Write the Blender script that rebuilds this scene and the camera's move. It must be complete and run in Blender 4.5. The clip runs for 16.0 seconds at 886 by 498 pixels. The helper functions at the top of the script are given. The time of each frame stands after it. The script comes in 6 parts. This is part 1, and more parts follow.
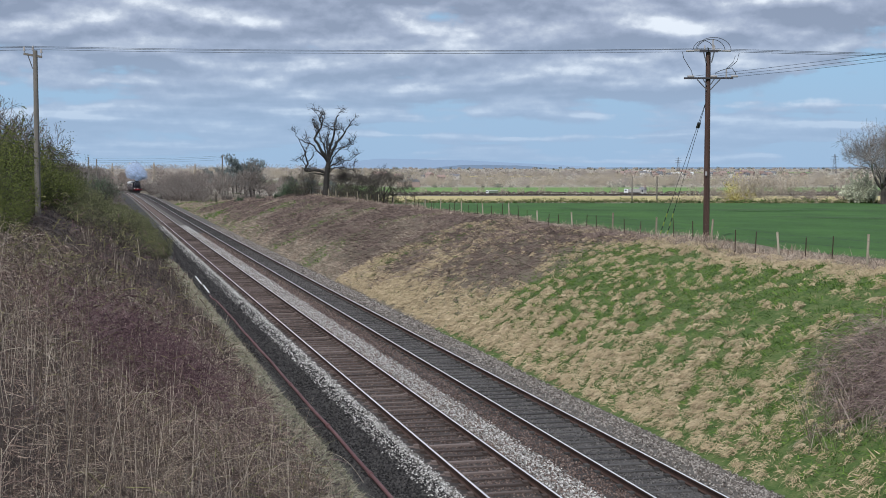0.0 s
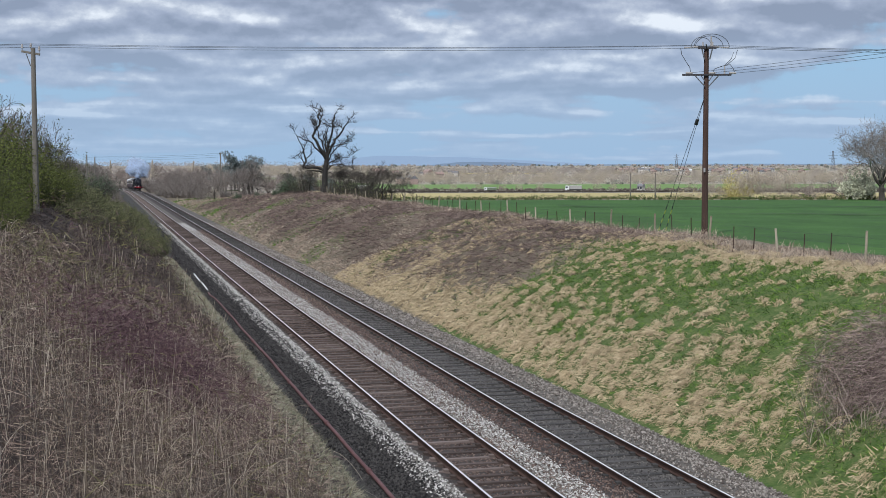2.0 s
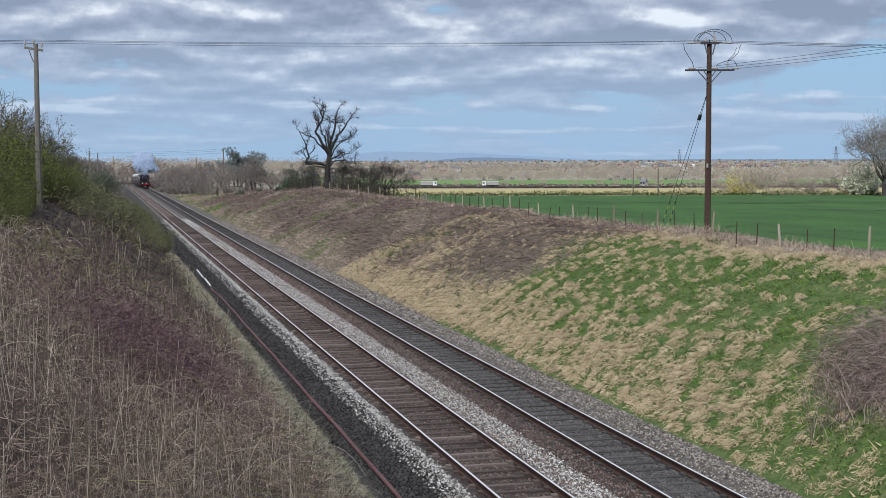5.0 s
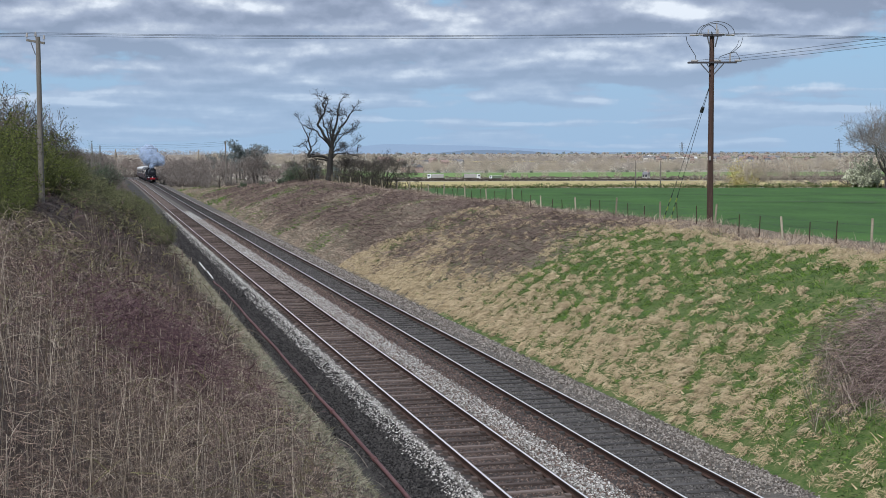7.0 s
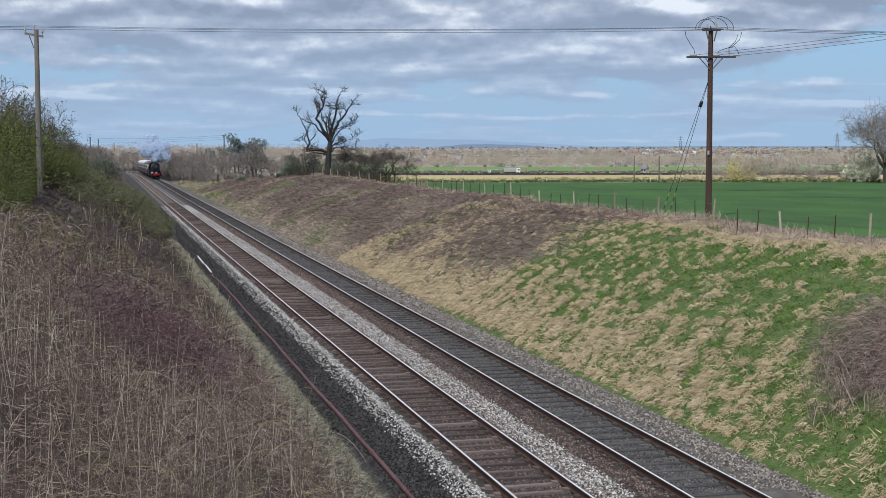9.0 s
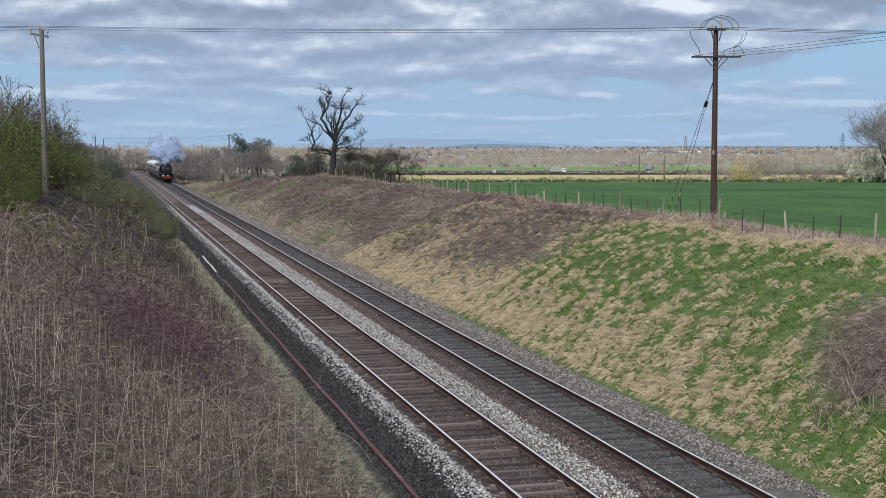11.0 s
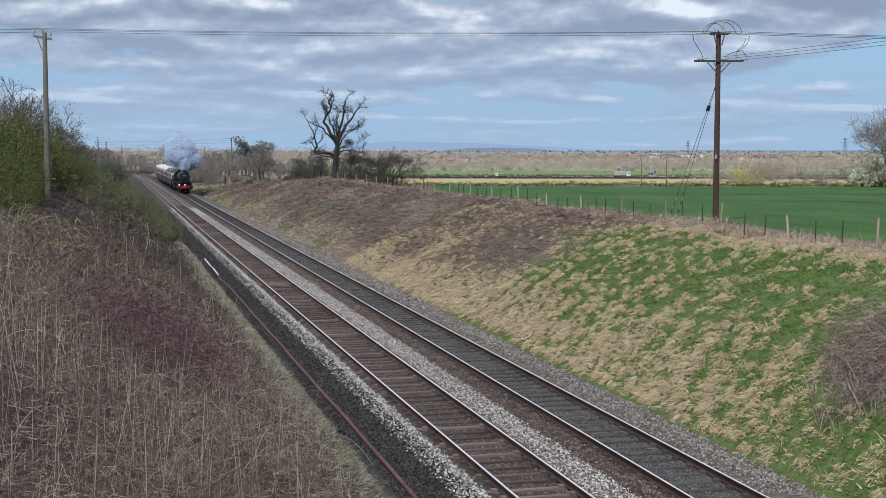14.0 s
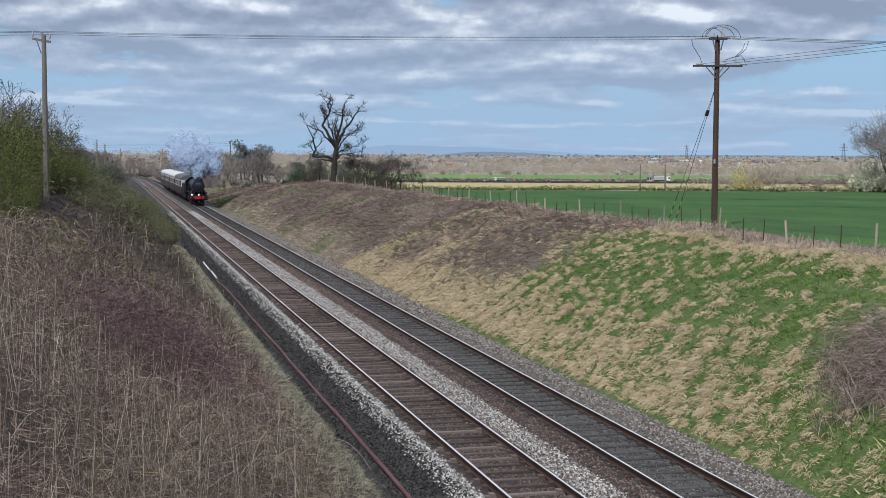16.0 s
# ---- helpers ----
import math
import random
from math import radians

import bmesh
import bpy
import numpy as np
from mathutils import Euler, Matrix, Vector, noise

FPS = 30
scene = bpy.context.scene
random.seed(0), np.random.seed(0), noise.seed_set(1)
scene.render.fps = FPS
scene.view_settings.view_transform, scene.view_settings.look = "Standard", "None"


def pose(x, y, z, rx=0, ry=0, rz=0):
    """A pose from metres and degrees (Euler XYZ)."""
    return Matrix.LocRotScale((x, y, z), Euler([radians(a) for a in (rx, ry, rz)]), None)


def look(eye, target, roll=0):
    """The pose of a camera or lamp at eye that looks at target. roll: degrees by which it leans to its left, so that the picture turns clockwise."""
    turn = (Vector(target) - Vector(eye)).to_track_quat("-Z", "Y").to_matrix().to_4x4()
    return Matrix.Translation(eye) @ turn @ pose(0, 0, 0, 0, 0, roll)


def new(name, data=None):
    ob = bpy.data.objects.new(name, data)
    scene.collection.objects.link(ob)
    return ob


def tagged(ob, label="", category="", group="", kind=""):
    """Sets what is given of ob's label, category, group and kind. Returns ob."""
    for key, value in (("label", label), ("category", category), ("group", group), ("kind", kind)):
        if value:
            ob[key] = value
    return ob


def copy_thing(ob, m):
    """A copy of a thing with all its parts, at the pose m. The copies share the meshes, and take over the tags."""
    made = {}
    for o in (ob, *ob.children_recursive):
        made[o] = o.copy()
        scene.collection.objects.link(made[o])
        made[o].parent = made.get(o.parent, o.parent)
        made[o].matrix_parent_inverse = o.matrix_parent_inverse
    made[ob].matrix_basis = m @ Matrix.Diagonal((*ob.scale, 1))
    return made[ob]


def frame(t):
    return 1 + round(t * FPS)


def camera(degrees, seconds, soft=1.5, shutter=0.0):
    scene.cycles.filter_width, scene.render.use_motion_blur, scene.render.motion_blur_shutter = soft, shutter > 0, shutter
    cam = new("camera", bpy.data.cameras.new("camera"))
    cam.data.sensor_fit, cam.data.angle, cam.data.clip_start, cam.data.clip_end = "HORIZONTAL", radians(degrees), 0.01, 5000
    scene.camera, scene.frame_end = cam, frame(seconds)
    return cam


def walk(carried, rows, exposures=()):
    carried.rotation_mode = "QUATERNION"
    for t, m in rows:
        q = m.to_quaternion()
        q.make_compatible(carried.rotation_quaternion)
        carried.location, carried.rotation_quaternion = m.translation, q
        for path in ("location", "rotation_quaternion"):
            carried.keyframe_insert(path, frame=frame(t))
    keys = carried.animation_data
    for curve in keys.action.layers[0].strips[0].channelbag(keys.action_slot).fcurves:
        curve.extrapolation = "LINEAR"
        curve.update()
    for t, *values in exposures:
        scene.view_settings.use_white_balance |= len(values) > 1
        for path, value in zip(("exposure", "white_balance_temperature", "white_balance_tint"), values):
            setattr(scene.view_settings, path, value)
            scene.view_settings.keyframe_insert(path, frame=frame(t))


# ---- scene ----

# World: x to the right of the line, y along the line, z = 0 at the rail heads.
EYE = (-8.703, 0.0, 7.011)
LOOKS = [(0, 3.446, 14.439, 0.000), (0.5, 3.467, 14.441, -0.023), (1, 3.489, 14.476, 0.009), (1.5, 3.534, 14.506, 0.068),
         (2, 3.574, 14.505, 0.075), (2.5, 3.604, 14.504, 0.086), (3, 3.628, 14.471, 0.083), (3.5, 3.655, 14.435, 0.103),
         (4, 3.687, 14.433, 0.118), (6.5, 3.967, 14.286, 0.150), (7, 4.075, 14.284, 0.154), (7.5, 4.161, 14.327, 0.102),
         (8, 4.235, 14.358, 0.105), (8.5, 4.294, 14.372, 0.078), (9, 4.329, 14.350, 0.059), (11.5, 4.321, 14.102, 0.066),
         (12, 4.245, 14.098, 0.034), (12.5, 4.193, 14.083, 0.040), (13, 4.185, 14.067, 0.026), (13.5, 4.186, 14.058, 0.027),
         (14, 4.185, 14.051, -0.078), (14.5, 4.161, 14.074, -0.143), (15, 4.104, 14.089, -0.179), (15.5, 4.061, 14.097, -0.232),
         (16, 4.014, 14.115, -0.259)]
cam = camera(36.8, 16.0, soft=0.7)
walk(cam, [(t, pose(*EYE, 90 - pitch, 0, -yaw) @ pose(0, 0, 0, 0, 0, -roll)) for t, pitch, yaw, roll in LOOKS], [(0, 0.0, 6000, 8), (16, 0.0, 6000, 8)])

# ---- light ----
SUN_ELEVATION, SUN_AZIMUTH = 47.0, -145.0   # degrees; azimuth from +y towards +x


def build_world():
    w = bpy.data.worlds.new("sky")
    w.use_nodes = True
    scene.world = w
    nt = w.node_tree
    nt.nodes.clear()
    N, L = nt.nodes.new, nt.links.new
    out, bg = N("ShaderNodeOutputWorld"), N("ShaderNodeBackground")
    sky = N("ShaderNodeTexSky")
    sky.sky_type, sky.sun_disc = "NISHITA", False
    sky.sun_elevation, sky.sun_rotation = radians(SUN_ELEVATION), radians(SUN_AZIMUTH)
    sky.air_density, sky.dust_density, sky.ozone_density = 1.0, 1.2, 1.5
    # clouds on a flat layer overhead: the direction divided by its height
    co = N("ShaderNodeTexCoord")
    sep = N("ShaderNodeSeparateXYZ")
    L(co.outputs["Generated"], sep.inputs[0])

    def math2(op, a, b):
        n = N("ShaderNodeMath")
        n.operation = op
        for k, v in ((0, a), (1, b)):
            if isinstance(v, (int, float)):
                n.inputs[k].default_value = v
            else:
                L(v, n.inputs[k])
        return n.outputs[0]

    # clouds flatten and crowd together towards the horizon: height enters by its logarithm
    up = math2("ADD", math2("MAXIMUM", sep.outputs[2], 0.0), 0.035)
    w = math2("LOGARITHM", up, math.e)

    def cloud(a, b, detail, rough, off, lift=0.0):
        comb = N("ShaderNodeCombineXYZ")
        L(math2("MULTIPLY", sep.outputs[0], a), comb.inputs[0])
        L(math2("MULTIPLY", sep.outputs[1], a), comb.inputs[1])
        L(math2("MULTIPLY", math2("ADD", w, lift), b), comb.inputs[2])
        mp = N("ShaderNodeMapping")
        mp.inputs["Location"].default_value = off
        L(comb.outputs[0], mp.inputs[0])
        n = N("ShaderNodeTexNoise")
        n.inputs["Scale"].default_value, n.inputs["Detail"].default_value = 1.0, detail
        n.inputs["Roughness"].default_value, n.inputs["Distortion"].default_value = rough, 0.2
        L(mp.outputs[0], n.inputs["Vector"])
        return n.outputs["Fac"]

    def ramp(fac, stops, inter="EASE"):
        r = N("ShaderNodeValToRGB")
        r.color_ramp.interpolation = inter
        while len(r.color_ramp.elements) < len(stops):
            r.color_ramp.elements.new(0.5)
        for e, (pos, c) in zip(r.color_ramp.elements, stops):
            e.position, e.color = pos, (*c, 1)
        L(fac, r.inputs[0])
        return r.outputs[0]

    def mix(fac, a, b):
        m = N("ShaderNodeMix")
        m.data_type = "RGBA"
        for k, val in ((0, fac), (6, a), (7, b)):
            if isinstance(val, (int, float)):
                m.inputs[k].default_value = val
            elif isinstance(val, tuple):
                m.inputs[k].default_value = (*val, 1)
            else:
                L(val, m.inputs[k])
        return m.outputs[2]

    OFF = (2.3, 5.1, 0.7)

    def puffs(scale, lift):
        comb = N("ShaderNodeCombineXYZ")
        L(math2("MULTIPLY", sep.outputs[0], scale), comb.inputs[0])
        L(math2("MULTIPLY", sep.outputs[1], scale), comb.inputs[1])
        L(math2("MULTIPLY", math2("ADD", sep.outputs[2], lift), scale * 1.7), comb.inputs[2])
        n = N("ShaderNodeTexNoise")
        n.inputs["Scale"].default_value, n.inputs["Detail"].default_value, n.inputs["Roughness"].default_value = 1.0, 6, 0.58
        L(comb.outputs[0], n.inputs["Vector"])
        return n.outputs["Fac"]

    def mass(lift_w, lift_z):
        return math2("ADD", math2("MULTIPLY", cloud(8.0, 4.2, 3.0, 0.48, OFF, lift_w), 0.7), math2("MULTIPLY", puffs(22.0, lift_z), 0.30))

    here, above = mass(0.0, 0.0), mass(0.07, 0.007)
    broad = cloud(4.0, 1.3, 2, 0.5, (7.7, 1.2, 3.0))
    cover = ramp(math2("ADD", math2("MULTIPLY", here, 0.65), math2("ADD", math2("MULTIPLY", broad, 0.35), math2("ADD", math2("MULTIPLY", math2("SUBTRACT", 0.24, sep.outputs[0]), 0.09), math2("MULTIPLY", math2("SUBTRACT", math2("MINIMUM", sep.outputs[2], 0.13), 0.062), 1.5)))), [(0.43, (0, 0, 0)), (0.48, (1, 1, 1))])
    lit = math2("ADD", math2("MULTIPLY", math2("SUBTRACT", here, above), 3.0), 0.47)
    shade = ramp(lit, [(0.28, (2.35, 2.65, 3.4)), (0.48, (3.3, 3.6, 4.45)), (0.62, (4.5, 4.75, 5.4)), (0.80, (7.6, 7.65, 7.8))], "LINEAR")
    gap = mix(0.8, sky.outputs[0], (2.5, 4.25, 6.0))
    col = mix(cover, gap, shade)
    # paler air low down
    low = ramp(sep.outputs[2], [(0.0, (0.88, 0.88, 0.88)), (0.035, (0.74, 0.74, 0.74)), (0.065, (0.42, 0.42, 0.42)), (0.10, (0.14, 0.14, 0.14)), (0.15, (0.03, 0.03, 0.03))], "LINEAR")
    col = mix(low, col, (3.2, 4.25, 5.6))
    L(col, bg.inputs["Color"])
    bg.inputs["Strength"].default_value = 0.12
    L(bg.outputs[0], out.inputs[0])


build_world()
sun = new("sun", bpy.data.lights.new("sun", "SUN"))
sun.data.energy, sun.data.angle, sun.data.color = 3.7, radians(1.5), (1.0, 0.96, 0.91)
az, el = radians(SUN_AZIMUTH), radians(SUN_ELEVATION)
sun.matrix_world = look((0, 0, 60), Vector((0, 0, 60)) - Vector((math.sin(az) * math.cos(el), math.cos(az) * math.cos(el), math.sin(el))))


# ---- materials ----
def mat(name, colours, scale=1.0, fine=12.0, rough=0.9, bump=0.3, metal=0.0, vary=0.0, island=False, stretch=(1, 1, 1), spec=0.3, coords="Object"):
    """Noise at two scales runs through the given colours; vary: spread of brightness from piece to piece."""
    m = bpy.data.materials.new(name)
    m.use_nodes = True
    nt = m.node_tree
    N, L = nt.nodes.new, nt.links.new
    b = nt.nodes["Principled BSDF"]
    b.inputs["Roughness"].default_value, b.inputs["Metallic"].default_value = rough, metal
    b.inputs["Specular IOR Level"].default_value = spec
    co, mp = N("ShaderNodeTexCoord"), N("ShaderNodeMapping")
    mp.inputs["Scale"].default_value = stretch
    L(co.outputs[coords], mp.inputs[0])
    a, c = N("ShaderNodeTexNoise"), N("ShaderNodeTexNoise")
    for n, s in ((a, scale), (c, fine)):
        n.inputs["Scale"].default_value, n.inputs["Detail"].default_value, n.inputs["Roughness"].default_value = s, 6, 0.6
        L(mp.outputs[0], n.inputs["Vector"])
    add = N("ShaderNodeMath")
    add.operation = "MULTIPLY_ADD"
    L(c.outputs["Fac"], add.inputs[0])
    add.inputs[1].default_value = 0.45
    half = N("ShaderNodeMath")
    half.operation = "MULTIPLY"
    half.inputs[1].default_value = 0.55
    L(a.outputs["Fac"], half.inputs[0])
    L(half.outputs[0], add.inputs[2])
    fac = add.outputs[0]
    if vary:
        info = N("ShaderNodeNewGeometry") if island else N("ShaderNodeObjectInfo")
        rnd = info.outputs["Random Per Island"] if island else info.outputs["Random"]
        v = N("ShaderNodeMath")
        v.operation = "MULTIPLY_ADD"
        v.inputs[1].default_value = vary
        L(rnd, v.inputs[0])
        sub = N("ShaderNodeMath")
        sub.operation = "SUBTRACT"
        L(fac, sub.inputs[0])
        sub.inputs[1].default_value = vary / 2
        L(sub.outputs[0], v.inputs[2])
        fac = v.outputs[0]
    r = N("ShaderNodeValToRGB")
    n = len(colours)
    while len(r.color_ramp.elements) < n:
        r.color_ramp.elements.new(0.5)
    for i, (e, col) in enumerate(zip(r.color_ramp.elements, colours)):
        e.position = 0.5 if n == 1 else 0.28 + 0.44 * i / (n - 1)
        e.color = (*col, 1)
    L(fac, r.inputs[0])
    L(r.outputs[0], b.inputs["Base Color"])
    if bump:
        bp = N("ShaderNodeBump")
        bp.inputs["Strength"].default_value, bp.inputs["Distance"].default_value = bump, 0.02
        L(c.outputs["Fac"], bp.inputs["Height"])
        L(bp.outputs[0], b.inputs["Normal"])
    return m


def lie(m, way, share):
    """Matted growth takes the light partly as the whole mat does: its normals lean to one way."""
    nt = m.node_tree
    N, L = nt.nodes.new, nt.links.new
    g, a, b, c = N("ShaderNodeNewGeometry"), N("ShaderNodeVectorMath"), N("ShaderNodeVectorMath"), N("ShaderNodeVectorMath")
    a.operation, b.operation, c.operation = "SCALE", "ADD", "NORMALIZE"
    L(g.outputs["Normal"], a.inputs[0])
    a.inputs["Scale"].default_value = 1 - share
    L(a.outputs[0], b.inputs[0])
    b.inputs[1].default_value = Vector(way).normalized() * share
    L(b.outputs[0], c.inputs[0])
    L(c.outputs[0], nt.nodes["Principled BSDF"].inputs["Normal"])


def plain(name, colour, rough=0.6, metal=0.0, emit=None, strength=0.0):
    m = mat(name, [tuple(0.8 * c for c in colour), tuple(min(1, 1.15 * c) for c in colour)], 2.0, 25.0, rough, 0.1, metal)
    if emit:
        b = m.node_tree.nodes["Principled BSDF"]
        b.inputs["Emission Color"].default_value, b.inputs["Emission Strength"].default_value = (*emit, 1), strength
    return m


M_EARTH = mat("bank_earth", [(0.02, 0.013, 0.011), (0.055, 0.038, 0.03), (0.12, 0.088, 0.07)], 0.5, 6)
M_THATCH = mat("matted_grass", [(0.055, 0.05, 0.03), (0.14, 0.115, 0.08), (0.25, 0.197, 0.145)], 0.35, 5)
M_FIELD = mat("young_wheat", [(0.02064, 0.0517, 0.0092), (0.03956, 0.0987, 0.0161), (0.0688, 0.1551, 0.0253)], 0.25, 5, bump=1.0, stretch=(1, 0.35, 1))
M_YELLOW = mat("pale_pasture", [(0.348, 0.288, 0.126), (0.432, 0.36, 0.162), (0.372, 0.336, 0.144)], 0.02, 0.4, bump=0)
M_GREENFAR = mat("far_pasture", [(0.108, 0.18, 0.04725), (0.1485, 0.24, 0.0675), (0.1755, 0.24, 0.081)], 0.01, 0.2, bump=0)
# Far ground shifted pale and pinkish, a haze tint held in its colour.
M_LAND = mat("far_land", [(0.24, 0.21, 0.165), (0.31, 0.275, 0.22), (0.26, 0.27, 0.175)], 0.006, 0.1, bump=0)
M_GREENTHATCH = mat("grassy_earth", [(0.02, 0.045, 0.008), (0.05, 0.09, 0.018), (0.1, 0.125, 0.04), (0.24, 0.21, 0.12)], 3.0, 14, bump=1.0)
M_BALLAST = mat("ballast_bed", [(0.05, 0.04375, 0.03875), (0.1125, 0.1, 0.0875), (0.2063, 0.1875, 0.1688)], 3, 28, bump=1.0)
M_BALLASTDARK = mat("sooty_ballast_bed", [(0.018, 0.0165, 0.0155), (0.038, 0.035, 0.0325), (0.075, 0.069, 0.064)], 3, 28, bump=1.0)
M_BALLASTSMOKE = mat("smoky_ballast_bed", [(0.03795, 0.0341, 0.03289), (0.0759, 0.06963, 0.06578), (0.1392, 0.1265, 0.1201)], 3, 28, bump=1.0)
M_BALLASTBROWN = mat("rusty_ballast_bed", [(0.02185, 0.01759, 0.01625), (0.04945, 0.04062, 0.0375), (0.0978, 0.08366, 0.07875)], 3, 28, bump=1.0)
M_STONE = mat("grey_stone", [(0.1823, 0.1711, 0.1571), (0.3644, 0.3476, 0.3253), (0.6168, 0.5958, 0.5677)], 3, 30, vary=0.6, island=True)
M_STONEGREY = mat("mid_grey_stone", [(0.0952, 0.0784, 0.0672), (0.196, 0.1702, 0.149), (0.3584, 0.3226, 0.289)], 3, 30, vary=0.65, island=True)
M_STONEDARK = mat("sooty_stone", [(0.012, 0.011, 0.0115), (0.03, 0.0275, 0.0275), (0.07, 0.064, 0.062)], 3, 30, vary=0.7, island=True)
M_STONESMOKE = mat("smoky_stone", [(0.0391, 0.0345, 0.0322), (0.092, 0.0839, 0.0782), (0.1955, 0.1805, 0.169)], 3, 30, vary=0.7, island=True)
M_STONEBROWN = mat("rusty_stone", [(0.05636, 0.0363, 0.0301), (0.1241, 0.08488, 0.07075), (0.235, 0.1777, 0.1497)], 3, 30, vary=0.5, island=True)
M_SLEEPER = mat("weathered_timber", [(0.048, 0.0348, 0.03), (0.102, 0.0768, 0.0672), (0.198, 0.156, 0.1404)], 2, 20, vary=0.4, stretch=(0.3, 3, 3))
M_SLEEPERDARK = mat("dirty_concrete", [(0.03, 0.028, 0.027), (0.054, 0.05, 0.048), (0.092, 0.086, 0.082)], 2, 20, vary=0.3)
M_RUST = mat("rusty_steel", [(0.026, 0.014, 0.011), (0.052, 0.029, 0.022), (0.09, 0.053, 0.042)], 2, 30, rough=0.8)
M_RAILTOP = mat("polished_rail", [(0.72, 0.715, 0.71), (0.86, 0.855, 0.85)], 0.4, 8, rough=0.45, bump=0.0, metal=0.55)
M_POLE = mat("brown_pole_wood", [(0.028, 0.017, 0.014), (0.065, 0.038, 0.030), (0.13, 0.082, 0.064)], 1.2, 14, stretch=(4, 4, 0.4))
M_POLEGREY = mat("grey_pole_wood", [(0.09, 0.08, 0.07), (0.16, 0.145, 0.125), (0.24, 0.215, 0.19)], 1.2, 14, stretch=(4, 4, 0.4))
M_POST = mat("pale_post_wood", [(0.2, 0.165, 0.12), (0.32, 0.275, 0.205), (0.44, 0.385, 0.3)], 2, 14, vary=0.3, stretch=(4, 4, 0.6))
M_STEEL = plain("dull_steel", (0.13, 0.135, 0.145), 0.6, 0.3)
M_ARM = plain("dark_painted_steel", (0.055, 0.052, 0.058), 0.6, 0.2)
M_WIRE = plain("wire", (0.07, 0.075, 0.08), 0.6, 0.4)
M_PORCELAIN = plain("porcelain", (0.35, 0.33, 0.32), 0.3)
M_PIPE = mat("dull_red_pipe", [(0.0638, 0.0289, 0.0289), (0.1148, 0.0527, 0.0527), (0.17, 0.0935, 0.0918)], 1, 14, rough=0.6)
M_WHITE = plain("white_paint", (0.75, 0.75, 0.74), 0.5)


# ---- mesh helpers ----
def mesh_object(name, verts, faces, material, smooth=False):
    me = bpy.data.meshes.new(name)
    me.from_pydata([tuple(v) for v in verts], [], faces)
    me.materials.append(material)
    if smooth:
        me.polygons.foreach_set("use_smooth", [True] * len(me.polygons))
    me.update()
    return new(name, me)


def fast_mesh(name, verts, quads, materials, index=None):
    """A mesh from numpy arrays: verts n x 3, quads m x 4 (or m x 3)."""
    me = bpy.data.meshes.new(name)
    k = quads.shape[1]
    me.vertices.add(len(verts))
    me.vertices.foreach_set("co", np.asarray(verts, dtype=np.float32).ravel())
    me.loops.add(quads.size)
    me.loops.foreach_set("vertex_index", quads.astype(np.int32).ravel())
    me.polygons.add(len(quads))
    me.polygons.foreach_set("loop_start", np.arange(0, quads.size, k, dtype=np.int32))
    for m in materials:
        me.materials.append(m)
    if index is not None:
        me.polygons.foreach_set("material_index", np.asarray(index, dtype=np.int32))
    me.update(calc_edges=True)
    return new(name, me)


def part(name, bm, material, parent, label=""):
    me = bpy.data.meshes.new(name)
    bm.to_mesh(me)
    bm.free()
    me.materials.append(material)
    ob = new(name, me)
    ob.parent = parent
    return tagged(ob, label)


def empty(name, m=None):
    ob = new(name)
    ob.empty_display_size = 0.2
    if m is not None:
        ob.matrix_basis = m
    return ob


def add_box(bm, x0, x1, y0, y1, z0, z1, bevel=0.0):
    r = bmesh.ops.create_cube(bm, size=1, matrix=Matrix.Translation(((x0 + x1) / 2, (y0 + y1) / 2, (z0 + z1) / 2)) @ Matrix.Diagonal((x1 - x0, y1 - y0, z1 - z0, 1)))
    if bevel:
        edges = list({e for v in r["verts"] for e in v.link_edges})
        bmesh.ops.bevel(bm, geom=edges, offset=bevel, segments=2, affect="EDGES")
    return bm


def box(*a, **k):
    return add_box(bmesh.new(), *a, **k)


def add_tube(bm, a, b, r0, r1=None, sides=12, cap=True):
    a, b = Vector(a), Vector(b)
    r1 = r0 if r1 is None else r1
    d = b - a
    m = Matrix.Translation((a + b) / 2) @ d.to_track_quat("Z", "Y").to_matrix().to_4x4()
    bmesh.ops.create_cone(bm, cap_ends=cap, segments=sides, radius1=r0, radius2=r1, depth=d.length, matrix=m)
    return bm


def tube(*a, **k):
    return add_tube(bmesh.new(), *a, **k)


def add_path(bm, pts, r, sides=6):
    """A bent tube of even radius (or one radius a point) through the points."""
    pts = [Vector(p) for p in pts]
    rs_ = r if isinstance(r, (list, tuple)) else [r] * len(pts)
    rings = []
    for k, p in enumerate(pts):
        d = (pts[min(k + 1, len(pts) - 1)] - pts[max(k - 1, 0)]).normalized()
        ref = Vector((0, 0, 1)) if abs(d.z) < 0.9 else Vector((1, 0, 0))
        u = d.cross(ref).normalized()
        w = d.cross(u)
        rings.append([bm.verts.new(p + (u * math.cos(2 * math.pi * i / sides) + w * math.sin(2 * math.pi * i / sides)) * rs_[k]) for i in range(sides)])
    for a, b in zip(rings[:-1], rings[1:]):
        for i in range(sides):
            bm.faces.new((a[i], a[(i + 1) % sides], b[(i + 1) % sides], b[i]))
    bm.faces.new(rings[0][::-1])
    bm.faces.new(rings[-1])
    return bm


# ---- ground ----
FWD = (math.sin(radians(14.3)), math.cos(radians(14.3)))


def table(x, xs, ys):
    return np.interp(x, xs, ys)


def fall(y):
    """The line dips a little far off."""
    return -4e-5 * np.clip(np.asarray(y, dtype=float) - 300, 0, 220) ** 2


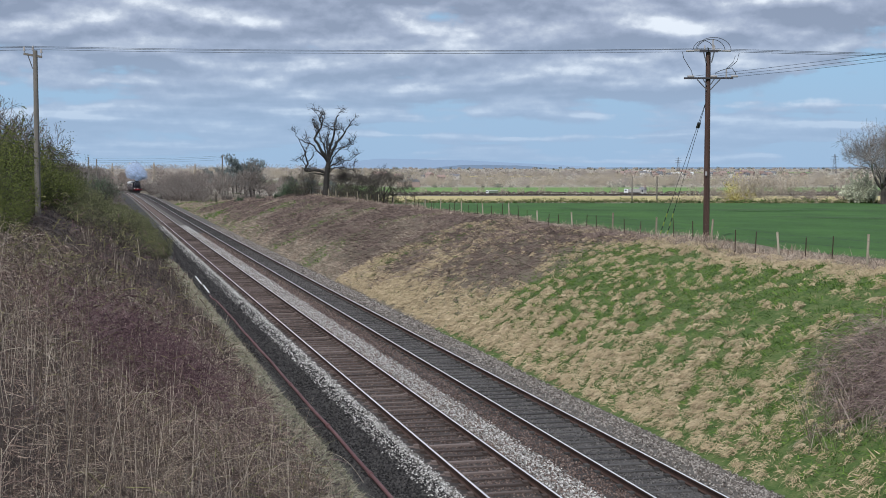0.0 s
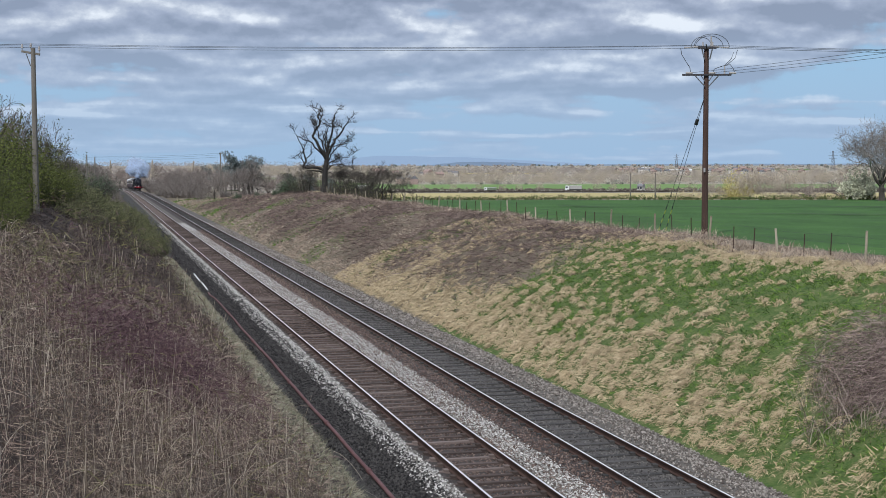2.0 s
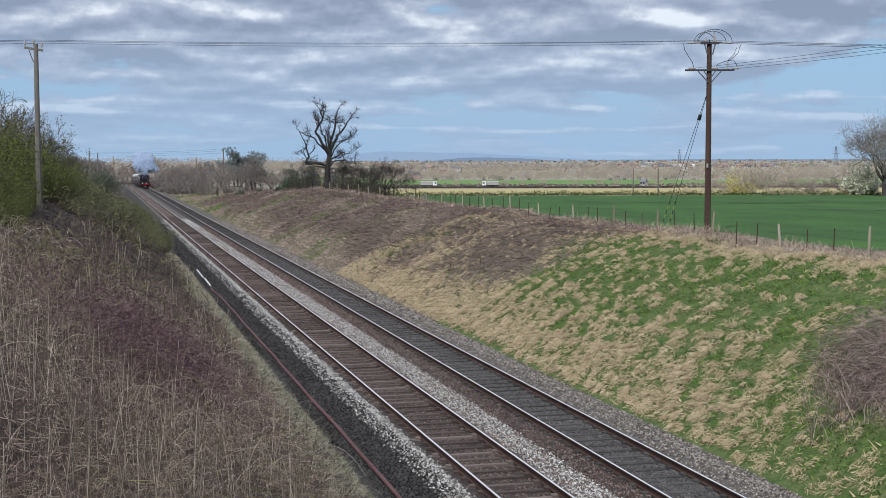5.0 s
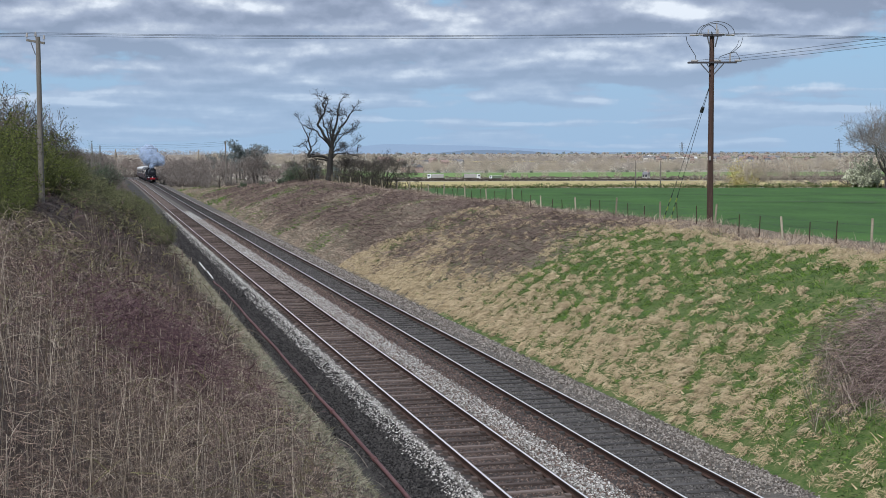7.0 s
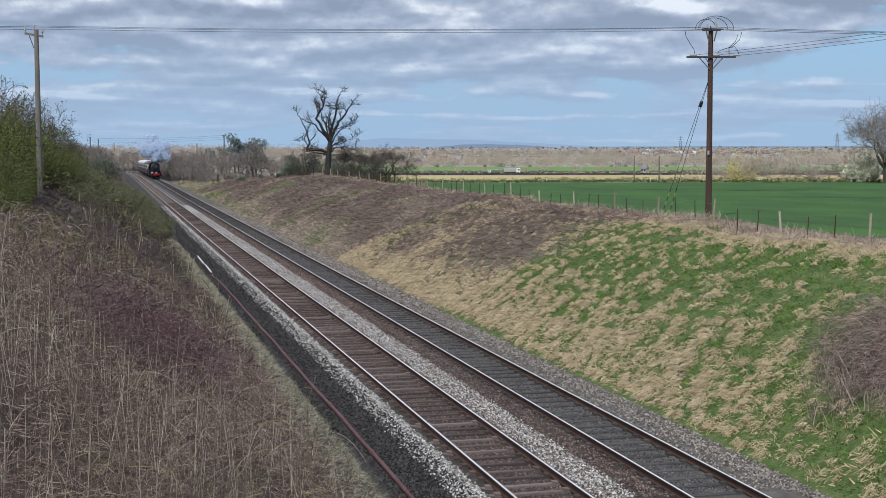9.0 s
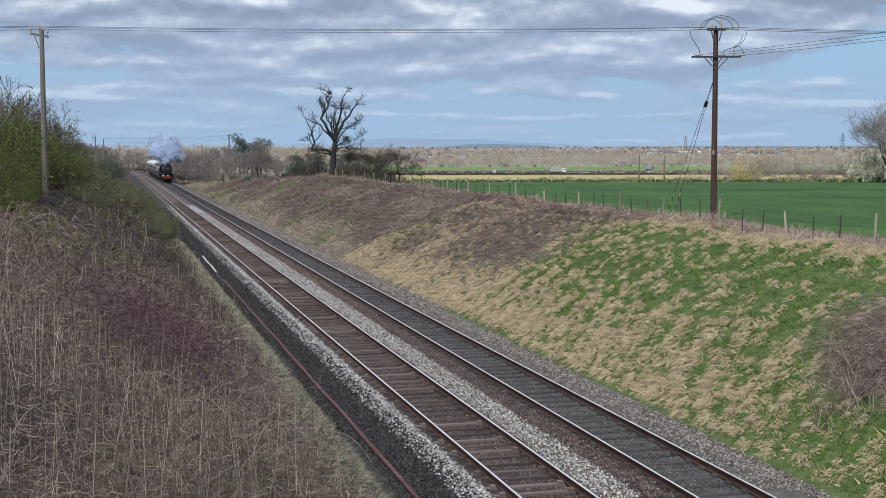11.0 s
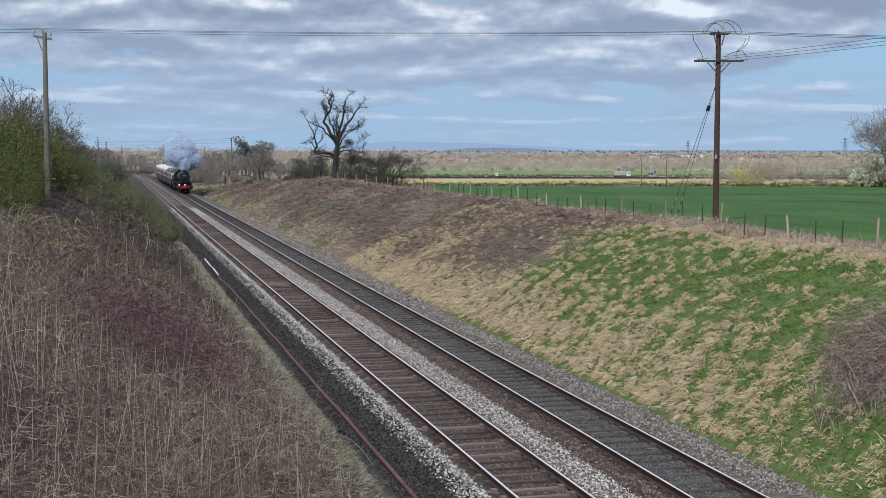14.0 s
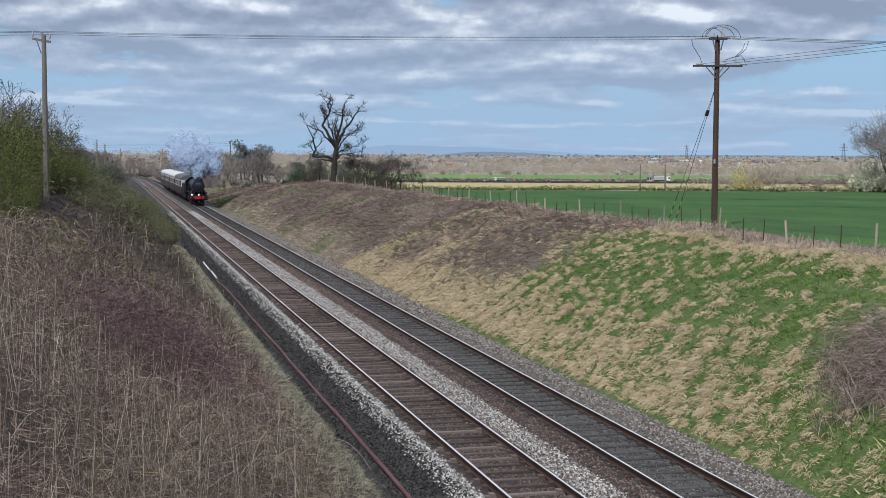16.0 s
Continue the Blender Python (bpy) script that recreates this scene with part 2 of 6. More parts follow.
def bumps(x, y, s, a):
    return a * (np.sin(x * s + 1.3 * np.sin(y * s * 0.7)) + np.sin(y * s * 1.31 + 2.1 + 1.7 * np.sin(x * s * 0.53)))


def ground_z(x, y):
    x, y = np.asarray(x, dtype=float), np.asarray(y, dtype=float)
    s = (x - EYE[0]) * FWD[0] + y * FWD[1]
    r = (x - EYE[0]) * FWD[1] - y * FWD[0]
    hl = table(y, [-60, 80, 200, 350, 600], [4.7, 4.4, 2.8, 0.4, -0.6])
    hr = table(y, [-60, 60, 180, 275, 400, 600], [3.3, 3.25, 3.2, 0.6, -0.8, -1.5])
    base = fall(y) - 0.75
    left = np.clip((-2.7 - x) / 8.8, 0, 1)
    left = base + (hl - base) * (left ** 0.9) + np.clip(-12 - x, 0, 60) * 0.02
    right = np.clip((x - 6.7) / 12.2, 0, 1)
    right = base + (hr - base) * np.sin(right * math.pi / 2) ** 0.95
    near = np.where(x < -2.7, left, np.where(x > 6.7, right, base))
    field = 3.3 - np.clip(s - 60, 0, 400) * 0.0115
    mixr = np.clip((x - 19.5) / 8, 0, 1)
    near = np.where(x > 19.5, near * (1 - mixr) + np.minimum(field, hr + 0.4) * mixr, near)
    rough = bumps(x, y, 0.9, 0.05) + bumps(x, y, 0.31, 0.09)
    near = near + rough * np.clip(np.minimum(np.abs(x + 2.7), np.abs(x - 6.7)) / 3, 0, 1) * ((x < -2.7) | (x > 6.7)) * np.where(x > 21, 0.35, 1)
    far = table(s, [0, 212, 330, 500, 750, 1000, 1250, 1700, 2200, 2600, 4000, 5000], [1.6, 1.6, -4.0, -6, -7, -7, -7.5, -7.5, -5.5, -3, 6, 8])
    far = far + np.clip((-r - 40) / 120, 0, 1) * (np.maximum(far, 0.5) - far)
    k = np.clip((s - 205) / 15, 0, 1) * np.clip((x - 34) / 10, 0, 1)
    k = np.maximum(k, np.clip((s - 480) / 80, 0, 1) * np.where(y < 700, np.clip((np.abs(x - 1.7) - 9) / 14, 0, 1), 1.0))
    return near * (1 - k) + far * k


def lines(*spans):
    out = []
    for a, b, step in spans:
        out += list(np.arange(a, b, step))
    return np.array(out)


def build_ground():
    xs = lines((-4500, -500, 400), (-500, -60, 40), (-60, -16, 4), (-16, -2.4, 0.45), (-2.4, 6, 1.4), (6, 24, 0.5), (24, 60, 2), (60, 300, 8), (300, 1000, 50), (1000, 4501, 250))
    ys = lines((-400, -40, 60), (-40, 10, 5), (10, 150, 1.1), (150, 300, 4), (300, 700, 12), (700, 1500, 40), (1500, 4801, 150))
    X, Y = np.meshgrid(xs, ys)
    v = np.stack([X, Y, ground_z(X, Y)], -1).reshape(-1, 3)
    n, m = len(xs), len(ys)
    i = (np.arange(m - 1)[:, None] * n + np.arange(n - 1)[None]).ravel()
    q = np.stack([i, i + 1, i + n + 1, i + n], -1)
    cx, cy = v[q].mean(1)[:, 0], v[q].mean(1)[:, 1]
    s = (cx - EYE[0]) * FWD[0] + cy * FWD[1]
    idx = np.where((s > 470) & ((np.abs(cx - 1.7) > 18) | (cy > 640)), 2, np.where(cx > 6, np.where((cx > 22.4) & (s < 214), 4, np.where((cy < 62) & (cx < 18.5), 3, 1)), 0))
    ob = fast_mesh("ground", v, q, [M_EARTH, M_THATCH, M_LAND, M_GREENTHATCH, M_FIELD], idx)
    ob.data.polygons.foreach_set("use_smooth", [True] * len(q))
    tagged(ob, "railway cutting banks and farmland running to the horizon", "ground", kind="structure")


build_ground()


def patch(name, corners, material, lift, label, n=40):
    """A field: a four-cornered sheet laid on the ground. Corners in (ahead, across) metres."""
    (a, b, c, d) = [np.array(k, dtype=float) for k in corners]
    u = np.linspace(0, 1, n)
    U, V = np.meshgrid(u, u)
    P = a * ((1 - U) * (1 - V))[..., None] + b * (U * (1 - V))[..., None] + c * (U * V)[..., None] + d * ((1 - U) * V)[..., None]
    s, r = P[..., 0], P[..., 1]
    X, Y = EYE[0] + s * FWD[0] + r * FWD[1], s * FWD[1] - r * FWD[0]
    v = np.stack([X, Y, ground_z(X, Y) + lift], -1).reshape(-1, 3)
    i = (np.arange(n - 1)[:, None] * n + np.arange(n - 1)[None]).ravel()
    ob = fast_mesh(name, v, np.stack([i, i + 1, i + n + 1, i + n], -1), [material])
    return tagged(ob, label, "field", kind="structure")


def xy(s, r):
    return EYE[0] + s * FWD[0] + r * FWD[1], s * FWD[1] - r * FWD[0]


def sr(x, y):
    return (x - EYE[0]) * FWD[0] + y * FWD[1], (x - EYE[0]) * FWD[1] - y * FWD[0]


for k, r_ in enumerate((0.0, 1.9)):
    patch("wheel_track_%d" % (k + 1), [(118 + r_, 26), (118.5 + r_, 26), (104.5 + r_, 80), (104 + r_, 80)], M_BALLASTDARK, 0.09, "dark wheel rut through the young wheat", 24)
    patch("wheel_track_%d" % (k + 3), [(152 + 2 * r_, 14), (152.6 + 2 * r_, 14), (141 + 2 * r_, 90), (140.4 + 2 * r_, 90)], M_BALLASTDARK, 0.09, "dark wheel rut through the young wheat", 24)
patch("field_4", [(420, -64), (420, -46), (520, -54), (520, -84)], M_GREENFAR, 0.3, "small bright green paddock behind the lineside trees")
patch("field_2", [(520, -60), (520, 330), (655, 400), (655, -70)], M_YELLOW, 0.2, "pale yellow-green stubble field below the rise")
patch("field_3", [(775, -120), (775, 420), (985, 520), (985, -150)], M_GREENFAR, 0.25, "bright green pasture far off")


# ---- railway ----
def sweep(name, section, ys, material, parent, zoff=fall):
    """A bar of constant cross-section (x, z pairs, closed) along the line."""
    k = len(section)
    v, f = [], []
    for y in ys:
        dz = float(zoff(y))
        v += [(x, y, z + dz) for x, z in section]
    for j in range(len(ys) - 1):
        for i in range(k):
            a, b = j * k + i, j * k + (i + 1) % k
            f.append((a, b, b + k, a + k))
    f.append(tuple(range(k)))
    f.append(tuple(range((len(ys) - 1) * k, len(ys) * k))[::-1])
    ob = mesh_object(name, v, f, material)
    ob.parent = parent
    return ob


LINE_YS = list(np.arange(-40, 300, 20.0)) + list(np.arange(300, 561, 10.0))
RAIL = [(-0.07, -0.159), (0.07, -0.159), (0.07, -0.148), (0.012, -0.13), (0.012, -0.045), (0.036, -0.036), (0.036, -0.004), (-0.036, -0.004), (-0.036, -0.036), (-0.012, -0.045), (-0.012, -0.13), (-0.07, -0.148)]
HEADTOP = [(-0.027, -0.012), (0.027, -0.012), (0.027, -0.003), (0.021, 0.0), (-0.021, 0.0), (-0.027, -0.003)]


def build_track(xc, material, label, pitch, phase, half):
    t = empty("railway_track")
    tagged(t, label, "railway track", "running lines", "structure")
    for side in (-1, 1):
        off = xc + side * 0.7525
        rail = sweep("rail", [(x + off, z) for x, z in RAIL], LINE_YS, M_RUST, t)
        tagged(rail, "rusty steel rail with a bright worn head")
        sweep("running_surface", [(x + off, z) for x, z in HEADTOP], LINE_YS, M_RAILTOP, rail)
    bm = box(-half, half, -0.09, 0.09, -0.29, -0.165, bevel=0.012)
    for side in (-1, 1):
        for o in (-0.13, 0.13):
            add_box(bm, side * 0.7525 + o - 0.06, side * 0.7525 + o + 0.06, -0.08, 0.08, -0.17, -0.115)
    proto = part("sleeper", bm, material, t)
    rng = random.Random(int(xc * 10) + 5)
    me = proto.data
    ys = [24 + phase + i * pitch for i in range(int(500 / pitch))]
    for i, y in enumerate(ys[:240]):
        ob = proto if i == 0 else new("sleeper", me)
        ob.parent = t
        ob.matrix_basis = pose(xc + rng.uniform(-0.02, 0.02), y + rng.uniform(-0.02, 0.02), rng.uniform(-0.008, 0.008), 0, 0, rng.uniform(-0.7, 0.7))
    vs = np.array([(x, y, z) for x in (-half, half) for y in (-0.125, 0.125) for z in (-0.29, -0.165)])
    fs = [(0, 1, 3, 2), (4, 6, 7, 5), (0, 4, 5, 1), (2, 3, 7, 6), (1, 5, 7, 3)]
    v, f = [], []
    for y in ys[240:]:
        o = len(v)
        v += [tuple(c) for c in vs + np.array((xc, y, float(fall(y))))]
        f += [tuple(i + o for i in q) for q in fs]
    rest = mesh_object("far_sleepers", v, f, material)
    rest.parent = t
    tagged(rest, kind="stuff")
    return t


TRACK2 = 3.45
build_track(0.0, M_SLEEPER, "rusty railway line on weathered brown timber sleepers", 0.65, 0.1, 1.3)
build_track(TRACK2, M_SLEEPERDARK, "railway line on dark dirty sleepers sunk in ballast", 0.70, 0.3, 1.26)

BED = [(-3.0, -0.70), (-2.6, -0.44), (-2.0, -0.40), (-1.75, -0.30), (-1.42, -0.17), (-1.12, -0.155), (-0.86, -0.205), (0.86, -0.21), (1.02, -0.165),
       (1.3, -0.125), (1.75, -0.12), (2.1, -0.14), (2.55, -0.17), (2.8, -0.192), (4.1, -0.192), (4.35, -0.16), (4.95, -0.14), (5.6, -0.36), (6.4, -0.62), (7.0, -0.72)]


def bed_z(x):
    return table(x, [b[0] for b in BED], [b[1] for b in BED])


def build_bed():
    xs = np.array([b[0] for b in BED])
    ys = np.array(list(np.arange(-40, 120, 1.0)) + list(np.arange(120, 561, 8.0)))
    X, Y = np.meshgrid(xs, ys)
    Z = bed_z(X) + fall(Y)
    edge = (X < -2.9) | (X > 6.9)
    X = X + edge * 0.15 * np.sin(Y * 0.37)
    v = np.stack([X, Y, Z], -1).reshape(-1, 3)
    n = len(xs)
    i = (np.arange(len(ys) - 1)[:, None] * n + np.arange(n - 1)[None]).ravel()
    q = np.stack([i, i + 1, i + n + 1, i + n], -1)
    mid = (xs[:-1] + xs[1:]) / 2
    kind = np.where(mid < -1.5, 1, np.where(mid < -1.15, 0, np.where(mid < 1.0, 2, np.where(mid < 1.86, 0, np.where(mid < 2.7, 2, np.where(mid < 4.3, 3, 0))))))
    ob = fast_mesh("ballast_bed", v, q, [M_BALLAST, M_BALLASTDARK, M_BALLASTBROWN, M_BALLASTSMOKE], np.tile(kind, len(ys) - 1))
    tagged(ob, "bed of grey crushed stone ballast under both lines", "ballast", kind="structure")


def stones(name, x0, x1, y0, y1, n, size, material, label, seed):
    """Loose crushed stones lying on the bed."""
    rng = np.random.default_rng(seed)
    x = rng.uniform(x0, x1, n)
    y = y0 * (y1 / y0) ** rng.uniform(0, 1, n)
    x = x + rng.normal(0, 0.05, n)
    c = np.stack([x, y, bed_z(x) + 0.008], -1)
    o = np.array([(1, 0, 0), (0, 1, 0), (-1, 0, 0), (0, -1, 0), (0, 0, 1), (0, 0, -1)], dtype=float)
    R = np.linalg.qr(rng.normal(size=(n, 3, 3)))[0]
    sc = size * rng.uniform(0.55, 1.3, (n, 1, 1)) * rng.uniform(0.6, 1.2, (n, 1, 3))
    sc = sc * np.clip(np.hypot(x + 8.7, y) / 45, 1, 1.7)[:, None, None]
    v = c[:, None] + (o[None] * sc) @ R
    f = np.array([(0, 1, 4), (1, 2, 4), (2, 3, 4), (3, 0, 4), (1, 0, 5), (3, 2, 5)])
    q = (np.arange(n)[:, None, None] * 6 + f[None]).reshape(-1, 3)
    tagged(fast_mesh(name, v.reshape(-1, 3), q, [material]), label, "ballast", kind="stuff")


build_bed()
stones("ballast_stones", -1.66, -1.12, 25, 170, 13000, 0.03, M_STONE, "pale grey crushed stone along the sleeper ends", 1)
stones("ballast_stones", 1.04, 1.78, 25, 170, 17000, 0.031, M_STONE, "pale grey crushed stone between the lines", 2)
stones("ballast_stones", 4.4, 6.85, 25, 170, 21000, 0.034, M_STONEGREY, "grey crushed stone on the ballast shoulder", 3)
stones("sooty_stones", -2.75, -1.35, 25, 170, 30000, 0.036, M_STONEDARK, "dark dirty stones beside the line", 4)
stones("rusty_stones", -0.68, 0.68, 25, 120, 14000, 0.024, M_STONEBROWN, "rust-brown stones between the rails", 5)
stones("rusty_stones", 0.95, 2.6, 25, 150, 18000, 0.03, M_STONEBROWN, "brown stones beside the rail", 6)
stones("sooty_stones", 2.8, 4.1, 25, 120, 12000, 0.022, M_STONESMOKE, "dark stones between the rails", 7)


# ---- poles, wires, fence ----
def gz(x, y):
    return float(ground_z(x, y))


def lean_pole(name, x, y, height, r0, r1, material, label, sink=0.3):
    p = empty(name, pose(x, y, gz(x, y)))
    tagged(p, label, "utility pole", "utility poles")
    part("shaft", tube((0, 0, -sink), (0, 0, height), r0, r1, 14), material, p)
    return p


def insulator(parent, x, y, z, h=0.28):
    bm = tube((x, y, z), (x, y, z + h * 0.5), 0.02, 0.02, 8)
    add_tube(bm, (x, y, z + h * 0.4), (x, y, z + h * 0.7), 0.075, 0.06, 10)
    add_tube(bm, (x, y, z + h * 0.7), (x, y, z + h), 0.055, 0.035, 10)
    part("insulator", bm, M_PORCELAIN, parent, "grey porcelain insulator")


POLE_L, POLE_R = (-11.9, 74.0), (23.2, 66.5)
ZL, ZR = 13.25, 13.33
WIRES_L = [(-0.45, 0.0, 0.32), (0.0, 0.0, 0.22), (0.42, 0.0, 0.12)]


def build_left_pole():
    x, y = POLE_L
    z0 = gz(x, y)
    p = lean_pole("utility_pole", x, y, ZL - z0, 0.17, 0.115, M_POLEGREY, "tall weathered grey wooden power pole on the bank")
    h = ZL - z0
    ang = radians(-14)
    bm = bmesh.new()
    add_box(bm, -0.62, 0.36, -0.05, 0.05, h - 0.34, h - 0.22, 0.01)
    bmesh.ops.rotate(bm, verts=bm.verts, cent=(0, 0, h - 0.28), matrix=Matrix.Rotation(radians(10), 3, "Y"))
    bmesh.ops.rotate(bm, verts=bm.verts, cent=(0, 0, 0), matrix=Matrix.Rotation(ang, 3, "Z"))
    part("crossarm", bm, M_POLEGREY, p, "short weathered crossarm")
    part("brace", tube((-0.14, -0.02, h - 0.95), (-0.36, 0.02, h - 0.3), 0.025, 0.025, 6), M_STEEL, p)
    for dx, dz in ((-0.56, -0.16), (-0.12, -0.1), (0.3, -0.26)):
        insulator(p, dx, 0.1, h + dz, 0.36)
    part("down_cable", tube((0.13, -0.12, 0.4), (0.1, -0.1, h * 0.55), 0.02, 0.02, 6), M_WIRE, p)


def build_right_pole():
    x, y = POLE_R
    z0 = gz(x, y)
    h = ZR - z0
    p = lean_pole("utility_pole", x, y, h, 0.18, 0.13, M_POLE, "dark brown creosoted power pole with two crossarms at the field edge")
    turn = Matrix.Rotation(radians(-16), 3, "Z")

    def turned(bm):
        bmesh.ops.rotate(bm, verts=bm.verts, cent=(0, 0, 0), matrix=turn)
        return bm

    lower = h - 1.45
    part("crossarm", turned(box(-1.32, 1.32, -0.24, -0.12, lower - 0.045, lower + 0.055, bevel=0.012)), M_ARM, p, "long dark steel lower crossarm")
    part("crossarm", turned(box(-0.5, 0.5, -0.25, -0.13, h - 0.06, h + 0.07, bevel=0.012)), M_ARM, p, "short dark upper crossarm")
    for s in (-1, 1):
        part("brace", turned(tube((s * 0.62, -0.2, lower - 0.05), (s * 0.1, -0.2, lower - 0.62), 0.03, 0.03, 6)), M_STEEL, p)
        part("brace", turned(tube((s * 0.3, -0.2, lower - 0.05), (s * 0.1, -0.2, lower - 0.35), 0.025, 0.025, 6)), M_STEEL, p)
        part("brace", turned(tube((s * 0.28, -0.2, h - 0.05), (s * 0.14, -0.2, h - 0.62), 0.035, 0.035, 6)), M_STEEL, p)
    # frame that carries the three line wires and the loops of cable over it
    part("line_frame", turned(tube((-0.2, -1.0, h + 0.12), (0.2, 1.0, h + 0.12), 0.03, 0.03, 6)), M_STEEL, p)
    for i, (px, hh) in enumerate(((-0.22, 0.32), (0.30, 0.32), (0.22, 0.62))):
        part("insulator", turned(tube((px, -0.15, h + 0.05), (px, -0.15, h + hh), 0.05, 0.035, 8)), M_PORCELAIN, p)
        cx, wide, tall = (-0.3, 0.55, 0.55) if i == 0 else ((0.12, 0.75, 0.62) if i == 1 else (0.25, 0.95, 0.72))
        pts = [(cx - wide * math.cos(a), -0.15, h + 0.02 + tall * math.sin(a)) for a in [math.pi * k / 14 for k in range(15)]]
        part("jumper_loop", turned(add_path(bmesh.new(), pts, 0.017, 5)), M_WIRE, p)
    for i, dx in enumerate((-1.0, -0.55, 0.0, 0.45, 0.95)):
        part("strain_insulator", turned(tube((dx - 0.22, -0.15, h + 0.02 + 0.03 * (i % 2)), (dx + 0.22, -0.15, h + 0.02 + 0.03 * (i % 2)), 0.045, 0.045, 8)), M_PORCELAIN, p)
    for pts in ([(-1.42, h - 0.02), (-1.36, h - 0.35), (-1.12, h - 0.75), (-0.92, h - 1.05), (-0.86, lower + 0.08)],
                [(1.62, h - 0.12), (1.5, h - 0.55), (1.1, h - 0.9), (0.62, h - 1.05), (0.38, h - 1.15), (0.32, lower + 0.08)],
                [(1.42, h - 0.25), (1.3, h - 0.6), (0.95, h - 0.95), (0.7, h - 1.02)],
                [(0.98, lower + 0.5), (1.25, lower + 0.55), (1.42, lower + 0.3), (1.5, lower + 0.05)]):
        part("jumper_cable", turned(add_path(bmesh.new(), [(a, -0.2, b) for a, b in pts], 0.018, 5)), M_WIRE, p)
    part("insulator", turned(tube((0.95, -0.18, lower), (0.95, -0.18, lower + 0.5), 0.05, 0.035, 8)), M_PORCELAIN, p)
    for dx in (-0.95, 0.28, 1.38):
        part("strain_insulator", turned(tube((dx - 0.18, -0.18, lower + 0.1), (dx + 0.18, -0.18, lower + 0.1), 0.06, 0.06, 8)), M_PORCELAIN, p)
    part("notice_plate", box(-0.2, -0.1, -0.235, -0.20, 3.4, 3.62), M_PORCELAIN, p, "small pale enamel plate")
    for dx in (-0.3, 0.15):
        a, b = Vector((0, 0.0, h - 2.4)), Vector((dx, 5.5, gz(x + dx, y + 5.5) - z0))
        part("stay_wire", tube(a, b, 0.014, 0.014, 5), M_WIRE, p)
        m = a.lerp(b, 0.18)
        part("stay_insulator", tube(m, a.lerp(b, 0.215), 0.06, 0.06, 8), M_WIRE, p)
        g0, g1 = a.lerp(b, 0.8), a.lerp(b, 0.995)
        for k in range(6):
            part("stay_guard", tube(g0.lerp(g1, k / 6), g0.lerp(g1, (k + 1) / 6), 0.026, 0.026, 8), M_GUARDY if k % 2 else M_WIRE, p,
                 "yellow and black stay guard")


M_GUARDY = plain("yellow_plastic", (0.42, 0.46, 0.1), 0.5)
build_left_pole()
build_right_pole()


def wire(a, b, sag, r, n=14):
    a, b = Vector(a), Vector(b)
    bm = bmesh.new()
    pts = [a.lerp(b, i / n) - Vector((0, 0, sag * 4 * (i / n) * (1 - i / n))) for i in range(n + 1)]
    add_path(bm, pts, r, 4)
    me = bpy.data.meshes.new("overhead_wire")
    bm.to_mesh(me)
    bm.free()
    me.materials.append(M_WIRE)
    tagged(new("overhead_wire", me), "thin grey overhead power wire between wooden poles", "wire", "overhead wires")


for (lx, lz), (rx, rz) in (((-0.56, 0.16), (-1.0, 0.1)), ((-0.12, 0.22), (0.0, 0.16)), ((0.3, 0.06), (0.45, 0.02))):
    A = (POLE_L[0] + lx, POLE_L[1] + 0.1, ZL + lz)
    B = (POLE_R[0] + rx, POLE_R[1], ZR + rz)
    wire(A, B, 0.16, 0.009)
    wire((A[0] - 45, A[1] + 8, A[2] + 0.35), A, 0.4, 0.011)
    wire(B, (B[0] + 60, B[1] - 14, B[2] + 0.1), 0.5, 0.011)
for k, (dx, dz) in enumerate(((-0.95, 0.1), (0.28, 0.12), (1.38, 0.1))):
    wire((POLE_R[0] + dx, POLE_R[1] - 0.2, ZR - 1.45 + dz), (24.0 + 0.3 * dx + 1.5, 47.0, 12.12 - 0.13 * k), 0.06, 0.009)


def build_far_poles():
    for x, y, h in ((15.6, 275, 9.2), (17.2, 282, 5.2), (-11.0, 305, 8.6), (-9.3, 312, 8.4)):
        lean_pole("utility_pole", x, y, h, 0.17, 0.12, M_POLEGREY, "grey wooden pole beside the line")
    for s, r in ((300, 43.3), (300, 48.9)):
        x, y = xy(s, r)
        lean_pole("utility_pole", x, y, 5.3 - gz(x, y), 0.17, 0.13, M_POLEGREY, "pale grey wooden pole standing in a field")
    for i, dz in enumerate((0.0, -0.35, -0.8)):
        wire((15.6, 275, gz(15.6, 275) + 9.1 + dz), (-10 - i, 308, gz(-10, 308) + 8.4 + dz), 0.3, 0.014)


build_far_poles()


def build_fence():
    f = empty("field_fence", pose(0, 0, 0))
    tagged(f, "post and wire fence with pale wooden posts along the cutting top", "fence")
    rng = random.Random(4)
    x0 = 20.0
    y = 39.2
    k = 0
    ys = []
    posts = [part("post", tube((0, 0, -0.3), (0, 0, 1.2), 0.055, 0.05, 8), M_POST, f), part("stake", tube((0, 0, -0.3), (0, 0, 1.05), 0.026, 0.022, 6), M_RUST, f)]
    while y < 205:
        thick = k % 3 == 0
        src = posts[0 if thick else 1]
        ob = src if k < 1 else (posts[1] if k == 1 else new(src.name.split(".")[0], src.data))
        ob.parent = f
        ob.matrix_basis = pose(x0 + rng.uniform(-0.15, 0.15), y, gz(x0, y) + rng.uniform(-0.1, 0.1), rng.uniform(-4, 4), rng.uniform(-4, 4), rng.uniform(0, 360))
        ys.append(y)
        k += 1
        y += 2.2 + 0.25 * math.sin(k * 2.3)
    for hgt in (0.35, 0.7, 1.0):
        part("fence_wire", add_path(bmesh.new(), [(x0, yy, gz(x0, yy) + hgt) for yy in ys[::3]], 0.0035, 4), M_WIRE, f)


build_fence()


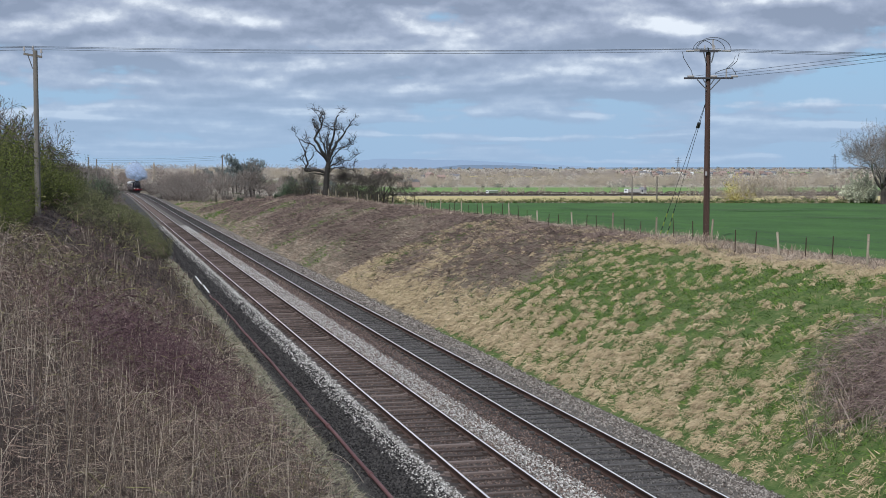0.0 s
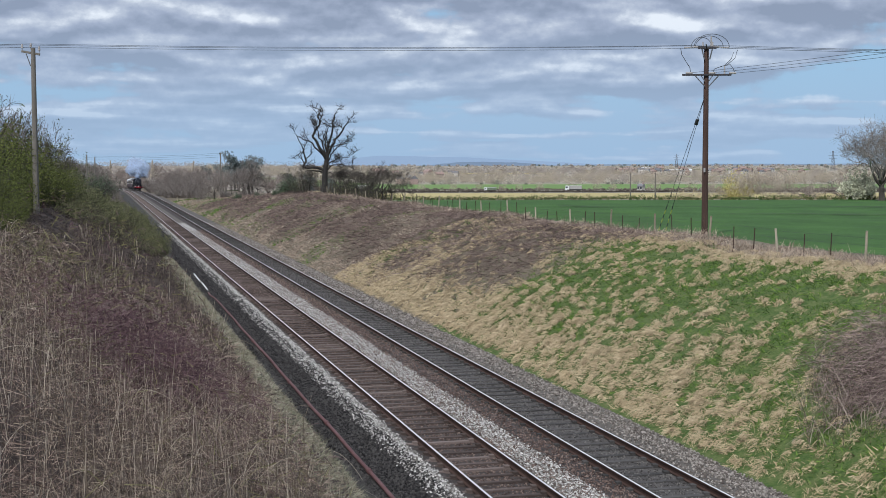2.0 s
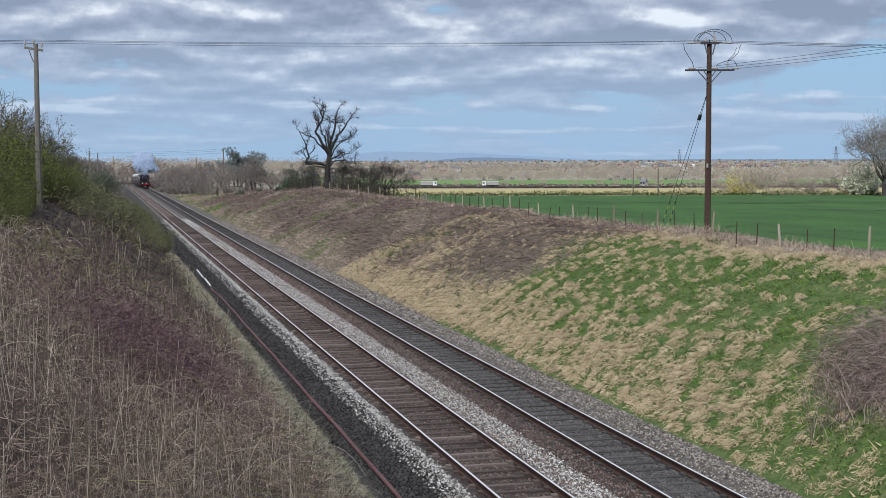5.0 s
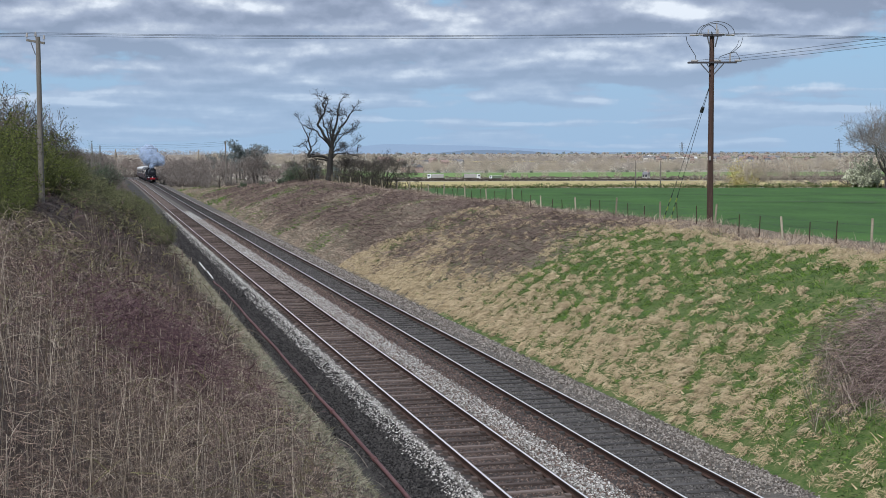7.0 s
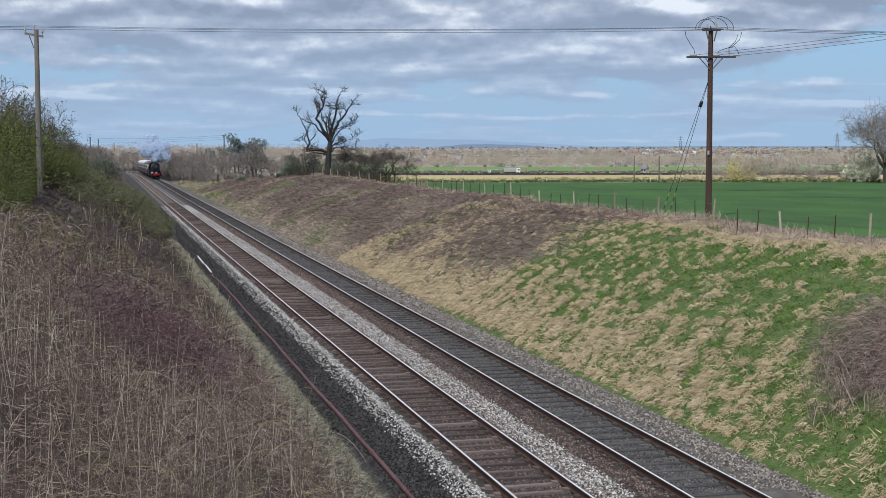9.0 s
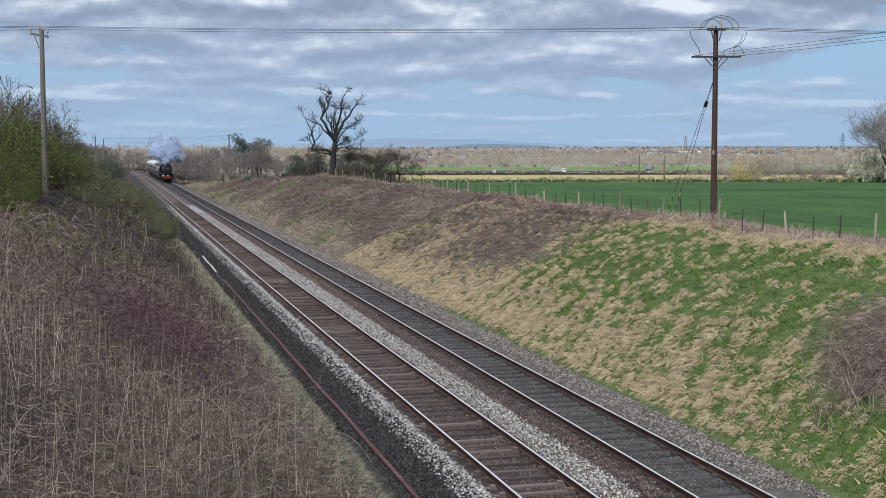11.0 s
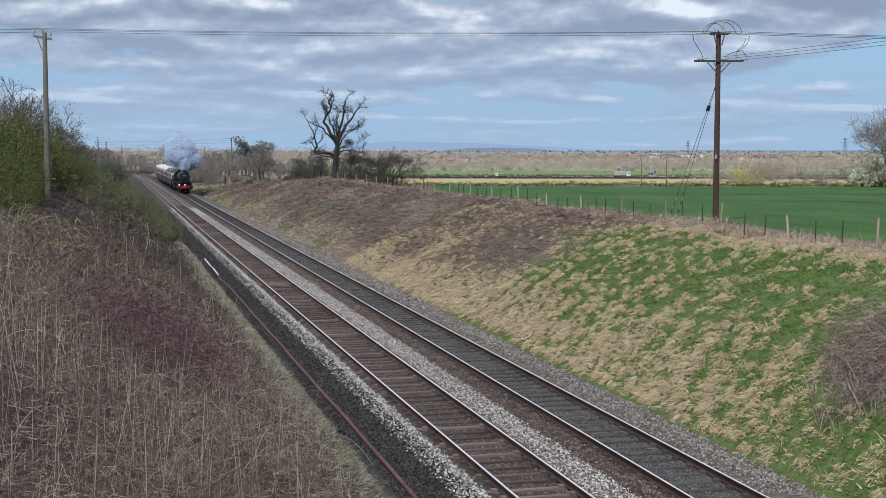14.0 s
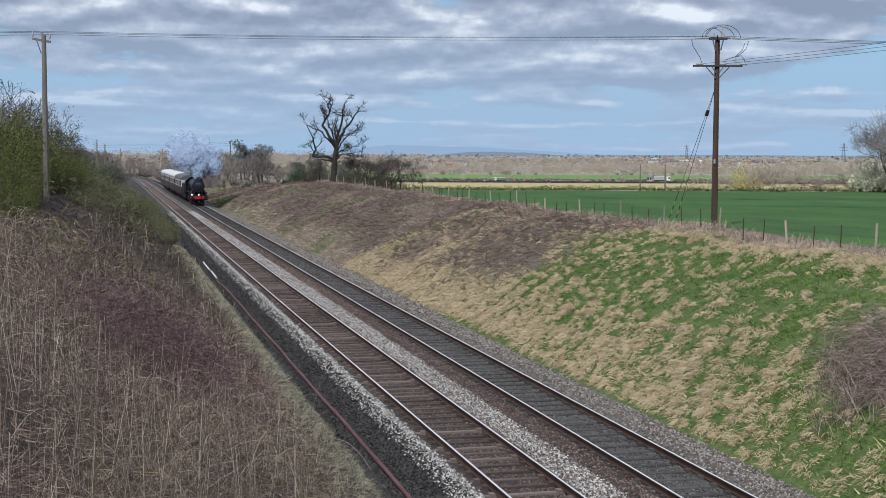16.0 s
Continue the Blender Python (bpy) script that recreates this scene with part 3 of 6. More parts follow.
def build_lineside():
    p = tagged(empty("marker_post", pose(7.3, 284, gz(7.3, 284))), "short pale lineside marker post with small plate", "marker post")
    part("post", tube((0, 0, -0.3), (0, 0, 0.9), 0.05, 0.05, 8), M_POST, p)
    part("plate", box(-0.14, 0.14, -0.09, -0.05, 0.7, 1.1, bevel=0.02), M_POST, p)
    f = tagged(empty("lineside_fence", pose(5.7, 352, gz(5.7, 352))), "dark timber fence of upright sleepers beside the line", "fence")
    for k in range(7):
        part("post", box(-0.14 + 0.45 * k, 0.14 + 0.45 * k, k * 2.4 - 0.12, k * 2.4 + 0.12, -0.6, 1.45 + 0.1 * (k % 2), bevel=0.02), M_POLEGREY, f)
        if k < 6:
            part("rail", box(-0.05 + 0.45 * k, 0.5 + 0.45 * k, k * 2.4, k * 2.4 + 2.4, 0.5, 1.35), M_POLEGREY, f)


build_lineside()


def build_pipe():
    pts = [(-2.48 + 0.012 * math.sin(y * 0.4) - (0.12 if y > 76 else 0), y, -0.345 + 0.012 * math.sin(y * 0.9)) for y in np.arange(18, 79, 1.5)]
    bm = add_path(bmesh.new(), pts, 0.048, 10)
    p = empty("trackside_pipe", pose(0, 0, 0))
    tagged(p, "dull red plastic pipe lying along the foot of the bank", "pipe")
    part("pipe_run", bm, M_PIPE, p)
    for i, y in enumerate((31.2, 37.4, 45, 56, 67)):
        part("coupling", tube((-2.48 + 0.012 * math.sin(y * 0.4), y - 0.12, -0.345 + 0.012 * math.sin(y * 0.9)), (-2.48 + 0.012 * math.sin(y * 0.4), y + 0.12, -0.345 + 0.012 * math.sin(y * 0.9)), 0.066, 0.066, 10), M_PIPE, p)
    for y0, y1 in ((80.0, 85.0), (86.0, 92.0)):
        b = empty("white_pipe", pose(0, 0, 0))
        tagged(b, "length of white plastic pipe lying in the cess", "pipe")
        part("pipe_run", tube((-2.5, y0, -0.33), (-2.45, y1, -0.33), 0.04, 0.04, 8), M_WHITE, b)


build_pipe()


# ---- plants ----
def unit(v):
    return v / np.maximum(np.linalg.norm(v, axis=-1, keepdims=True), 1e-9)


def ribbons(base, way, length, width, droop, segs=2, taper=0.7, seed=0):
    """Thin bent strips. base, way: n x 3; length, width, droop: n. Returns verts and quads."""
    rng = np.random.default_rng(seed)
    n = len(base)
    way = unit(way)
    side = unit(np.cross(way, rng.normal(size=(n, 3))))
    t = np.linspace(0, 1, segs + 1)[None, :, None]
    L, W, D = length[:, None, None], width[:, None, None], droop[:, None, None]
    c = base[:, None] + way[:, None] * L * t + np.array((0, 0, -1.0)) * (L * D * t ** 2)
    o = side[:, None] * W * 0.5 * (1 - taper * t)
    v = np.stack([c - o, c + o], 2).reshape(-1, 3)
    k = 2 * (segs + 1)
    i = (np.arange(n)[:, None] * k + 2 * np.arange(segs)[None]).ravel()
    return v, np.stack([i, i + 1, i + 3, i + 2], -1)


def flakes(p, size, rng):
    """Small triangles turned every way, one at each point."""
    n = len(p)
    a = unit(rng.normal(size=(n, 3)))
    b = unit(np.cross(a, rng.normal(size=(n, 3))))
    k = np.asarray(size)[:, None]
    v = np.stack([p - 0.5 * k * a, p + 0.5 * k * a, p + k * b], 1).reshape(-1, 3)
    return v, np.arange(3 * n).reshape(-1, 3)


def stuff(name, v, q, material, label, category):
    return tagged(fast_mesh(name, v, q, [material]), label, category, kind="stuff")


def dist(x, y):
    return np.hypot(x - EYE[0], y)


M_BRAMBLE = mat("bramble_stems", [(0.0378, 0.02268, 0.01836), (0.1404, 0.08964, 0.07236), (0.3348, 0.2462, 0.203)], 0.25, 4, vary=0.65, island=True, bump=0)
M_THICKET = mat("thicket_stems", [(0.07, 0.046, 0.041), (0.185, 0.132, 0.117), (0.36, 0.28, 0.25)], 0.4, 4, vary=0.55, island=True, bump=0)
M_BRAMBLETAN = mat("tan_bramble_stems", [(0.055, 0.0396, 0.0264), (0.176, 0.1342, 0.0935), (0.396, 0.3245, 0.2475)], 0.25, 4, vary=0.6, island=True, bump=0)
M_BRAMBLEFINE = mat("fine_bramble_twigs", [(0.03, 0.019, 0.016), (0.085, 0.058, 0.05), (0.17, 0.125, 0.108)], 0.25, 4, vary=0.6, island=True, bump=0)
# Darker set of bramble colours, used beyond about 34 m.
M_BRAMBLEDARK = mat("grey_bramble_stems", [(0.01479, 0.01041, 0.00912), (0.0465, 0.03355, 0.02887), (0.1082, 0.08464, 0.07275)], 0.25, 4, vary=0.55, island=True, bump=0)
M_BRAMBLEMAUVE = mat("mauve_bramble_stems", [(0.04869, 0.03288, 0.02856), (0.1509, 0.1057, 0.09076), (0.2825, 0.2156, 0.1803)], 0.25, 4, vary=0.35, island=True, bump=0)
M_STALK = mat("bleached_stalks", [(0.088, 0.066, 0.0484), (0.2112, 0.1716, 0.132), (0.4048, 0.3476, 0.2772)], 0.4, 5, vary=0.7, island=True, bump=0)
M_STRAW = mat("dead_grass", [(0.2651, 0.1972, 0.1158), (0.494, 0.3828, 0.2316), (0.6989, 0.5742, 0.3879)], 2.2, 9, vary=0.15, island=True, bump=0)
M_GRASS = mat("green_grass", [(0.0257, 0.0575, 0.0059), (0.077, 0.1457, 0.0166), (0.1633, 0.2565, 0.0416)], 0.3, 5, vary=0.6, island=True, bump=0)
M_MOSSTWIG = mat("lichened_twigs", [(0.07, 0.065, 0.03), (0.13, 0.12, 0.05), (0.20, 0.185, 0.085)], 0.3, 5, vary=0.5, island=True, bump=0)
M_PURPLETWIG = mat("purple_shoots", [(0.0391, 0.01749, 0.02228), (0.0782, 0.04165, 0.04615), (0.1525, 0.1017, 0.1018)], 0.3, 5, vary=0.5, island=True, bump=0)
M_LITTER = mat("dead_litter", [(0.0574, 0.0369, 0.02952), (0.1558, 0.1066, 0.08528), (0.3034, 0.2296, 0.1845)], 0.3, 5, vary=0.7, island=True, bump=0)
M_SWARD = mat("mixed_sward", [(0.021, 0.0436, 0.0063), (0.0546, 0.1018, 0.0147), (0.105, 0.1503, 0.0336), (0.2835, 0.2279, 0.1313)], 0.8, 5, vary=0.6, island=True, bump=0)
M_STRAWPINK = mat("faded_dead_grass", [(0.164, 0.1194, 0.0867), (0.3366, 0.2574, 0.1951), (0.4919, 0.4022, 0.3155)], 0.3, 5, vary=0.7, island=True, bump=0)
M_STRAWDULL = mat("weathered_dead_grass", [(0.17, 0.145, 0.105), (0.27, 0.235, 0.175), (0.38, 0.335, 0.26)], 0.3, 5, vary=0.5, island=True, bump=0)
M_OLIVE = mat("grey_green_grass", [(0.15, 0.155, 0.1), (0.24, 0.24, 0.165), (0.34, 0.33, 0.25)], 0.3, 5, vary=0.5, island=True, bump=0)

for m_ in (M_STRAW, M_GRASS, M_SWARD, M_STRAWPINK, M_BRAMBLEMAUVE):
    lie(m_, (-0.42, -0.1, 0.9), 0.7)
for m_ in (M_BRAMBLE, M_BRAMBLEDARK, M_BRAMBLEFINE, M_BRAMBLETAN, M_THICKET, M_LITTER, M_PURPLETWIG, M_MOSSTWIG):
    lie(m_, (0.35, -0.2, 0.9), 0.4)


def tufts(name, x, y, per, length, material, label, seed, lean=(-0.5, 0), spread=0.6, wide=0.012, segs=2):
    rng = np.random.default_rng(seed)
    n = len(x)
    X, Y = np.repeat(x, per), np.repeat(y, per)
    N = n * per
    X = X + rng.normal(0, 0.11, N)
    Y = Y + rng.normal(0, 0.11, N)
    base = np.stack([X, Y, ground_z(X, Y) - 0.03], -1)
    tl = np.repeat(rng.normal(0, 0.45, (n, 2)), per, 0)
    way = np.stack([lean[0] + tl[:, 0] + rng.normal(0, spread, N), lean[1] + tl[:, 1] + rng.normal(0, spread, N), rng.uniform(0.5, 1.3, N)], -1)
    size = np.repeat(rng.uniform(0.6, 1.35, n), per)
    L = length * size * rng.uniform(0.6, 1.2, N)
    W = np.maximum(wide, 0.00042 * dist(X, Y)) * rng.uniform(0.7, 1.4, N)
    v, q = ribbons(base, way, L, W, rng.uniform(0.2, 0.75, N), segs, 0.75, seed)
    return stuff(name, v, q, material, label, "grass")


def tussocks(name, x, y, per, material, label, seed):
    """Mounds of dead grass: blades spring from a low dome and hang down the slope."""
    rng = np.random.default_rng(seed)
    n = len(x)
    N = n * per
    i = np.repeat(np.arange(n), per)
    size = rng.uniform(0.5, 1.1, n)[i]
    a, r = rng.uniform(0, 2 * math.pi, N), rng.uniform(0, 1, N) ** 0.5
    X = x[i] + np.cos(a) * r * 0.17 * size
    Y = y[i] + np.sin(a) * r * 0.2 * size
    Z = ground_z(X, Y) + 0.17 * size * (1 - r * r)
    turn = rng.normal(0, 0.32, (n, 2))[i]
    way = np.stack([-0.8 + turn[:, 0] + rng.normal(0, 0.16, N) + 0.3 * np.cos(a) * r, -0.25 + turn[:, 1] + rng.normal(0, 0.16, N) + 0.3 * np.sin(a) * r, rng.uniform(0.15, 0.6, N)], -1)
    W = np.maximum(0.011, 0.00034 * dist(X, Y)) * rng.uniform(0.7, 1.5, N)
    v, q = ribbons(np.stack([X, Y, Z], -1), way, size * rng.uniform(0.12, 0.29, N), W, rng.uniform(0.4, 0.9, N), 2, 0.5, seed)
    return stuff(name, v, q, material, label, "grass")


def soft_noise(x, y, s, seed):
    """Smooth noise about 0..1 from summed waves."""
    rng = np.random.default_rng(seed)
    out = np.zeros_like(x)
    for k in range(7):
        a, f, ph = rng.uniform(0, 6.28), s * rng.uniform(0.6, 2.2), rng.uniform(0, 6.28)
        out += np.sin((x * math.cos(a) + y * math.sin(a)) * f + ph)
    return 0.5 + out / 7


def build_right_bank():
    rng = np.random.default_rng(11)

    def spread_points(n, x0, x1, y0, y1, power=1.0):
        return rng.uniform(x0, x1, n), y0 + (y1 - y0) * rng.uniform(0, 1, n) ** power

    # share of green by place
    def green_share(x, y):
        near = np.clip((66 + 3 * np.sin(x * 0.9) - y) / 7, 0, 1) * np.clip((x - 7.2) / 3.5, 0, 1)
        n = soft_noise(x, y, 0.45, 3)
        patch_far = np.clip((soft_noise(x, y, 0.16, 8) - 0.64) * 6, 0, 1) * (y > 78) + 0.8 * np.clip((y - 135) / 50, 0, 1) * (x < 14.5) * np.clip(soft_noise(x, y, 0.3, 9) * 2.4 - 0.6, 0.1, 1)
        return np.clip(near * np.clip((n - 0.2) * 2.8, 0.1, 1) * np.where(x > 17.6, 0.3, 1.0) + patch_far * 0.85 + 0.7 * np.exp(-((x - 17.3) / 1.3) ** 2 - ((y - 75) / 4.5) ** 2), 0, 1)

    def brown_share(x, y):
        up = np.clip((x - 7.8 - 0.9 * np.sin(y * 0.13)) / 2.4, 0, 1)
        thick = 0.9 * np.exp(-((x - 14.3) / 3.5) ** 2 - ((y - 83) / 11) ** 2)
        share = np.clip((y - 59 - 3 * np.sin(x * 0.9)) / 9, 0, 1) * up * np.clip(soft_noise(x, y, 0.42, 5) * 2.6 - 0.5, 0.18, 1) * (1 - 0.2 * np.clip((y - 110) / 60, 0, 1)) * np.where(x > 18.3, 0.5, 1)
        return np.maximum(share, thick)

    # near bank: green sward with straw tussocks
    x, y = spread_points(17000, 7.25, 19.5, 23, 88, 1.15)
    keep = rng.uniform(0, 1, len(x)) < np.clip(green_share(x, y) * 1.7 + 0.22, 0, 1) * (1 - 0.8 * brown_share(x, y))
    tufts("bank_grass", x[keep], y[keep], 7, 0.27, M_GRASS, "lush green grass on the cutting bank", 21, lean=(-0.25, 0), wide=0.024)
    x, y = spread_points(14000, 6.9, 19.6, 23, 88, 1.15)
    keep = rng.uniform(0, 1, len(x)) > 0.75 * brown_share(x, y)
    x, y = x[keep], y[keep]
    tufts("short_sward", x, y, 6, 0.15, M_SWARD, "short mixed green and yellowed sward on the bank", 26, lean=(-0.3, 0), spread=0.9, wide=0.04, segs=1)
    x, y = spread_points(23000, 6.95, 19.8, 23, 90, 1.15)
    want = 0.14 + 0.6 * np.clip((11.8 - x) / 4, 0, 1) + 0.5 * np.clip((x - 16.5) / 2, 0, 1) + 0.6 * np.clip((y - 64) / 12, 0, 1)
    want = want * (1 - 0.85 * brown_share(x, y)) * np.maximum(np.clip(soft_noise(x, y, 4.2, 17) * 2.6 - 0.55, 0.05, 1.4), 0.6 * np.clip((10.6 - x) / 2, 0, 1)) * (1 - 0.8 * np.clip((35 - y) / 6, 0, 1))
    keep = rng.uniform(0, 1, len(x)) < want
    tussocks("straw_tussocks", x[keep], y[keep], 28, M_STRAW, "bleached straw tussocks flopping down the bank", 22)
    k = rng.permutation(int(keep.sum()))
    tufts("straw_mats", x[keep][k], y[keep][k], 7, 0.24, M_STRAW, "flat mats of old straw among the tussocks", 28, lean=(-0.9, -0.2), spread=0.5, wide=0.045, segs=1)
    # further off: dead grass low down, brown growth above, a few green patches
    x, y = spread_points(15000, 6.8, 20.4, 80, 300, 1.5)
    g, b = green_share(x, y), brown_share(x, y)
    is_green = rng.uniform(0, 1, len(x)) < g * 0.8
    is_straw = (~is_green) & (rng.uniform(0, 1, len(x)) > b * 0.92)
    tufts("far_bank_grass", x[is_green], y[is_green], 8, 0.34, M_GRASS, "patches of green grass on the bank", 23, segs=1)
    tufts("dead_bank_grass", x[is_straw], y[is_straw], 8, 0.42, M_STRAWPINK, "straw-coloured dead grass lying down the bank", 24, lean=(-0.75, -0.2), segs=1)
    # low bramble and dead weed cover
    bx, by = spread_points(100000, 7, 20.2, 54, 235, 1.35)
    keep = rng.uniform(0, 1, len(bx)) < brown_share(bx, by)
    bx, by = bx[keep], by[keep]
    n = len(bx)
    base = np.stack([bx, by, ground_z(bx, by) + rng.uniform(-0.05, 0.35, n)], -1)
    way = np.stack([rng.normal(0, 1, n), rng.normal(0, 1, n), rng.uniform(-0.1, 0.9, n)], -1)
    v, q = ribbons(base, way, rng.uniform(0.3, 0.8, n), 0.00036 * dist(bx, by) * rng.uniform(0.6, 1.3, n), rng.uniform(0.2, 0.7, n), 2, 0.6, 5)
    stuff("bramble_cover", v, q, M_BRAMBLEMAUVE, "low brown bramble and dead weeds over the bank", "bramble")
    # bramble thicket on the near bank
    n = 46000
    bx = rng.normal(12.6, 2.4, n)
    by = rng.normal(28.3, 3.1, n)
    keep = (bx > 8.3 + 0.45 * np.abs(by - 29) + 1.1 * soft_noise(bx, by, 2.2, 71)) & (by < 34.5) & (by > 20)
    bx, by = bx[keep], by[keep]
    n = len(bx)
    hump = 0.95 * np.clip((bx - 9.1) / 2, 0, 1)
    base = np.stack([bx, by, ground_z(bx, by) + rng.uniform(0, 1, n) * hump], -1)
    way = np.stack([rng.normal(-0.3, 1, n), rng.normal(0, 1, n), rng.uniform(-0.3, 0.9, n)], -1)
    v, q = ribbons(base, way, rng.uniform(0.3, 0.95, n), rng.uniform(0.006, 0.014, n), rng.uniform(0.2, 0.8, n), 3, 0.5, 6)
    stuff("bramble_thicket", v, q, M_THICKET, "dense leafless brown bramble thicket on the bank", "bramble")
    # pale canes at the thicket's foot
    n = 420
    by = rng.uniform(24, 33, n)
    bx = 8.2 + 0.45 * np.abs(by - 29) + rng.uniform(-0.2, 1.3, n)
    base = np.stack([bx, by, ground_z(bx, by)], -1)
    way = np.stack([rng.normal(-0.1, 0.3, n), rng.normal(0, 0.3, n), np.ones(n)], -1)
    v, q = ribbons(base, way, rng.uniform(0.4, 1.0, n), rng.uniform(0.010, 0.016, n), rng.uniform(0, 0.4, n), 4, 0.4, 61)
    stuff("thicket_canes", v, q, M_STALK, "pale bare canes at the foot of the thicket", "bramble")
    # tall straw along the fence
    x, y = rng.uniform(18.6, 21.3, 4200), 36 + 150 * rng.uniform(0, 1, 4200) ** 1.3
    tufts("fence_grass", x, y, 7, 0.6, M_STRAWPINK, "tall bleached grass along the fence", 25, lean=(-0.1, 0), spread=0.35)


build_right_bank()


def build_left_bank():
    rng = np.random.default_rng(31)
    # tangled bramble and dead weeds
    n = 150000
    x = -4.1 - 10.5 * rng.uniform(0, 1, n) ** 0.9
    y = 9 + 88 * rng.uniform(0, 1, n) ** 2.0
    clump = soft_noise(x, y, 1.6, 12)
    hollow = np.clip((soft_noise(x, y, 1.15, 55) - 0.36) * 7, 0.07, 1)
    keep = (rng.uniform(0, 1, n) < np.clip(clump * 1.9 - 0.1, 0.3, 1) * hollow) & ~((x < -12.2) & (y > 47))
    x, y, clump = x[keep], y[keep], clump[keep]
    n = len(x)
    d = dist(x, y)
    mound = np.clip(clump * 0.7 + soft_noise(x, y, 3.4, 14) * 0.75 - 0.2, 0.05, 1.1)
    top = (0.06 + 1.5 * mound) * np.where((x < -9.6) & (y > 40), 0.25, 1.0) * np.clip((-3.9 - x) / 2.5, 0.1, 1)
    base = np.stack([x, y, ground_z(x, y) + rng.uniform(-0.1, 1, n) * top], -1)
    way = np.stack([rng.normal(0.1, 0.75, n), rng.normal(0, 0.75, n), rng.normal(0.6, 0.6, n)], -1)
    k = y < 34 + 3 * np.sin(x)
    tan = soft_noise(x, y, 0.55, 21) + rng.normal(0, 0.1, n) > 0.56
    for sel, m, label in ((k & ~tan, M_BRAMBLE, "tangled leafless brown brambles covering the bank"), (k & tan, M_BRAMBLETAN, "tangled tan dead weeds and brambles on the bank"), (~k, M_BRAMBLEDARK, "darker brambles further along the bank")):
        c = int(sel.sum())
        v, q = ribbons(base[sel], way[sel], rng.uniform(0.12, 0.7, c) * np.where((x[sel] < -9.6) & (y[sel] > 40), 0.5, 1.0), np.maximum(0.0036, 0.00022 * d[sel]) * rng.uniform(0.6, 1.5, c), rng.uniform(0.1, 1.0, c), 2, 0.5, 7)
        stuff("bramble_bank", v, q, m, label, "bramble")
    n = 30000
    x = -4.0 - 9.5 * rng.uniform(0, 1, n)
    y = 9 + 50 * rng.uniform(0, 1, n) ** 1.9
    base = np.stack([x, y, ground_z(x, y) + rng.uniform(0.01, 0.12, n)], -1)
    way = np.stack([rng.normal(0, 1, n), rng.normal(0, 1, n), rng.normal(0.1, 0.25, n)], -1)
    v, q = ribbons(base, way, rng.uniform(0.12, 0.4, n), np.maximum(0.012, 0.0006 * dist(x, y)) * rng.uniform(0.6, 1.5, n), rng.uniform(0, 0.4, n), 1, 0.5, 71)
    stuff("dead_litter", v, q, M_LITTER, "fallen dead stems and leaf litter on the bank", "litter")
    # mossy and purplish growth in patches
    n = 42000
    x = -4.0 - 9 * rng.uniform(0, 1, n)
    y = 10 + 85 * rng.uniform(0, 1, n) ** 1.6
    purple = np.exp(-((x + 7.7) ** 2 / 3.2 + (y - 27) ** 2 / 22)) + 0.12 * (soft_noise(x, y, 0.7, 41) > 0.7)
    olive = np.exp(-((x + 10.0) ** 2 / 3 + (y - 34) ** 2 / 30)) * 0.6 + 0.15 * (soft_noise(x, y, 0.6, 43) > 0.62)
    u = rng.uniform(0, 1, n)
    for share, m, label, nm in ((olive, M_MOSSTWIG, "yellow-olive lichened twigs among the brambles", "lichened_twigs"), (purple, M_PURPLETWIG, "purple-brown bramble shoots", "purple_brambles")):
        k = u < share
        xx, yy = x[k], y[k]
        if nm == "purple_brambles":
            xx, yy = np.append(xx, rng.normal(-7.7, 0.85, 6500)), np.append(yy, rng.normal(27, 2.6, 6500))
        n2 = len(xx)
        base = np.stack([xx, yy, ground_z(xx, yy) + rng.uniform(0.35, 1.55, n2) * np.clip((-3.2 - xx) / 2.0, 0.15, 1)], -1)
        way = np.stack([rng.normal(0, 1, n2), rng.normal(0, 1, n2), rng.normal(0.5, 0.6, n2)], -1)
        v, q = ribbons(base, way, rng.uniform(0.12, 0.5, n2), np.maximum(0.007, 0.0004 * dist(xx, yy)) * rng.uniform(0.6, 1.5, n2), rng.uniform(0, 0.7, n2), 2, 0.5, 17)
        stuff(nm, v, q, m, label, "bramble")
    # upright bleached stalks
    n = 3000
    x = -4.4 - 10 * rng.uniform(0, 1, n)
    y = 9 + 70 * rng.uniform(0, 1, n) ** 1.7
    keep = ~((x < -12.0) & (y > 47)) & (rng.uniform(0, 1, n) < np.clip((60 - y) / 25, 0.25, 1)) & ~((x < -9.6) & (y > 40))
    x, y = x[keep], y[keep]
    n = len(x)
    d = dist(x, y)
    base = np.stack([x, y, ground_z(x, y)], -1)
    way = np.stack([rng.normal(0, 0.14, n), rng.normal(0, 0.14, n), np.ones(n)], -1)
    v, q = ribbons(base, way, rng.uniform(0.5, 1.6, n), np.maximum(0.008, 0.0004 * d) * rng.uniform(0.6, 1.5, n), rng.uniform(0, 0.12, n), 3, 0.5, 8)
    stuff("dead_stalks", v, q, M_STALK, "upright bleached dead weed stalks on the bank", "weeds")
    # short fine twigs that fill the tangle
    n = 100000
    x = -4.2 - 9.6 * rng.uniform(0, 1, n)
    y = 9 + 50 * rng.uniform(0, 1, n) ** 1.8
    keep = rng.uniform(0, 1, n) < np.clip((soft_noise(x, y, 1.15, 55) - 0.36) * 7, 0.15, 1)
    x, y = x[keep], y[keep]
    n = len(x)
    lump = np.clip(soft_noise(x, y, 1.6, 12) * 0.7 + soft_noise(x, y, 3.4, 14) * 0.75 - 0.2, 0.05, 1.1)
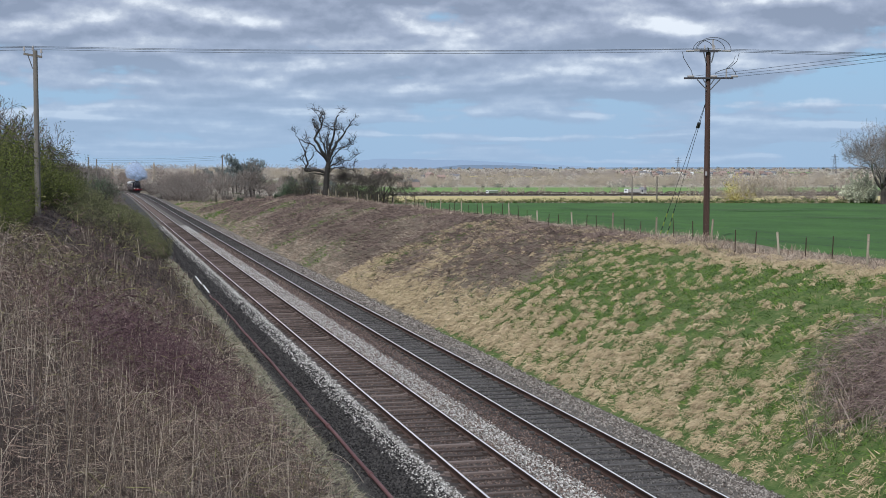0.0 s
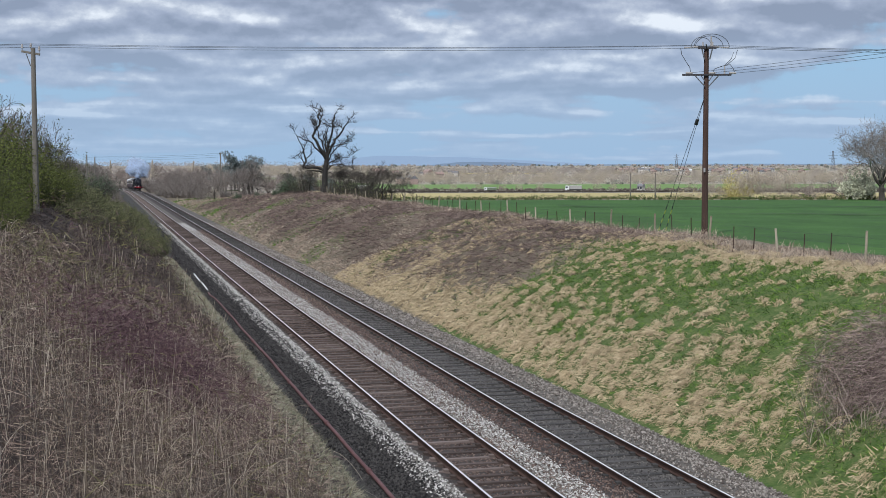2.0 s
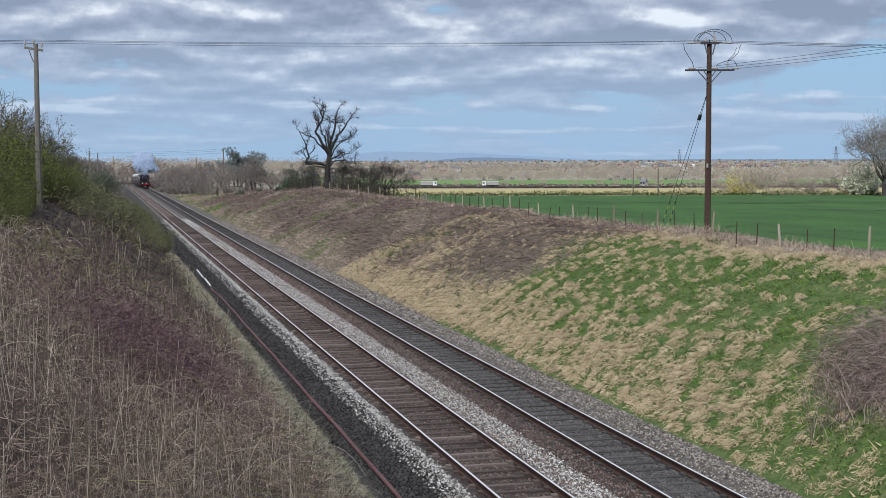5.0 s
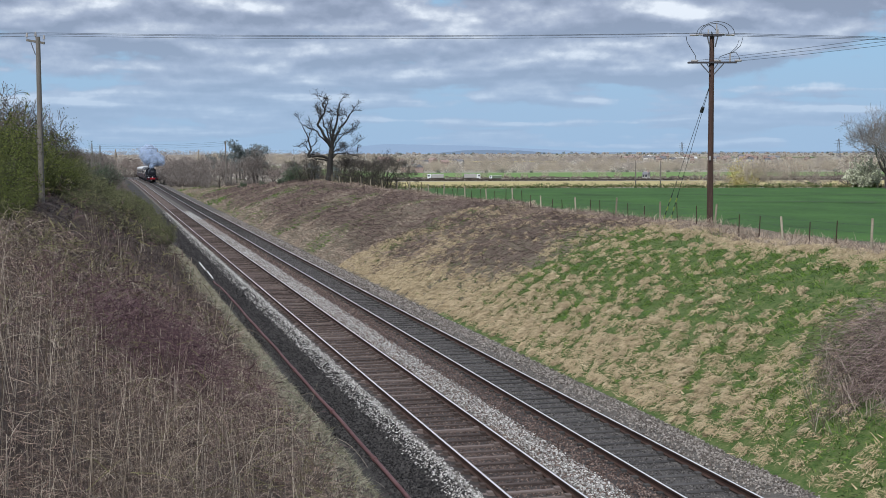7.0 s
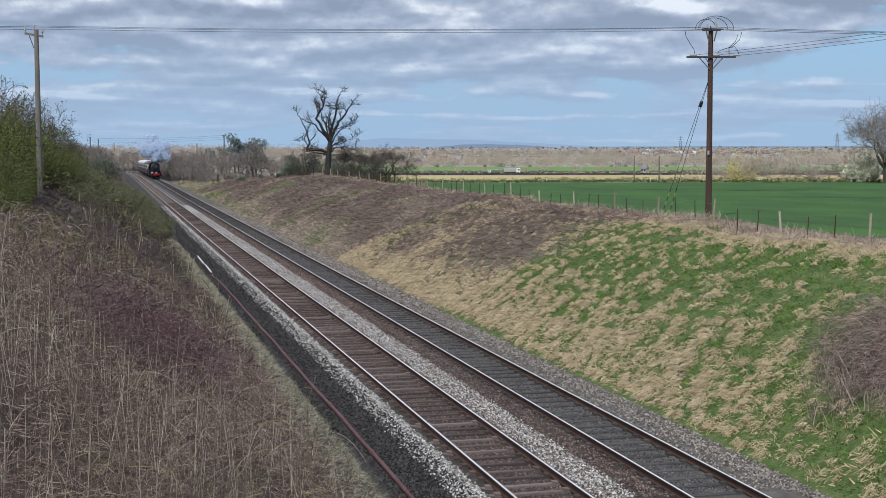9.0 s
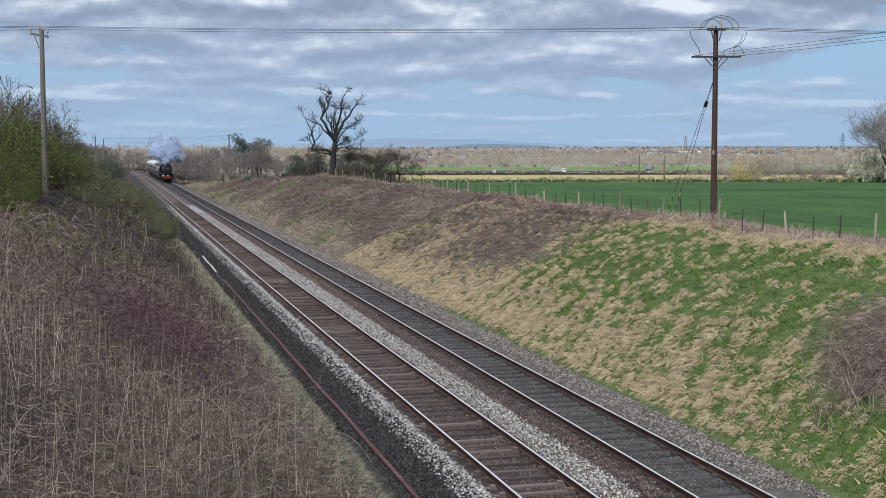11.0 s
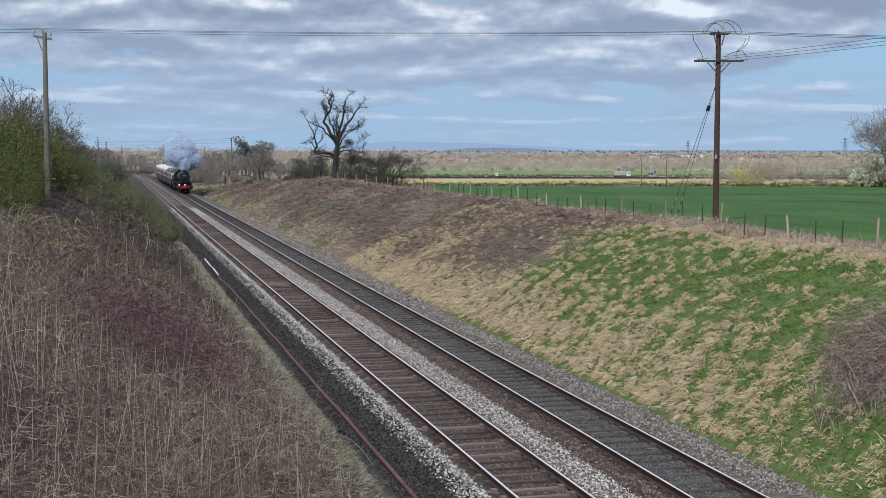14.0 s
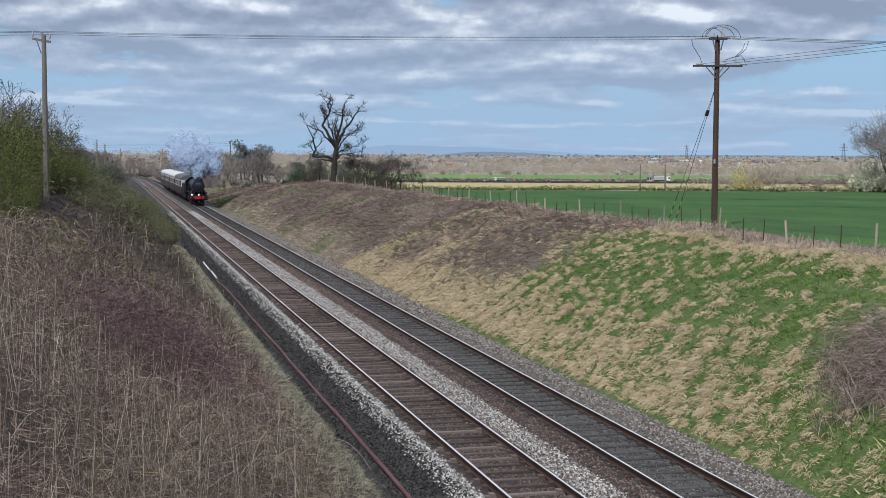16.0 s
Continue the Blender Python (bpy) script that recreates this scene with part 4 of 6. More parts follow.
    base = np.stack([x, y, ground_z(x, y) + rng.uniform(0, 1, n) ** 0.8 * (0.08 + 1.4 * lump) * np.where((x < -9.6) & (y > 40), 0.25, 1.0) * np.clip((-3.9 - x) / 2.5, 0.1, 1)], -1)
    way = np.stack([rng.normal(0, 0.8, n), rng.normal(0, 0.8, n), rng.normal(0.4, 0.7, n)], -1)
    v, q = ribbons(base, way, rng.uniform(0.06, 0.28, n), np.maximum(0.0034, 0.00026 * dist(x, y)) * rng.uniform(0.6, 1.4, n), rng.uniform(0, 0.6, n), 1, 0.4, 19)
    stuff("bramble_twigs", v, q, M_BRAMBLEFINE, "fine dark bramble twigs filling the tangle", "bramble")
    # curved bleached twigs lying through the tangle
    n = 13000
    x = -4.4 - 9.0 * rng.uniform(0, 1, n)
    y = 9 + 36 * rng.uniform(0, 1, n) ** 1.5
    mound = np.clip(soft_noise(x, y, 1.6, 12) * 0.7 + soft_noise(x, y, 3.4, 14) * 0.75 - 0.2, 0.05, 1.1)
    base = np.stack([x, y, ground_z(x, y) + rng.uniform(0.3, 1.1, n) * (0.1 + 1.1 * mound) * np.clip((-3.9 - x) / 2.5, 0.1, 1)], -1)
    way = np.stack([rng.normal(0, 0.9, n), rng.normal(0, 0.9, n), rng.normal(0.7, 0.5, n)], -1)
    v, q = ribbons(base, way, rng.uniform(0.12, 0.5, n), np.maximum(0.0036, 0.00024 * dist(x, y)) * rng.uniform(0.7, 1.6, n), rng.uniform(0.3, 1.5, n), 4, 0.5, 39)
    stuff("bleached_twigs", v, q, M_STALK, "curved bleached twigs lying through the brambles", "bramble")
    # tall pale stems close by
    n = 900
    x = -5.6 - 7.5 * rng.uniform(0, 1, n)
    y = 9.5 + 19 * rng.uniform(0, 1, n) ** 1.2
    base = np.stack([x, y, ground_z(x, y)], -1)
    way = np.stack([rng.normal(0, 0.09, n), rng.normal(0, 0.09, n), np.ones(n)], -1)
    v, q = ribbons(base, way, rng.uniform(0.5, 1.8, n), rng.uniform(0.004, 0.011, n), rng.uniform(0, 0.08, n), 4, 0.45, 29)
    stuff("dead_stalks", v, q, M_STALK, "tall bleached dead weed stems close to the viewpoint", "weeds")
    # arching canes
    n = 760
    x = -4.6 - 8.5 * rng.uniform(0, 1, n)
    y = 10 + 38 * rng.uniform(0, 1, n) ** 1.3
    base = np.stack([x, y, ground_z(x, y) + rng.uniform(0.2, 0.9, n)], -1)
    way = np.stack([rng.normal(0.2, 0.8, n), rng.normal(0, 0.8, n), rng.uniform(0.6, 1.2, n)], -1)
    v, q = ribbons(base, way, rng.uniform(0.7, 1.9, n), np.maximum(0.006, 0.00035 * dist(x, y)) * rng.uniform(0.8, 1.4, n), rng.uniform(0.6, 1.1, n), 8, 0.4, 9)
    stuff("bramble_canes", v, q, M_STALK, "long pale arching bramble canes", "bramble")
    # grass fringe at the foot
    n = 5200
    x = -2.72 - 1.9 * rng.uniform(0, 1, n) ** 1.2
    y = 18 + 90 * rng.uniform(0, 1, n) ** 1.3
    k = rng.uniform(0, 1, n) < 0.6
    tufts("verge_grass", x[k], y[k], 10, 0.24, M_OLIVE, "dull grey-green grass at the foot of the bank", 33, lean=(0.4, 0), segs=1)
    tufts("dead_verge_grass", x[~k], y[~k], 10, 0.26, M_STRAWDULL, "dead grass at the foot of the bank", 34, lean=(0.4, 0), segs=1)


build_left_bank()


# ---- trees and shrubs ----
M_BARK = mat("dark_bark", [(0.014, 0.013, 0.013), (0.032, 0.029, 0.027), (0.065, 0.058, 0.051)], 1.5, 12, stretch=(3, 3, 0.6))
M_TWIG = mat("bare_twigs", [(0.05, 0.042, 0.038), (0.095, 0.08, 0.07), (0.15, 0.13, 0.11)], 0.5, 6, vary=0.5, island=True, bump=0)
M_TWIGDARK = mat("dark_thorn_twigs", [(0.03, 0.026, 0.023), (0.055, 0.047, 0.041), (0.09, 0.078, 0.068)], 0.5, 6, vary=0.4, island=True, bump=0)
# Lighter copy of the bare twigs; haze over distant growth is in the colour.
M_TWIGMID = mat("weathered_twigs", [(0.1, 0.084, 0.075), (0.17, 0.146, 0.13), (0.25, 0.217, 0.195)], 0.5, 6, vary=0.35, island=True, bump=0)
M_TWIGPALE = mat("pale_bare_twigs", [(0.2415, 0.2012, 0.1552), (0.3335, 0.2818, 0.2185), (0.414, 0.3565, 0.2818)], 0.3, 3, vary=0.3, island=True, bump=0)
M_TWIGTAN = mat("tan_twigs", [(0.312, 0.252, 0.144), (0.42, 0.348, 0.21), (0.516, 0.438, 0.276)], 0.2, 3, vary=0.4, island=True, bump=0)
M_LEAFGREEN = mat("spring_leaves", [(0.0306, 0.03936, 0.00684), (0.06324, 0.0768, 0.01453), (0.1102, 0.1248, 0.02565)], 0.5, 5, vary=0.45, island=True, bump=0)
M_LEAFGREY = mat("grey_green_leaves", [(0.0494, 0.05657, 0.02128), (0.095, 0.1032, 0.0456), (0.1634, 0.1643, 0.0798)], 0.5, 5, vary=0.6, island=True, bump=0)
M_LEAFDARK = mat("evergreen_leaves", [(0.0275, 0.05, 0.025), (0.05625, 0.0875, 0.0475), (0.09375, 0.1313, 0.075)], 0.5, 5, vary=0.6, island=True, bump=0)
M_BLOSSOM = mat("white_blossom", [(0.375, 0.3875, 0.25), (0.575, 0.575, 0.4125), (0.775, 0.7625, 0.5875)], 0.5, 5, vary=0.6, island=True, bump=0)
# Far woodland colours are paled: distance haze sits in the base colour.
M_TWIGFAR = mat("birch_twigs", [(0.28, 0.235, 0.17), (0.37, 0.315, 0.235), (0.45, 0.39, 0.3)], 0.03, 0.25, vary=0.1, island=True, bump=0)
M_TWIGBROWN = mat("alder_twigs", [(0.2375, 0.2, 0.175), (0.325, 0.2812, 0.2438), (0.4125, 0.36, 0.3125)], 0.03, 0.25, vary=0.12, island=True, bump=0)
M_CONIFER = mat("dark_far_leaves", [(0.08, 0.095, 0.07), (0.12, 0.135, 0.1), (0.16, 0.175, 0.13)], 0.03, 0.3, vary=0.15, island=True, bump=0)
M_GOLD = mat("golden_twigs", [(0.34, 0.29, 0.1), (0.45, 0.39, 0.14), (0.54, 0.47, 0.2)], 0.3, 3, vary=0.3, island=True, bump=0)
M_HEDGE = mat("dark_hedge_twigs", [(0.075, 0.06, 0.05), (0.11, 0.09, 0.076), (0.15, 0.125, 0.105)], 0.05, 0.4, vary=0.3, island=True, bump=0)
M_TWIGOAK = mat("grey_brown_twigs", [(0.135, 0.1168, 0.104), (0.2295, 0.2023, 0.1812), (0.324, 0.292, 0.2678)], 0.5, 6, vary=0.4, island=True, bump=0)
# Reddish twigs, lightened to take in some of the far haze.
M_REDTWIG = mat("reddish_twigs", [(0.0952, 0.07392, 0.06384), (0.168, 0.1344, 0.1176), (0.2464, 0.2016, 0.177)], 0.3, 3, vary=0.5, island=True, bump=0)

for m_ in (M_LEAFGREEN, M_LEAFGREY, M_LEAFDARK, M_BLOSSOM):
    lie(m_, (0.0, -0.35, 0.9), 0.4)
for m_ in (M_TWIGTAN, M_TWIGPALE, M_REDTWIG):
    lie(m_, (-0.1, -0.6, 0.7), 0.6)
for m_ in (M_TWIGFAR, M_TWIGBROWN, M_CONIFER):
    lie(m_, (-0.25, -0.65, 0.7), 0.85)
    m_.node_tree.nodes["Principled BSDF"].inputs["Alpha"].default_value = 0.32   # sparse twigs let light through


def grow(rng, p, d, length, r, depth, out, wiggle=0.25, up=0.08, kids=3, shrink=0.62, pieces=4, tip=0.35):
    """Grows a limb as tapering pieces (start, end, radii, depth) with side limbs."""
    d = d.normalized()
    for i in range(pieces):
        d = (d + Vector((rng.gauss(0, wiggle), rng.gauss(0, wiggle), rng.gauss(0, wiggle) + up))).normalized()
        r1 = r * (1 - (1 - tip) / pieces * (1 if tip > 0.2 else 1.1))
        q = p + d * (length / pieces)
        out.append((p.copy(), q.copy(), r, max(r1, 0.008), depth))
        p, r = q, max(r1, 0.008)
        if depth > 0 and i >= (1 if depth > 1 else 0):
            for _ in range(kids if i == pieces - 1 else max(1, kids - 2)):
                side = Vector((rng.gauss(0, 1), rng.gauss(0, 1), rng.gauss(0.15, 0.7))).normalized()
                nd = (d * rng.uniform(0.5, 1.0) + side * rng.uniform(0.6, 1.1))
                grow(rng, p, nd, length * shrink * rng.uniform(0.7, 1.15), r * rng.uniform(0.45, 0.7), depth - 1, out, wiggle, up, kids, shrink, pieces, tip)


def tubes(segs, sides, thin=0.0):
    a = np.array([s[0] for s in segs])
    b = np.array([s[1] for s in segs])
    r0 = np.maximum(np.array([s[2] for s in segs]), thin)
    r1 = np.maximum(np.array([s[3] for s in segs]), thin)
    d = unit(b - a)
    ref = np.where(np.abs(d[:, 2:3]) < 0.9, np.array([[0, 0, 1.0]]), np.array([[1.0, 0, 0]]))
    u = unit(np.cross(d, ref))
    w = np.cross(d, u)
    ang = np.arange(sides) * 2 * math.pi / sides
    ring = u[:, None] * np.cos(ang)[None, :, None] + w[:, None] * np.sin(ang)[None, :, None]
    v = np.concatenate([a[:, None] + ring * r0[:, None, None], b[:, None] + ring * r1[:, None, None]], 1).reshape(-1, 3)
    k = np.arange(sides)
    base = (np.arange(len(segs)) * 2 * sides)[:, None]
    q = np.stack([base + k, base + (k + 1) % sides, base + sides + (k + 1) % sides, base + sides + k], -1).reshape(-1, 4)
    return v, q


def twig_mesh(segs, thin, seed):
    """Limbs as three-sided tubes, the finest twigs as narrow strips."""
    big = [s for s in segs if s[2] > thin * 1.6]
    fine = [s for s in segs if s[2] <= thin * 1.6]
    v1, q1 = tubes(big, 3, thin)
    a, b = np.array([s[0] for s in fine]), np.array([s[1] for s in fine])
    n = len(fine)
    v2, q2 = ribbons(a, b - a, np.linalg.norm(b - a, axis=1), np.full(n, thin * 1.7), np.zeros(n), 1, 0.15, seed)
    return np.concatenate([v1, v2]), np.concatenate([q1, q2 + len(v1)])


def under(ob, parent, label=""):
    ob.parent = parent
    return tagged(ob, label)


def bare_tree(name, m, height, seed, label, bark, twig, trunk=0.3, depth=3, radius=None, spread=0.5, thin=0.012, kids=3, group="", limbs=6, wiggle=0.2):
    """A leafless tree: tapered trunk, limbs and a crown of twigs."""
    rng = random.Random(seed)
    radius = radius or height * 0.035
    root = tagged(empty(name, m), label, "tree", group)
    out = []
    th = height * trunk
    p, d = Vector((0, 0, -0.2)), Vector((0, 0, 1))
    grow(rng, p, d, th + 0.2, radius, 0, out, 0.05, 0.05, tip=0.75)
    top, r = out[-1][1], out[-1][3]
    for i in range(limbs):
        a = 2 * math.pi * (i + rng.uniform(-0.3, 0.3)) / limbs
        e = rng.uniform(0.25, 1.3) * (1 - spread) + 0.25
        start = Vector((0, 0, th * rng.uniform(0.75, 1.0))) if i else top
        start.x, start.y = top.x * start.z / max(top.z, 0.1), top.y * start.z / max(top.z, 0.1)
        d = Vector((math.cos(a), math.sin(a), e * 1.5)) if i else Vector((0, 0, 1))
        grow(rng, start, d, (height - th) * rng.uniform(0.42, 0.55), r * rng.uniform(0.45, 0.7), depth, out, wiggle, 0.07, kids)
    zmax = max(s[1].z for s in out)
    f = height / zmax
    out = [(a * f, b * f, c, e, g) for a, b, c, e, g in out]
    v, q = tubes([s for s in out if s[2] > radius * 0.4], 9)
    under(fast_mesh("trunk", v, q, [bark]), root)
    v, q = twig_mesh([s for s in out if s[2] <= radius * 0.4], thin, seed)
    under(fast_mesh("crown", v, q, [twig]), root)
    return root


def shrub(name, m, w, h, seed, label, twig, leaf=None, stems=260, leaves=3000, leaf_size=0.08, thin=0.012, group="", category="shrub", up=0.9):
    """A many-stemmed bush: twigs rising from the base, forked, and small leaves clumped about their ends."""
    rng = np.random.default_rng(seed)
    root = tagged(empty(name, m), label, category, group)
    n = stems
    ang = rng.uniform(0, 2 * math.pi, n)
    rad = rng.uniform(0, 1, n) ** 0.6
    lump = 1 + 0.22 * np.sin(3 * ang + seed) + 0.15 * np.sin(5 * ang + 2 * seed)
    b = np.stack([np.cos(ang) * rad * w * 0.28, np.sin(ang) * rad * w * 0.28, np.full(n, -0.1)], -1)
    way = np.stack([np.cos(ang) * rad * 0.75, np.sin(ang) * rad * 0.75, np.full(n, up)], -1) + rng.normal(0, 0.18, (n, 3))
    L = h * rng.uniform(0.55, 1.1, n) * lump * (1 - 0.25 * rad)
    v1, q1 = ribbons(b, way, L, np.maximum(0.05, 2.5 * thin) * rng.uniform(0.6, 1.4, n), rng.uniform(0, 0.25, n), 3, 0.7, seed)
    k = 6
    pick = np.repeat(np.arange(n), k)
    t = rng.uniform(0.25, 1.0, n * k)
    wn = unit(way)[pick]
    tips = b[pick] + wn * (L[pick] * t)[:, None]
    tw = wn * 0.5 + rng.normal(0, 0.6, (n * k, 3))
    tl = h * rng.uniform(0.10, 0.28, n * k)
    v2, q2 = ribbons(tips, tw, tl, np.maximum(0.02, thin * 1.5) * rng.uniform(0.6, 1.4, n * k), rng.uniform(-0.1, 0.3, n * k), 2, 0.6, seed + 1)
    v, q = np.concatenate([v1, v2]), np.concatenate([q1, q2 + len(v1)])
    under(fast_mesh("crown", v, q, [twig]), root)
    if leaf is not None:
        pick = rng.integers(0, n * k, leaves)
        c = tips[pick] + unit(tw)[pick] * (tl[pick] * rng.uniform(0.1, 1.1, leaves))[:, None] + rng.normal(0, 0.07 * h / 3, (leaves, 3))
        c[:, 2] = np.maximum(c[:, 2], 0.05)
        v, q = flakes(c, leaf_size * rng.uniform(0.7, 1.5, leaves), rng)
        under(fast_mesh("foliage", v, q, [leaf]), root)
    return root


def at(x, y, turn=0.0, size=1.0, tall=None, sink=0.0):
    return pose(x, y, gz(x, y) - sink, 0, 0, turn) @ Matrix.Diagonal((size, size, tall or size, 1))


def dead_oak():
    """A stag-headed dead oak: thick hollow trunk, broken limbs and antler-like tops."""
    x, y = 20.65, 177.0
    rng = random.Random(77)
    root = tagged(empty("dead_oak", at(x, y, 0, 0.95)), "gaunt dead oak with dark trunk and antler-like bare limbs", "tree")
    out = []
    grow(rng, Vector((0, 0, -0.3)), Vector((0.0, 0, 1)), 5.6, 0.54, 0, out, 0.03, 0.05, tip=0.5, pieces=6)
    stem = [out[0][0]] + [o[1] for o in out]
    wide = [out[0][2]] + [o[3] for o in out]
    out = []
    top = stem[-1]
    view = Matrix.Rotation(radians(-14.3), 3, "Z")
    # each limb: where it leaves the trunk, then its bends (across, up), radius, and how many side limbs it bears
    for h0, bends, r, kids in ((3.6, ((-1.5, 4.2), (-2.9, 4.1), (-2.5, 5.4), (-2.7, 6.5), (-3.6, 8.3)), 0.24, 4), (3.4, ((-1.2, 3.6), (-2.6, 3.3)), 0.17, 2), (5.0, ((-1.0, 6.6), (-2.1, 7.9), (-3.2, 8.2), (-4.4, 8.9)), 0.15, 4),
                               (5.1, ((-0.5, 6.8), (-1.4, 8.3), (-0.6, 10.0), (-0.7, 11.0), (-0.1, 12.3)), 0.25, 5), (5.1, ((-0.3, 7.2), (-0.9, 9.0), (-1.6, 10.2)), 0.15, 4), (5.1, ((0.3, 7.2), (0.2, 8.4), (0.7, 9.8)), 0.18, 5),
                               (5.1, ((0.5, 7.0), (1.3, 9.2), (1.2, 10.4), (1.9, 11.9)), 0.23, 5), (5.0, ((0.9, 6.6), (1.6, 8.0), (2.7, 9.1), (2.9, 10.0), (3.8, 10.9)), 0.22, 5), (4.6, ((1.0, 5.9), (2.1, 7.2), (3.3, 7.6)), 0.13, 6),
                               (4.2, ((1.2, 5.0), (2.3, 5.6), (3.4, 5.4)), 0.12, 6), (3.6, ((1.1, 4.4), (2.5, 4.4), (4.2, 3.9)), 0.13, 6), (3.0, ((1.0, 3.2), (2.2, 2.7), (3.0, 2.9)), 0.08, 4)):
        p = Vector((top.x * h0 / 5.4, top.y * h0 / 5.4, h0))
        deep, k, total = rng.uniform(-0.35, 0.35), 0, 3 * len(bends)
        for across, up in bends:
            q = view @ Vector((across, deep * up * 0.5 + rng.uniform(-0.3, 0.3), 0)) + Vector((0, 0, up))
            a0 = p.copy()
            for j in (1, 2, 3):
                e = a0.lerp(q, j / 3) + Vector((rng.gauss(0, 0.1), rng.gauss(0, 0.1), rng.gauss(0, 0.08)))
                r0, r1 = r * (1 - 0.8 * k / total), r * (1 - 0.8 * (k + 1) / total)
                out.append((p.copy(), e.copy(), r0, max(r1, 0.03), 1))
                if k > 1 and rng.random() < kids / total * 1.5:
                    side = Vector((rng.gauss(0, 1), rng.gauss(0, 1), rng.gauss(0.35, 0.5))).normalized()
                    grow(rng, e, (e - p).normalized() * 0.6 + side, rng.uniform(0.8, 1.9), r1 * 0.6, 1, out, 0.3, 0.06, 2, 0.5, 4, 0.3)
                p, k = e, k + 1
    part("trunk", add_path(bmesh.new(), stem, wide, 12), M_BARK, root)
    v, q = tubes(out, 6, 0.026)
    under(fast_mesh("crown", v, q, [M_BARK]), root)
    # fine living shoots about the middle of the crown
    g = np.random.default_rng(5)
    n = 3000
    ctr = np.array([o[1] for o in out])[g.integers(0, len(out), n)]
    v, q = ribbons(ctr, np.stack([g.normal(0, 0.8, n), g.normal(0, 0.8, n), g.uniform(0.2, 1, n)], -1), g.uniform(0.4, 1.1, n), g.uniform(0.02, 0.03, n), g.uniform(-0.1, 0.4, n), 3, 0.5, 3)
    under(fast_mesh("young_growth", v, q, [M_TWIGDARK]), root)


dead_oak()


def place(kind, spots, seed, smin=0.8, smax=1.25):
    """Copies of a plant at (x, y) or (x, y, size) places."""
    rng = random.Random(seed)
    for s in spots:
        size = s[2] if len(s) > 2 else rng.uniform(smin, smax)
        copy_thing(kind, at(s[0], s[1], rng.uniform(0, 360), size, size * rng.uniform(0.9, 1.1), 0.05))


# scrub round the dead oak
scrub = shrub("bare_shrub", at(24.5, 176), 4.4, 4.6, 3, "bare dark hawthorn scrub beside the field fence", M_TWIGDARK, M_LEAFGREY, 90, 350, 0.13, 0.02, "hawthorn scrub")
place(scrub, [(22.4, 174, 0.7), (26.2, 180, 0.8), (27.6, 176, 0.75), (28.8, 180, 0.8), (25.2, 172, 0.6), (18.6, 182, 1.0), (17.8, 188, 0.8), (23.0, 186, 0.9)], 4)
tree_small = bare_tree("small_tree", at(28.6, 177), 6.0, 9, "small bare hedgerow tree with dark twigs", M_BARK, M_TWIGDARK, 0.28, 3, 0.13, 0.35, 0.016, 3, "hedgerow trees")
place(tree_small, [(30.0, 178, 0.88), (31.4, 176, 0.62), (24.6, 175, 0.8), (22.9, 178, 0.7), (26.6, 175, 0.75), (19.2, 180, 0.6), (25.8, 178, 0.85), (23.6, 181, 0.8), (27.2, 174, 0.72), (21.5, 262, 0.9), (33, 300, 1.0), (26, 310, 1.0)], 6)
holly = shrub("holly_bush", at(17.4, 186, 0, 0.72), 4.0, 3.6, 8, "dark green holly bush beside the fence", M_TWIG, M_LEAFDARK, 120, 3500, 0.16, 0.02, "evergreen bushes")
place(holly, [(16.6, 194, 0.5), (15.2, 206, 0.42), (13.6, 222, 0.45)], 7)
thorn = bare_tree("thorn_tree", at(17.6, 240, 0, 1.2), 6.2, 29, "open spreading bare thorn tree with crooked brown limbs", M_TWIG, M_TWIGMID, 0.22, 3, 0.19, 0.6, 0.022, 3, "thorn trees", 8, 0.34)
place(thorn, [(17.6, 250, 0.8), (13.2, 262, 0.7)], 9)

# scrub on both sides of the line further off
brownscrub = shrub("lineside_scrub", at(9.6, 318), 6.0, 4.6, 13, "grey-brown bare lineside scrub", M_TWIGMID, None, 95, 0, 0.1, 0.045, "lineside scrub")
rs = random.Random(15)
sallow = bare_tree("sallow_tree", at(8.9, 322), 6.0, 19, "small bare grey-brown lineside tree", M_TWIG, M_TWIGMID, 0.28, 3, 0.13, 0.35, 0.02, 3, "lineside trees")
place(sallow, [(9.5, 312, 0.85), (12, 326, 1.0), (15, 345, 1.1), (11, 362, 1.1), (18, 372, 1.2), (13.5, 392, 1.2), (23, 330, 0.9)], 14)
place(brownscrub, [(8.4 + rs.uniform(0, 3) + k * 0.5, 305 + rs.uniform(0, 100), rs.uniform(0.4, 0.95)) for k in range(13)] + [(12 + k * 1.8, 245 + rs.uniform(0, 40), rs.uniform(0.3, 0.5)) for k in range(6)], 16)
place(brownscrub, [(8.2, 330, 0.8), (9.2, 352, 0.9), (8.6, 378, 1.0), (9.5, 402, 1.1), (9.0, 430, 1.2), (10, 465, 1.3), (-9, 300, 0.6), (-11, 320, 0.8), (-8.5, 345, 0.7), (-7.5, 375, 0.8), (-12, 390, 1.0), (-7.5, 420, 0.9), (-10, 282, 0.5), (-8, 455, 1.0), (-5, 300, 0.42), (-5, 325, 0.48), (-5.5, 350, 0.55), (-5.5, 380, 0.6), (-5.5, 410, 0.65), (-5.8, 440, 0.75)], 17)

